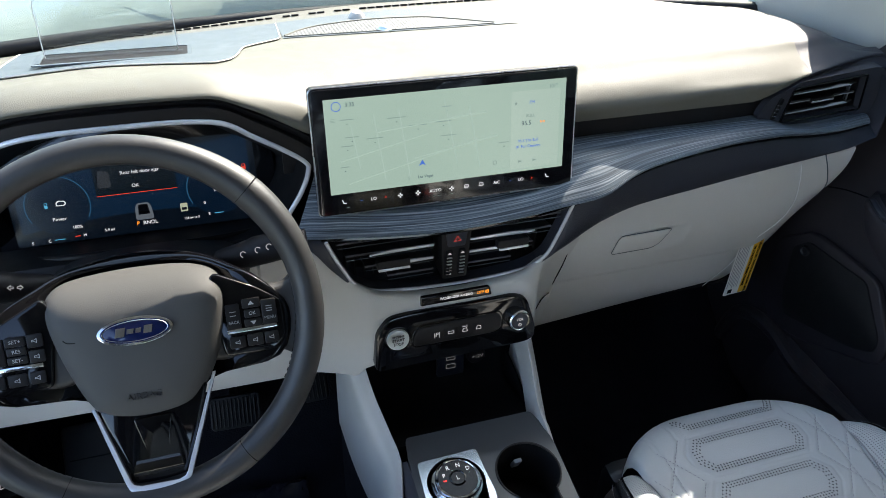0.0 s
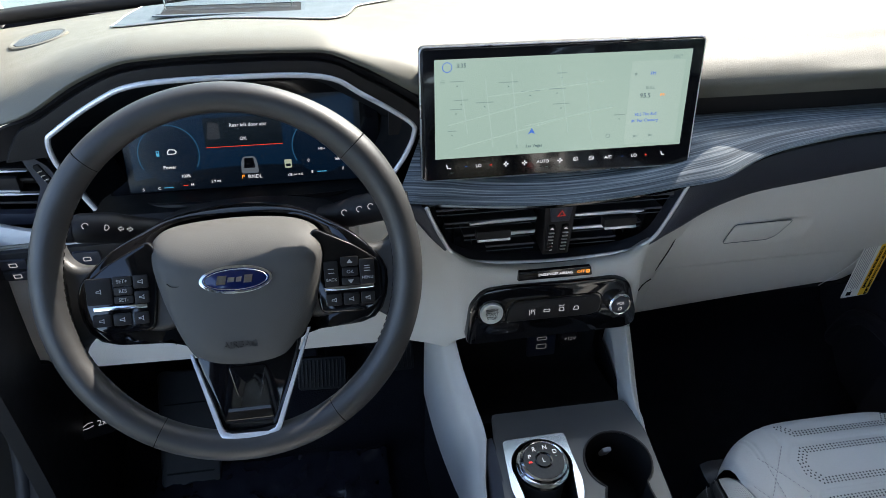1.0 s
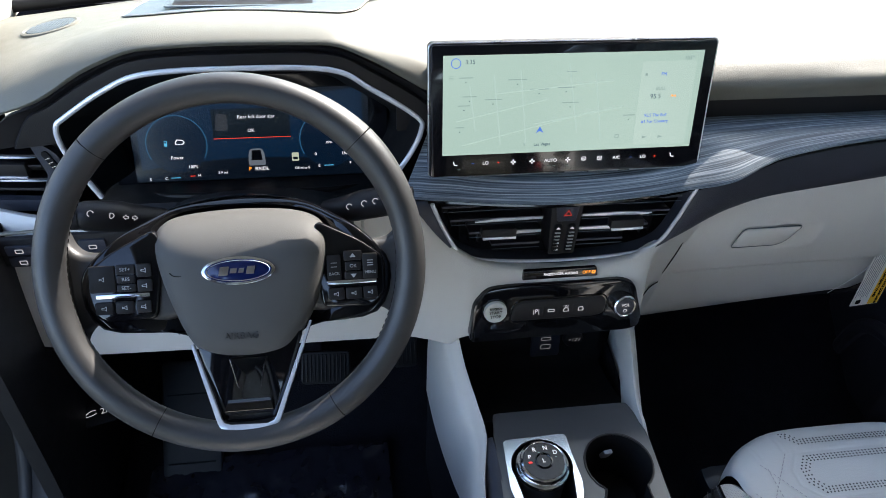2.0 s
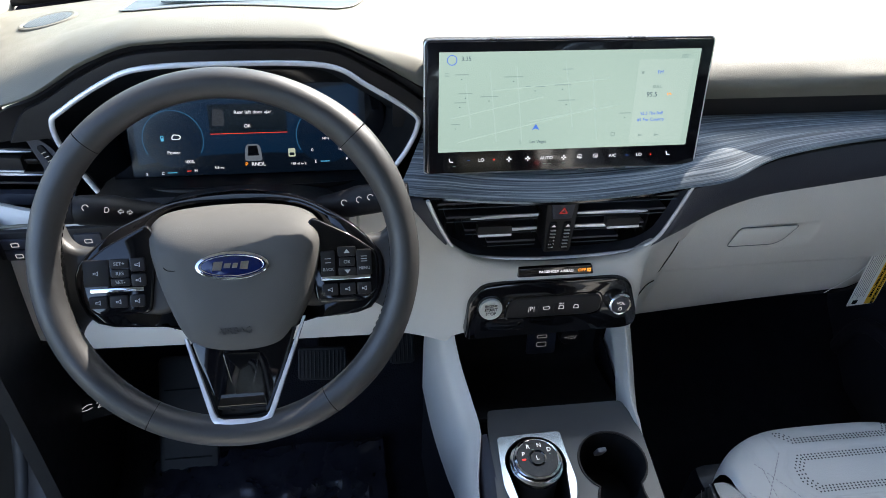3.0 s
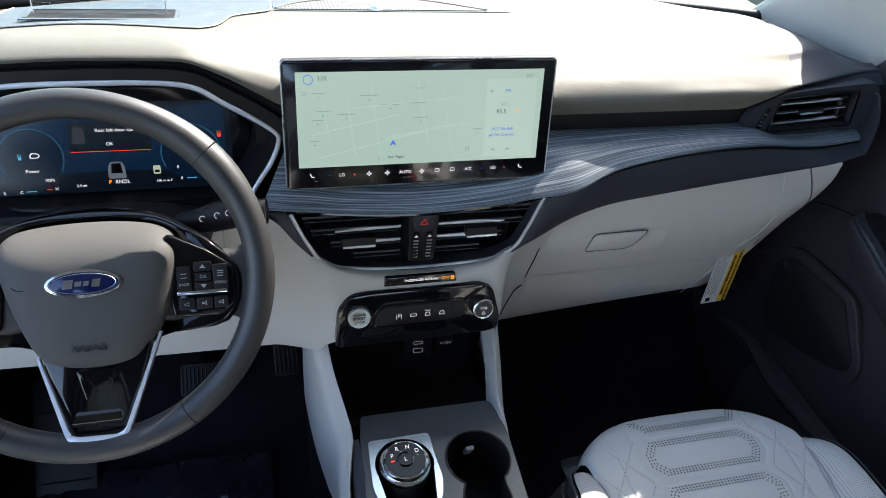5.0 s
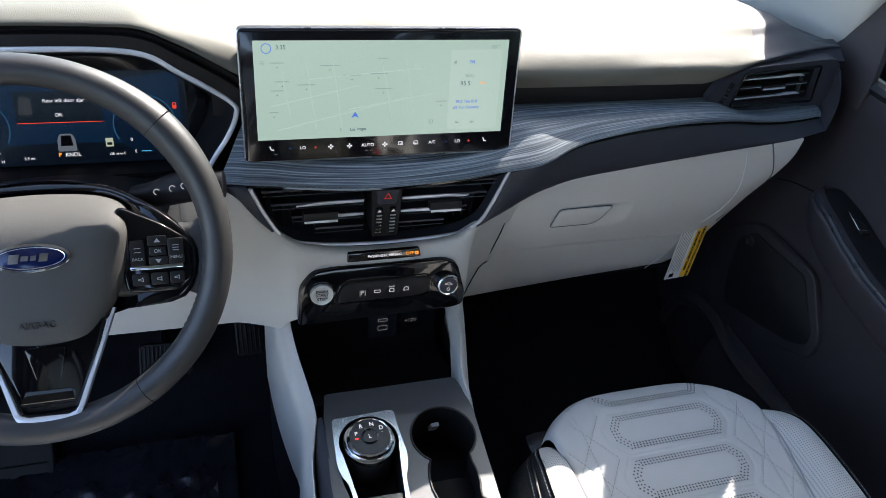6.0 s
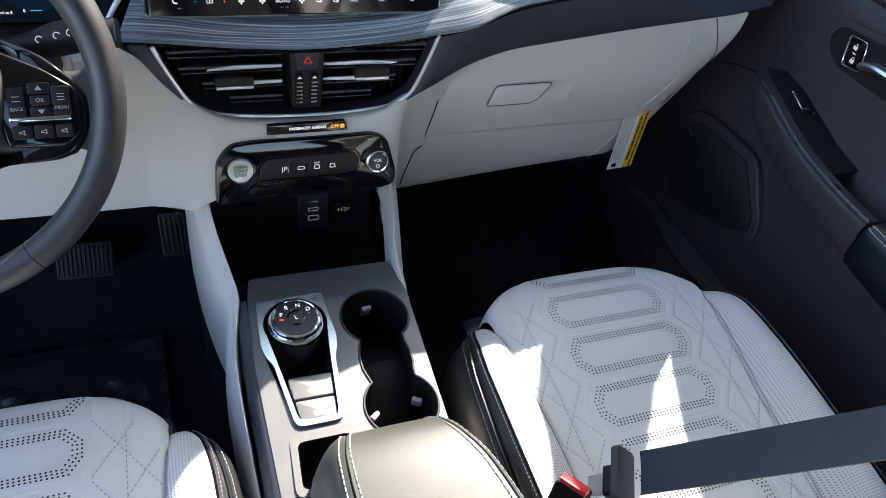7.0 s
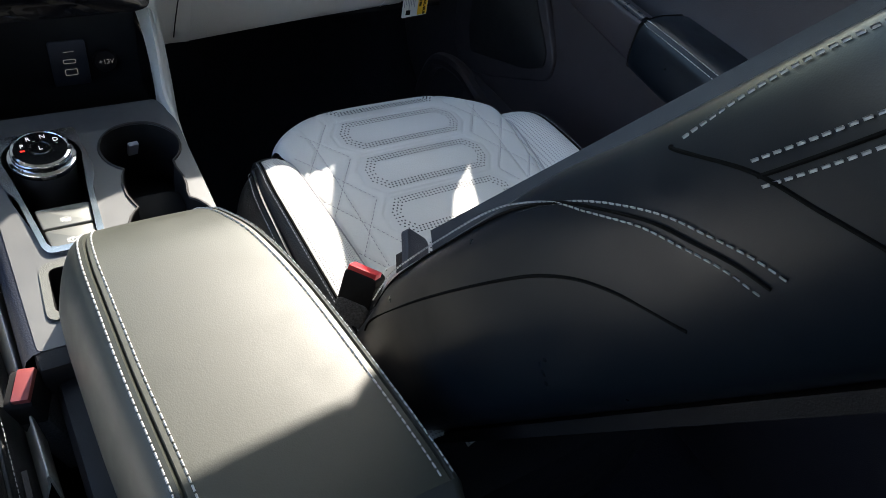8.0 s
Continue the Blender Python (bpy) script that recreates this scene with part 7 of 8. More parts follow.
hs = spaced(-0.05, 0.64, 60)
backrest = part("backrest", sheet([[BM @ Vector((x * (1 if u < 0.55 else 1 - 0.9 * (u - 0.55)), u, -0.10 + 0.004 * math.cos(x * 12) - 0.03 * max(0, (u - 0.58) / 0.06) ** 2 - groove(x, 0.70 - u) * 0.9)) for x in spaced(-0.126, 0.126, 60)] for u in spaced(-0.05, 0.64, 140)]), M_LEATHER, seat, "light grey quilted backrest panel", 60)
for s in (-1, 1):
    rows = [catmull(back_section(u, s), 3) for u in hs]
    part("back_bolster", sheet([r[:7] for r in rows]), M_LEATHER, backrest, "light grey inner bolster", 60)
    part("back_wing", sheet([r[6:] for r in rows]), M_BLACKL, backrest, "dark leather outer bolster", 60)
    def skin(u, z, lift=0.0006):
        """A place on the outer side of the bolster at height u and depth z."""
        sec = catmull(back_section(u, s), 48)
        inv = BM.inverted()
        best = min((q for q in sec[144:]), key=lambda q: abs((inv @ q).z - z))
        return best + (BM.to_3x3() @ Vector((s * lift, 0, lift * 0.5)))
    line = [(0.06, 0.028), (0.11, 0.040), (0.16, 0.043), (0.22, 0.043), (0.284, 0.041), (0.321, 0.036), (0.355, 0.028), (0.382, 0.017), (0.417, -0.001), (0.438, -0.018), (0.454, -0.033), (0.464, -0.046)]
    base = catmull([skin(u, z) for u, z in line], 10)
    up = BM.to_3x3() @ Vector((s * 0.3, 0.8, 0.3))
    part("seam", tube(base, 0.0010, 6), M_INK, backrest)
    for o in (-0.0085, 0.0085):
        part("stitching", stitches([p + (BM.to_3x3() @ Vector((s * (0.0012 if i < 90 else 0.0008), o * min(1, max(0, (i - 35) / 35)), -o * (1 - min(1, max(0, (i - 35) / 40))) * 0.6))) for i, p in enumerate(base)], 0.0032, 0.0018, 0.00075, (s * 0.0006, 0, 0.0006)), M_THREAD, backrest, "pale thread")
    line2 = [(0.03, 0.012), (0.057, 0.018), (0.166, 0.014), (0.285, 0.002), (0.339, -0.009), (0.377, -0.027), (0.412, -0.055)]
    part("seam", tube(catmull([skin(u, z, 0.0) for u, z in line2], 8), 0.0011, 6), M_INK, backrest)
    line3 = [(0.440, 0.026), (0.443, 0.023), (0.476, 0.001), (0.496, -0.022), (0.511, -0.041), (0.525, -0.06)]
    part("seam", tube(catmull([skin(u, z, 0.0) for u, z in line3], 8), 0.0011, 6), M_INK, backrest)
    line4 = [(0.447, 0.026), (0.483, 0.030), (0.52, 0.030), (0.56, 0.026), (0.60, 0.020)]
    part("stitching", stitches(catmull([skin(u, z, 0.0012) for u, z in line4], 8), 0.0032, 0.0018, 0.00075, (s * 0.0008, 0, 0.0006)), M_THREAD, backrest)
    line5 = [(0.478, -0.002), (0.503, -0.004), (0.526, -0.005), (0.56, -0.006), (0.60, -0.008)]
    part("seam", tube(catmull([skin(u, z, 0.0) for u, z in line5], 8), 0.0011, 6), M_INK, backrest)
    for o in (-0.0055, 0.0055):
        part("stitching", stitches([p + (BM.to_3x3() @ Vector((s * 0.0006, 0, o))) for p in catmull([skin(u, z, 0.0016) for u, z in line5], 8)], 0.0032, 0.0018, 0.00075, (s * 0.0012, 0, 0.0006)), M_THREAD, backrest)
part("back_shell", sheet([[BM @ Vector((x, u, -0.10)) for x in spaced(-0.18, 0.18, 6)] for u in spaced(-0.05, 0.64, 12)], 0.01), M_DARK, seat)
copy_thing(seat, Matrix.Translation((CX - 0.748, 0.45 - 0.066, 0.0)))


# ---------------------------------------------------------------- belt and buckles
M_SHEATH = material("speckled_sheath", (0.07, 0.068, 0.07), 0.85, grain=0.8, grain_size=700, spread=0.95, blotch=420)


def buckle(at, lean, label, red=M_RED):
    b = thing("belt_buckle", at, label, "buckle", "belt buckles")
    m = Matrix.Translation(at) @ lean
    part("casing", prism(rounded(0.036, 0.046, 0.006, 4, 0, -0.024), 0.023, m @ pose(0, 0, -0.0115), 0.003), M_MATT, b, "")
    part("stalk_cover", prism(rounded(0.037, 0.11, 0.007, 4, 0, -0.085), 0.026, m @ pose(0, 0, -0.013), 0.004), M_SHEATH, b, "speckled grey sheath")
    part("release", block(0.031, 0.012, 0.015, m @ pose(0, -0.003, 0.003), 0.002), red, b, "red release button")
    return b


buckle((0.190, 0.456, 0.460), basis((0, 0, 0), (0.55, -0.82, 0.1), (0.35, 0.30, 0.88)), "black belt buckle with red button beside the armrest")
# this button's red is darker than the other buckle's
buckle((-0.118, 0.478, 0.412), basis((0, 0, 0), (0.35, 0.9, 0.1), (-0.15, 0.25, 0.95)), "black belt buckle with red button by the driver's seat", material("darkened_red_plastic", (0.22, 0.05, 0.05), 0.4, spread=0.04))
belt = thing("seat_belt", (0.23, 0.46, 0.48), "blue-grey webbing seat belt drawn across the passenger seat", "seat belt")
b0, b1 = Vector((0.240, 0.452, 0.459)), Vector((0.70, 0.10, 1.165))
way = (b1 - b0).normalized()
flat_dir = Vector((0.25, 0.85, -0.05))
flat_dir = (flat_dir - way * flat_dir.dot(way)).normalized()
rows = []
for t in spaced(0.03, 1, 40):
    c = b0.lerp(b1, t)
    rows.append([c + flat_dir * (0.0235 * k) + flat_dir.cross(way) * (0.0015 * (1 - k * k)) for k in spaced(-1, 1, 7)])
part("webbing", sheet(rows, 0.0014), M_BELT, belt)
tm = basis(b0 + way * 0.004, flat_dir, way.cross(flat_dir))
if (tm.to_3x3() @ Vector((0, 0, 1))).dot(way) < 0:
    tm = tm @ pose(0, 0, 0, 0, 180)
ton = part("tongue", prism(rounded(0.060, 0.034, 0.007), 0.008, tm @ pose(0, 0, -0.002), 0.002), M_BAND, belt, "black moulded belt tongue")
part("tongue_grip", prism(rounded(0.034, 0.020, 0.005), 0.018, tm @ pose(-0.004, -0.002, -0.018), 0.003), M_DARK, ton)
part("tongue_blade", prism(rounded(0.024, 0.003, 0.0008), 0.030, tm @ pose(-0.004, -0.003, -0.044)), M_SATIN, ton, "bright metal blade")
part("belt_guide", block(0.05, 0.03, 0.06, pose(0.71, 0.09, 1.14, 0, 20, 0), 0.01), M_DARK, belt)

# ---------------------------------------------------------------- passenger door
door = thing("passenger_door", (0.78, 0.6, 0.1), "closed black passenger door trim with armrest and speaker grille", "car door")
d_x = curve_of([(0.03, 0.735), (0.20, 0.742), (0.42, 0.752), (0.54, 0.768), (0.58, 0.782), (0.66, 0.790), (0.745, 0.792), (0.765, 0.800)])
rows = []
for y in spaced(-0.12, 1.36, 60):
    top = 0.775 - 0.045 * max(0, (y - 0.6)) ** 1.5
    rows.append([(d_x(0.03 + (0.765 - 0.03) * v) - 0.012 * max(0, (y - 1.02)) * 4 * (1 - v), y, 0.03 + (top - 0.03) * v) for v in spaced(0, 1, 36)])
trim = part("door_panel", sheet(rows, 0.004), M_DOOR, door, "black grained door panel", 60)
part("sill_cap", tube([(0.80, y, 0.775 - 0.045 * max(0, (y - 0.6)) ** 1.5) for y in spaced(-0.12, 1.34, 40)], 0.012, 8), M_RUBBER, door)
part("door_skin", sheet([[(0.86, y, z) for z in (0.0, 0.4, 0.70)] + [(0.84, y, 0.74)] for y in spaced(-0.15, 1.4, 10)], 0.01), M_PAINT, door)
DM = basis((0.7475, 0, 0), (0, -1, 0), (0, 0, 1))      # local x to the rear, y up, z into the cabin
if (DM.to_3x3() @ Vector((0, 0, 1))).x > 0:
    DM = basis((0.7475, 0, 0), (0, 1, 0), (0, 0, 1))
    FY = 1
else:
    FY = -1


def dpoly(pts):
    return [(FY * y, z) for y, z in pts]


sur = part("speaker_surround", prism(soft_poly(dpoly([(1.125, 0.40), (1.055, 0.468), (1.02, 0.474), (0.895, 0.482), (0.822, 0.392), (0.820, 0.352), (0.87, 0.322), (0.98, 0.26), (1.06, 0.235), (1.105, 0.28)]), 0.02), 0.010, DM @ pose(0, 0, -0.004), 0.004, 3), M_DOOR, door, "raised rim round the speaker")
M_SPK = dotted_material("black_speaker_mesh", (0.010, 0.010, 0.011), (0.002, 0.002, 0.002), 0.003, 0.3)
part("speaker_grille", prism(soft_poly(dpoly([(1.074, 0.420), (1.047, 0.452), (0.910, 0.467), (0.842, 0.395), (0.838, 0.369), (0.876, 0.342), (1.036, 0.281), (1.059, 0.328)]), 0.010), 0.006, DM @ pose(0, 0, 0.004), 0.002), M_SPK, door, "black mesh speaker grille")
part("screw_cap", lathe([(0.0, 0.002), (0.006, 0.002), (0.0085, 0.004), (0.010, 0.002), (0.0105, 0)], DM @ pose(FY * 1.045, 0.432, 0.010), 24), M_RUBBER, door)
pocket = [(0.748 - 0.012, 1.16, 0.10), (0.735, 1.13, 0.20), (0.733, 1.04, 0.235), (0.730, 0.92, 0.22), (0.728, 0.7, 0.25), (0.728, 0.45, 0.26)]
part("pocket_rim", tube(catmull(pocket, 6), 0.016, 10), M_DOOR, door)
part("pocket", sheet([[(0.742, y, 0.25), (0.715, y, 0.20), (0.71, y, 0.06)] for y in spaced(0.3, 1.0, 8)], 0.004), M_DOOR, door)
# armrest: a pod with the switches, a grab bar over a hollow, and a stitched elbow pad
ridge_x = curve_of([(0.30, 0.692), (0.50, 0.694), (0.65, 0.700), (0.74, 0.705), (0.85, 0.708), (0.93, 0.716), (0.965, 0.728), (0.985, 0.748)])
ridge_z = curve_of([(0.30, 0.566), (0.55, 0.566), (0.65, 0.564), (0.72, 0.562), (0.79, 0.566), (0.86, 0.580), (0.92, 0.594), (0.965, 0.598), (0.985, 0.590)])
face_z = curve_of([(0.30, 0.490), (0.60, 0.497), (0.70, 0.500), (0.79, 0.506), (0.88, 0.524), (0.95, 0.548), (0.985, 0.572)])


def arm_rows(y0, y1, n, grow=0.0):
    out = []
    for y in spaced(y0, y1, n):
        x, z, f = ridge_x(y) - grow, ridge_z(y) + grow, face_z(y) - grow
        out.append(catmull([(x + 0.022, y, z + 0.0035), (x + 0.012, y, z + 0.004), (x + 0.003, y, z), (x - 0.002, y, z - 0.010), (x + 0.002, y, f + 0.012), (x + 0.014, y, f), (0.775, y, f - 0.016)], 4))
    return out


part("panel_line", tube(catmull([(0.7495, 1.067, 0.559), (0.7495, 1.03, 0.576), (0.7500, 0.987, 0.589)], 5), 0.0012, 6), M_INK, door)
armd = part("door_armrest", sheet(arm_rows(0.655, 0.985, 44)), M_DOOR, door, "moulded black door armrest", 60)
tip = arm_rows(0.985, 0.986, 2)[0]
part("armrest_tip", sheet([tip, [Vector((p.x + (0.79 - p.x) * 0.5, p.y + 0.012, p.z + (0.585 - p.z) * 0.3)) for p in tip], [Vector((0.795, p.y + 0.016, p.z + (0.585 - p.z) * 0.6)) for p in tip]]), M_DOOR, armd, "", 60)
part("grab_edge", tube([(ridge_x(y) + 0.007, y, ridge_z(y) + 0.0015) for y in spaced(0.655, 0.965, 50)], 0.0062, 10, flat=0.7), M_SLICK, armd, "smooth dark blue-black grab edge")
plate = [[(ridge_x(y) + 0.012, y, ridge_z(y) + 0.003), (ridge_x(y) + 0.035, y, ridge_z(y) + 0.004), (0.792, y, ridge_z(y) + 0.006)] for y in spaced(0.755, 0.984, 24)]
part("switch_plate", sheet(plate, 0.012), M_MATT, armd, "black switch plate")
part("pull_well", sheet([[(ridge_x(y) + 0.020, y, ridge_z(y) + 0.002), (ridge_x(y) + 0.024, y, 0.525), (0.79, y, 0.525)] for y in spaced(0.645, 0.757, 8)], 0.002), M_MATT, armd, "deep black hand hollow")
SWM = basis((0.760, 0.888, ridge_z(0.888) + 0.0055), (1, 0.0, 0.05), (0, 1, 0.15))
part("window_switch", prism(soft_poly([(-0.010, -0.018), (0.010, -0.018), (0.004, 0.022), (-0.004, 0.022)], 0.003), 0.004, SWM, 0.0012), M_MATT, armd)
part("switch_mark", tube([SWM @ Vector(p) for p in ((-0.011, -0.012, 0.005), (-0.003, 0.026, 0.005), (0.008, -0.004, 0.005))], 0.0007, 5), M_CHROME, armd)
part("switch_mark", block(0.012, 0.0022, 0.0016, SWM @ pose(-0.004, -0.013, 0.005, 0, 0, -10), 0.0005), M_CHROME, armd)
part("switch_mark", block(0.004, 0.004, 0.0010, SWM @ pose(0.005, -0.024, 0.004), 0.0005), M_CHROME, armd)
pad_rows = []
for y in spaced(0.30, 0.650, 30):
    x, z, f = ridge_x(y) - 0.004, ridge_z(y) + 0.004, face_z(y) - 0.004
    e = 0.003 * max(0, (y - 0.640) / 0.010)
    pad_rows.append(catmull([(0.790, y, z + 0.002 - e), (x + 0.040, y, z + 0.006 - e), (x + 0.016, y, z + 0.004 - e), (x + 0.002 + e, y, z - 0.004), (x - 0.004 + e, y, z - 0.022), (x + 0.002 + e, y, f + 0.010), (x + 0.020, y, f - 0.002), (0.775, y, f - 0.012)], 4))
part("elbow_pad", sheet(pad_rows), M_BLACKL, armd, "dark stitched leather elbow pad", 60)
part("pad_seam", tube(pad_rows[-1], 0.0014, 6), M_INK, armd)
for i in (10, 12):
    part("stitching", stitches([r[i] for r in pad_rows], 0.0045, 0.002, 0.0006, (-0.0005, 0, 0.0006)), M_THREAD, armd)
# handle bezel, lock buttons, chrome lever
HM = basis((0.789, 0, 0), (0, FY, 0), (0, 0, 1))
bz = part("handle_bezel", holed(soft_poly(dpoly([(0.935, 0.690), (0.918, 0.722), (0.83, 0.735), (0.72, 0.735), (0.71, 0.66), (0.80, 0.655), (0.885, 0.650), (0.915, 0.662)]), 0.012), [soft_poly(dpoly([(0.925, 0.692), (0.912, 0.714), (0.83, 0.725), (0.73, 0.725), (0.722, 0.670), (0.80, 0.665), (0.882, 0.660), (0.908, 0.670)]), 0.010)], 0.006, HM), M_DOOR, door, "recessed door handle surround")
part("handle_well", prism(soft_poly(dpoly([(0.925, 0.692), (0.912, 0.714), (0.83, 0.725), (0.73, 0.725), (0.722, 0.670), (0.80, 0.665), (0.882, 0.660), (0.908, 0.670)]), 0.010), 0.001, HM), M_DARK, bz)
lk = part("lock_rocker", prism(soft_poly(dpoly([(0.890, 0.708), (0.862, 0.712), (0.850, 0.676), (0.880, 0.670)]), 0.006), 0.006, HM, 0.002), M_GLOSS, bz)
part("lock_rim", tube([HM @ Vector((x, z, 0.0055)) for x, z in soft_poly(dpoly([(0.892, 0.710), (0.860, 0.714), (0.848, 0.674), (0.882, 0.668)]), 0.006)], 0.001, 6, True), M_CHROME, lk)
for y, z in ((0.874, 0.700), (0.868, 0.682)):
    part("legend", prism(rounded(0.0072, 0.005, 0.0008), 0.0004, HM @ pose(FY * y, z - 0.0015, 0.0063)), M_ICOND, lk)
    part("legend", tube([HM @ Vector((FY * y + 0.0022 * math.cos(a), z + 0.001 + 0.0036 * math.sin(a), 0.0066)) for a in spaced(0, math.pi if z < 0.69 else 2.3, 8)], 0.0005, 4), M_ICOND, lk)
part("legend", block(0.006, 0.0012, 0.0004, HM @ pose(FY * 0.871, 0.691, 0.0064), 0), M_ICOND, lk)
part("lever", tube(catmull([(0.787, 0.850, 0.683), (0.780, 0.825, 0.695), (0.776, 0.79, 0.700), (0.780, 0.74, 0.700)], 5), 0.011, 10, flat=0.6), M_SATIN, bz, "satin silver door lever")

# ---------------------------------------------------------------- hanging tag
tag = thing("warning_tag", (0.59, 1.02, 0.50), "white and amber printed warning tag hanging from the glovebox", "tag")
TM = basis((0.580, 1.022, 0.443), (1, 0.03, 0.06), (0.025, -0.02, 1))
card = part("card", prism(rounded(0.050, 0.130, 0.002), 0.0006, TM), M_PAPER, tag, "white printed card")
part("amber_field", prism(rounded(0.0185, 0.127, 0.001, 3, 0.0150, 0), 0.0003, TM @ pose(0, 0, 0.0006)), M_YELLOW, card)
random.seed(9)
for i in range(7):
    x = -0.022 + i * 0.0034
    part("print_line", block(0.0011, 0.098 + 0.014 * random.random(), 0.0002, TM @ pose(x, 0.004 + 0.006 * random.random(), 0.0008), 0), M_THREADG, card)
for i, txt in enumerate(("CE VÉHICULE EST DOTÉ DE SACS GONFLABLES", "DE CONCEPTION PERFECTIONNÉE")):
    lettering("warning_text", txt, 0.0060, TM @ pose(0.0185 - 0.0085 * i, 0.0, 0.0012, 0, 0, -90), M_INK, card, bold=0.0001)
part("print_block", block(0.009, 0.009, 0.0002, TM @ pose(-0.013, -0.056, 0.0008), 0), M_INK, card)
part("string", tube(catmull([(0.571, 0.982, 0.682), (0.582, 0.982, 0.650), (0.590, 0.984, 0.605), (0.584, 0.994, 0.56), (0.566, 1.016, 0.506)], 8), 0.0007, 5), M_WHITE, tag)
part("string", tube(catmull([(0.560, 1.018, 0.495), (0.550, 1.026, 0.45), (0.528, 1.046, 0.388)], 6), 0.0006, 5), M_WHITE, tag)

# ---------------------------------------------------------------- footwells
def pedal(name, m, w, h, ribs, label):
    p = thing(name, m.translation, label, "pedal", "pedals")
    pad = part("pad", prism(rounded(w, h, 0.008), 0.012, m, 0.003), M_RUBBER, p)
    for i in range(ribs):
        part("rib", block(0.003, h * 0.84, 0.003, m @ pose(-w / 2 + (i + 0.5) * w / ribs, 0, 0.0125), 0.001), M_DARK, pad)
    part("arm", tube([m @ Vector((0, h * 0.3, -0.002)), m @ Vector((0, h * 0.3 + 0.03, -0.05)), m @ Vector((0, h + 0.2, -0.14))], 0.008, 8), M_MATT, p)


pedal("brake_pedal", basis((-0.320, 1.155, 0.174), (1, 0.02, -0.08), (0, 0.6, 0.8)), 0.088, 0.060, 13, "wide ribbed black rubber brake pedal above the carpet")
pedal("accelerator_pedal", basis((-0.174, 1.17, 0.200), (1, 0.0, 0.02), (0.05, 0.45, 0.9)), 0.046, 0.080, 6, "narrow ribbed black accelerator pedal above the carpet")
rest = thing("foot_rest", (-0.56, 1.1, 0.05), "black ribbed rubber foot rest on the floor", "foot rest")
RM = basis((-0.560, 1.10, 0.10), (1, 0, 0), (0, 0.75, 0.66))
pd = part("pad", prism(rounded(0.10, 0.24, 0.012), 0.02, RM, 0.004), M_RUBBER, rest)
for i in range(3):
    part("groove", block(0.08, 0.003, 0.004, RM @ pose(0, -0.06 + i * 0.06, 0.0205), 0.001), M_MATT, pd)
mat_ = thing("floor_mat", (-0.40, 0.80, 0.03), "black floor mat under a loose clear plastic film", "floor mat")
part("mat", prism(rounded(0.44, 0.50, 0.03, 5, -0.41, 0.80), 0.008, pose(0, 0, 0.030), 0.002), M_CARPET, mat_)
rows = []
for x in spaced(-0.63, -0.215, 64):
    rows.append([(x, y, 0.040 + 0.16 * max(0, y - 0.88) + 0.005 * noise.noise(Vector((x * 20, y * 26, 3))) + 0.007 * max(0, noise.noise(Vector((x * 40, y * 34, 1)))) + 0.004 * max(0, noise.noise(Vector((x * 90, y * 80, 5))))) for y in spaced(0.60, 1.055, 60)])
part("plastic_film", sheet(rows), M_FILM, mat_, "crinkled clear plastic film", 25)
hood_rel = thing("bonnet_release", (-0.67, 0.95, 0.36), "black bonnet release lever marked with white symbols", "lever")
QM = basis((-0.657, 1.0, 0.289), (0.95, 0.30, -0.05), (0.0, 0.72, 0.69))
part("lever_body", prism(rounded(0.060, 0.040, 0.012), 0.03, QM @ pose(0, 0, -0.03), 0.006), M_DARK, hood_rel)
part("bracket", tube([QM @ Vector((-0.02, 0.01, -0.025)), QM @ Vector((-0.06, 0.03, -0.05))], 0.014, 10), M_DARK, hood_rel)
lettering("legend", "2x", 0.012, QM @ pose(0.010, 0.0, 0.0003), M_ICOND, hood_rel)
part("legend", tube(catmull([QM @ Vector(p) for p in ((-0.018, -0.003, 0.0004), (-0.010, -0.003, 0.0004), (-0.002, -0.001, 0.0004))], 3), 0.0006, 5), M_ICOND, hood_rel)
part("legend", tube(catmull([QM @ Vector(p) for p in ((-0.017, 0.0, 0.0004), (-0.009, 0.004, 0.0004), (-0.002, 0.004, 0.0004))], 3), 0.0006, 5), M_ICOND, hood_rel)

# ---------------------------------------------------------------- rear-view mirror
# out of view; mirror and sensor cover are added to block sun
mir = thing("rear_view_mirror", (0, 0.78, 1.25), "unseen black rear-view mirror added at the windscreen to block sun", "mirror")
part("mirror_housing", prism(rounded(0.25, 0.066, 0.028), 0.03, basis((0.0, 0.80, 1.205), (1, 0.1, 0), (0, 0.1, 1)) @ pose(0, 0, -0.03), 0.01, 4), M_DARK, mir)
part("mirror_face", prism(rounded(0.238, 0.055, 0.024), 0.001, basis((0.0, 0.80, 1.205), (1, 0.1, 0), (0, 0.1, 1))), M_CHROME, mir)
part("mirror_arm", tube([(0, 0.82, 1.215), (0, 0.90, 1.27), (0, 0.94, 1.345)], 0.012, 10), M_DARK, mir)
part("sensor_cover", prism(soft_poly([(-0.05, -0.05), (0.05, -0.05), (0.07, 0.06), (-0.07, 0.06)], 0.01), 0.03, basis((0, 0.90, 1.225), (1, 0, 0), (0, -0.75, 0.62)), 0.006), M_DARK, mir)

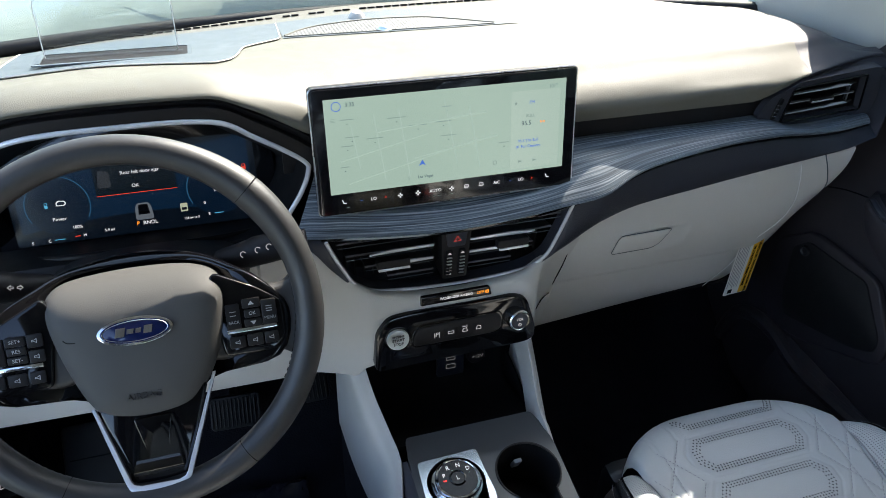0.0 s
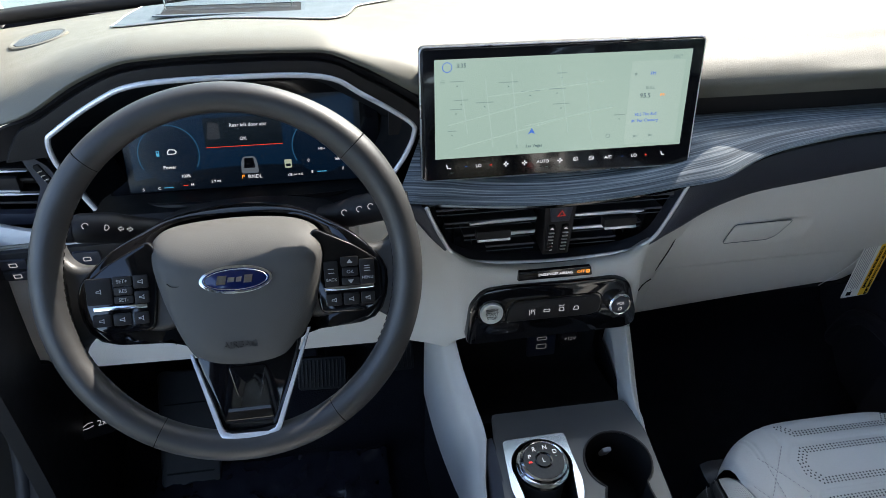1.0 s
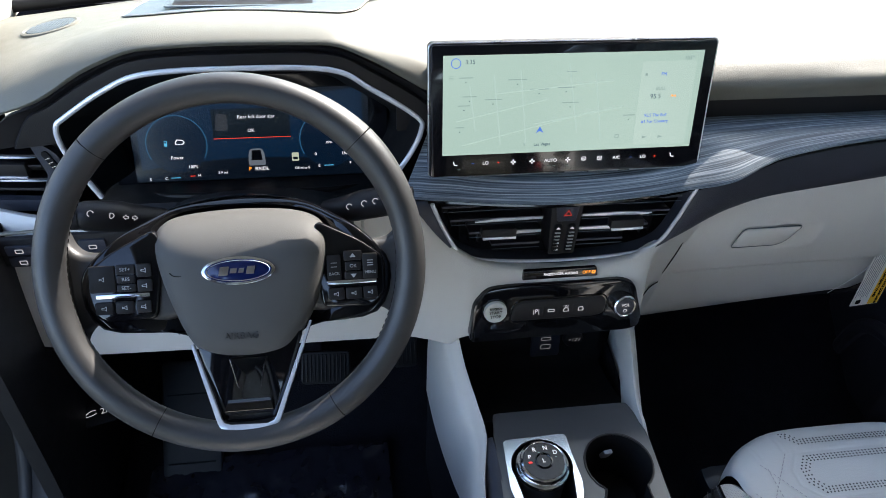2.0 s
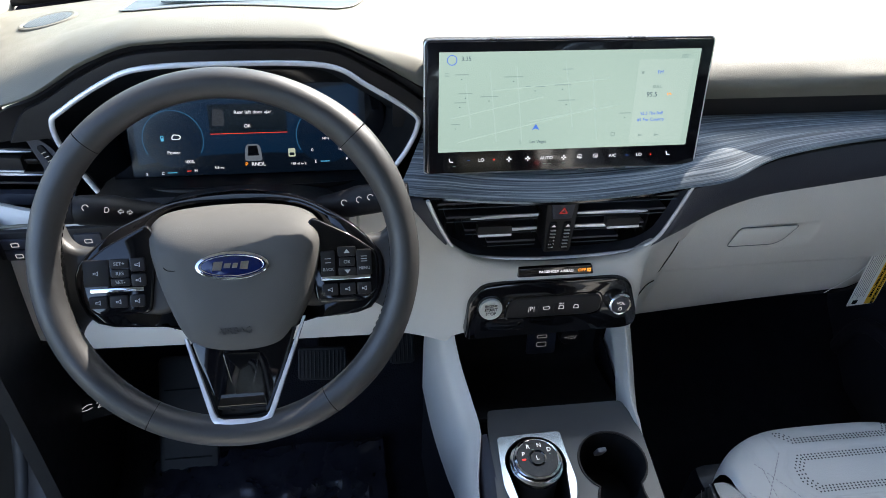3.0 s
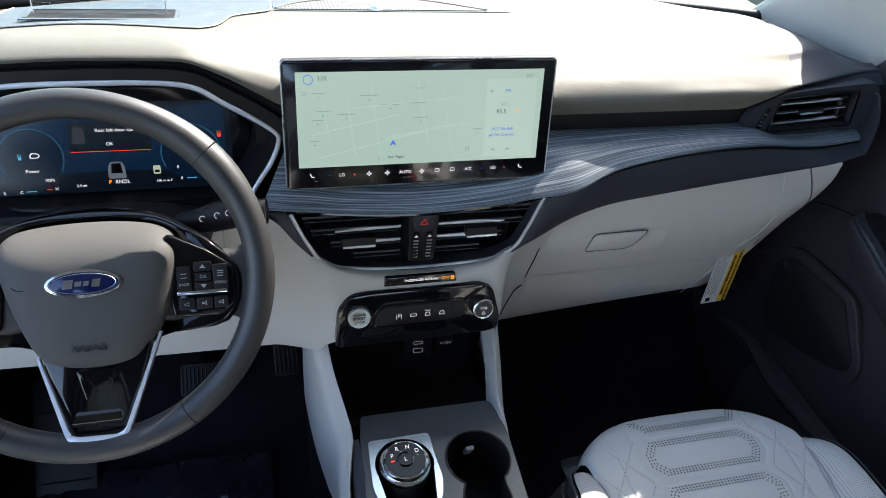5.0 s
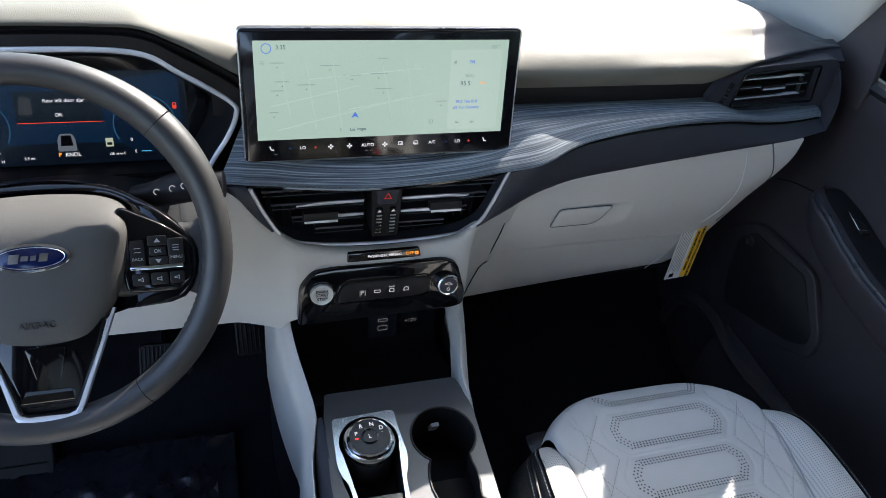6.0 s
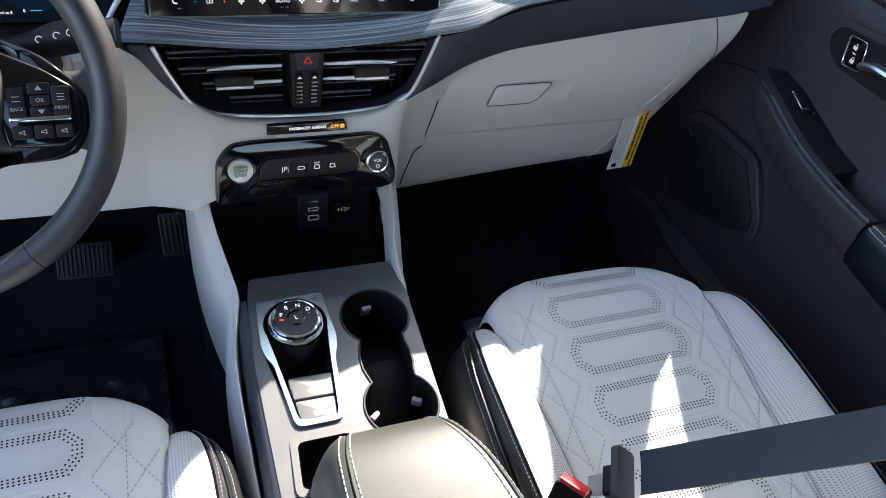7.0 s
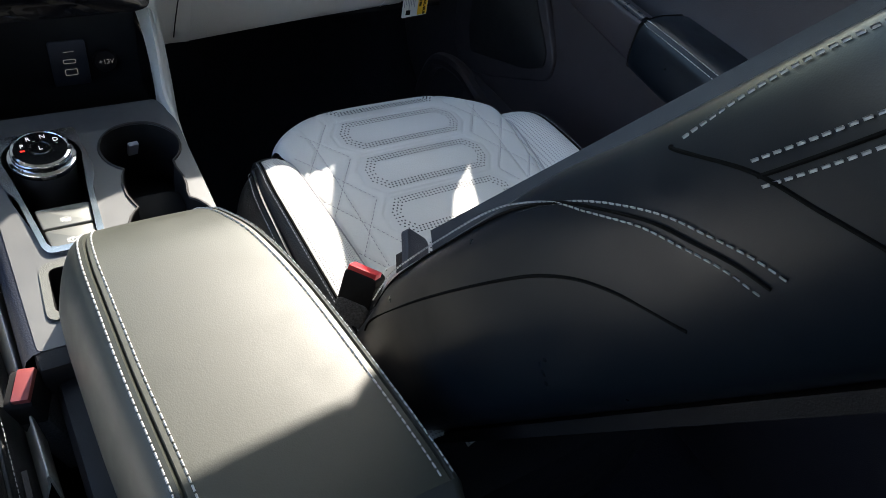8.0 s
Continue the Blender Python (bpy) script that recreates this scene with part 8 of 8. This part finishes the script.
# passenger door's window corner; unseen upper frame and outside mirror shaped to block sun
part("window_corner", prism(soft_poly(dpoly([(1.38, 0.70), (1.02, 0.72), (1.018, 0.76), (1.026, 0.81), (1.040, 0.865), (1.06, 0.94), (1.076, 1.011), (1.09, 1.06), (1.20, 1.02), (1.38, 0.82)]), 0.008), 0.01, basis((0.797, 0, 0), (0, FY, 0), (0.0, 0, 1)), 0.004), M_DOOR, door, "black corner panel of the window frame")
part("window_frame", prism(soft_poly(dpoly([(1.10, 1.035), (1.0, 1.095), (0.9, 1.13), (0.75, 1.16), (0.2, 1.22), (-0.15, 1.23), (-0.15, 1.33), (0.2, 1.33), (0.75, 1.285), (0.95, 1.22), (1.13, 1.07)]), 0.01), 0.02, basis((0.80, 0, 0), (0, FY, 0), (0, 0, 1))), M_DARK, door, "black upper frame of the door window, unseen, set to shade the belt")
part("door_mirror", prism(soft_poly(dpoly([(1.13, 0.80), (1.12, 0.945), (1.06, 0.978), (1.0, 1.0), (0.965, 0.98), (0.95, 0.82)]), 0.015), 0.22, basis((1.08, 0, 0), (0, FY, 0), (0, 0, 1)), 0.02, 3), M_PAINT, door, "dark outside mirror, unseen, outline cut to shade the seat")
part("mirror_foot", block(0.10, 0.08, 0.05, pose(0.87, 1.05, 0.79), 0.015), M_DARK, door)

# unseen van-shaped block, added and sloped to shade the passenger's window
van = thing("parked_van", (2.2, 0.0, -0.45), "unseen van-shaped block added to shade the passenger's window", "van")
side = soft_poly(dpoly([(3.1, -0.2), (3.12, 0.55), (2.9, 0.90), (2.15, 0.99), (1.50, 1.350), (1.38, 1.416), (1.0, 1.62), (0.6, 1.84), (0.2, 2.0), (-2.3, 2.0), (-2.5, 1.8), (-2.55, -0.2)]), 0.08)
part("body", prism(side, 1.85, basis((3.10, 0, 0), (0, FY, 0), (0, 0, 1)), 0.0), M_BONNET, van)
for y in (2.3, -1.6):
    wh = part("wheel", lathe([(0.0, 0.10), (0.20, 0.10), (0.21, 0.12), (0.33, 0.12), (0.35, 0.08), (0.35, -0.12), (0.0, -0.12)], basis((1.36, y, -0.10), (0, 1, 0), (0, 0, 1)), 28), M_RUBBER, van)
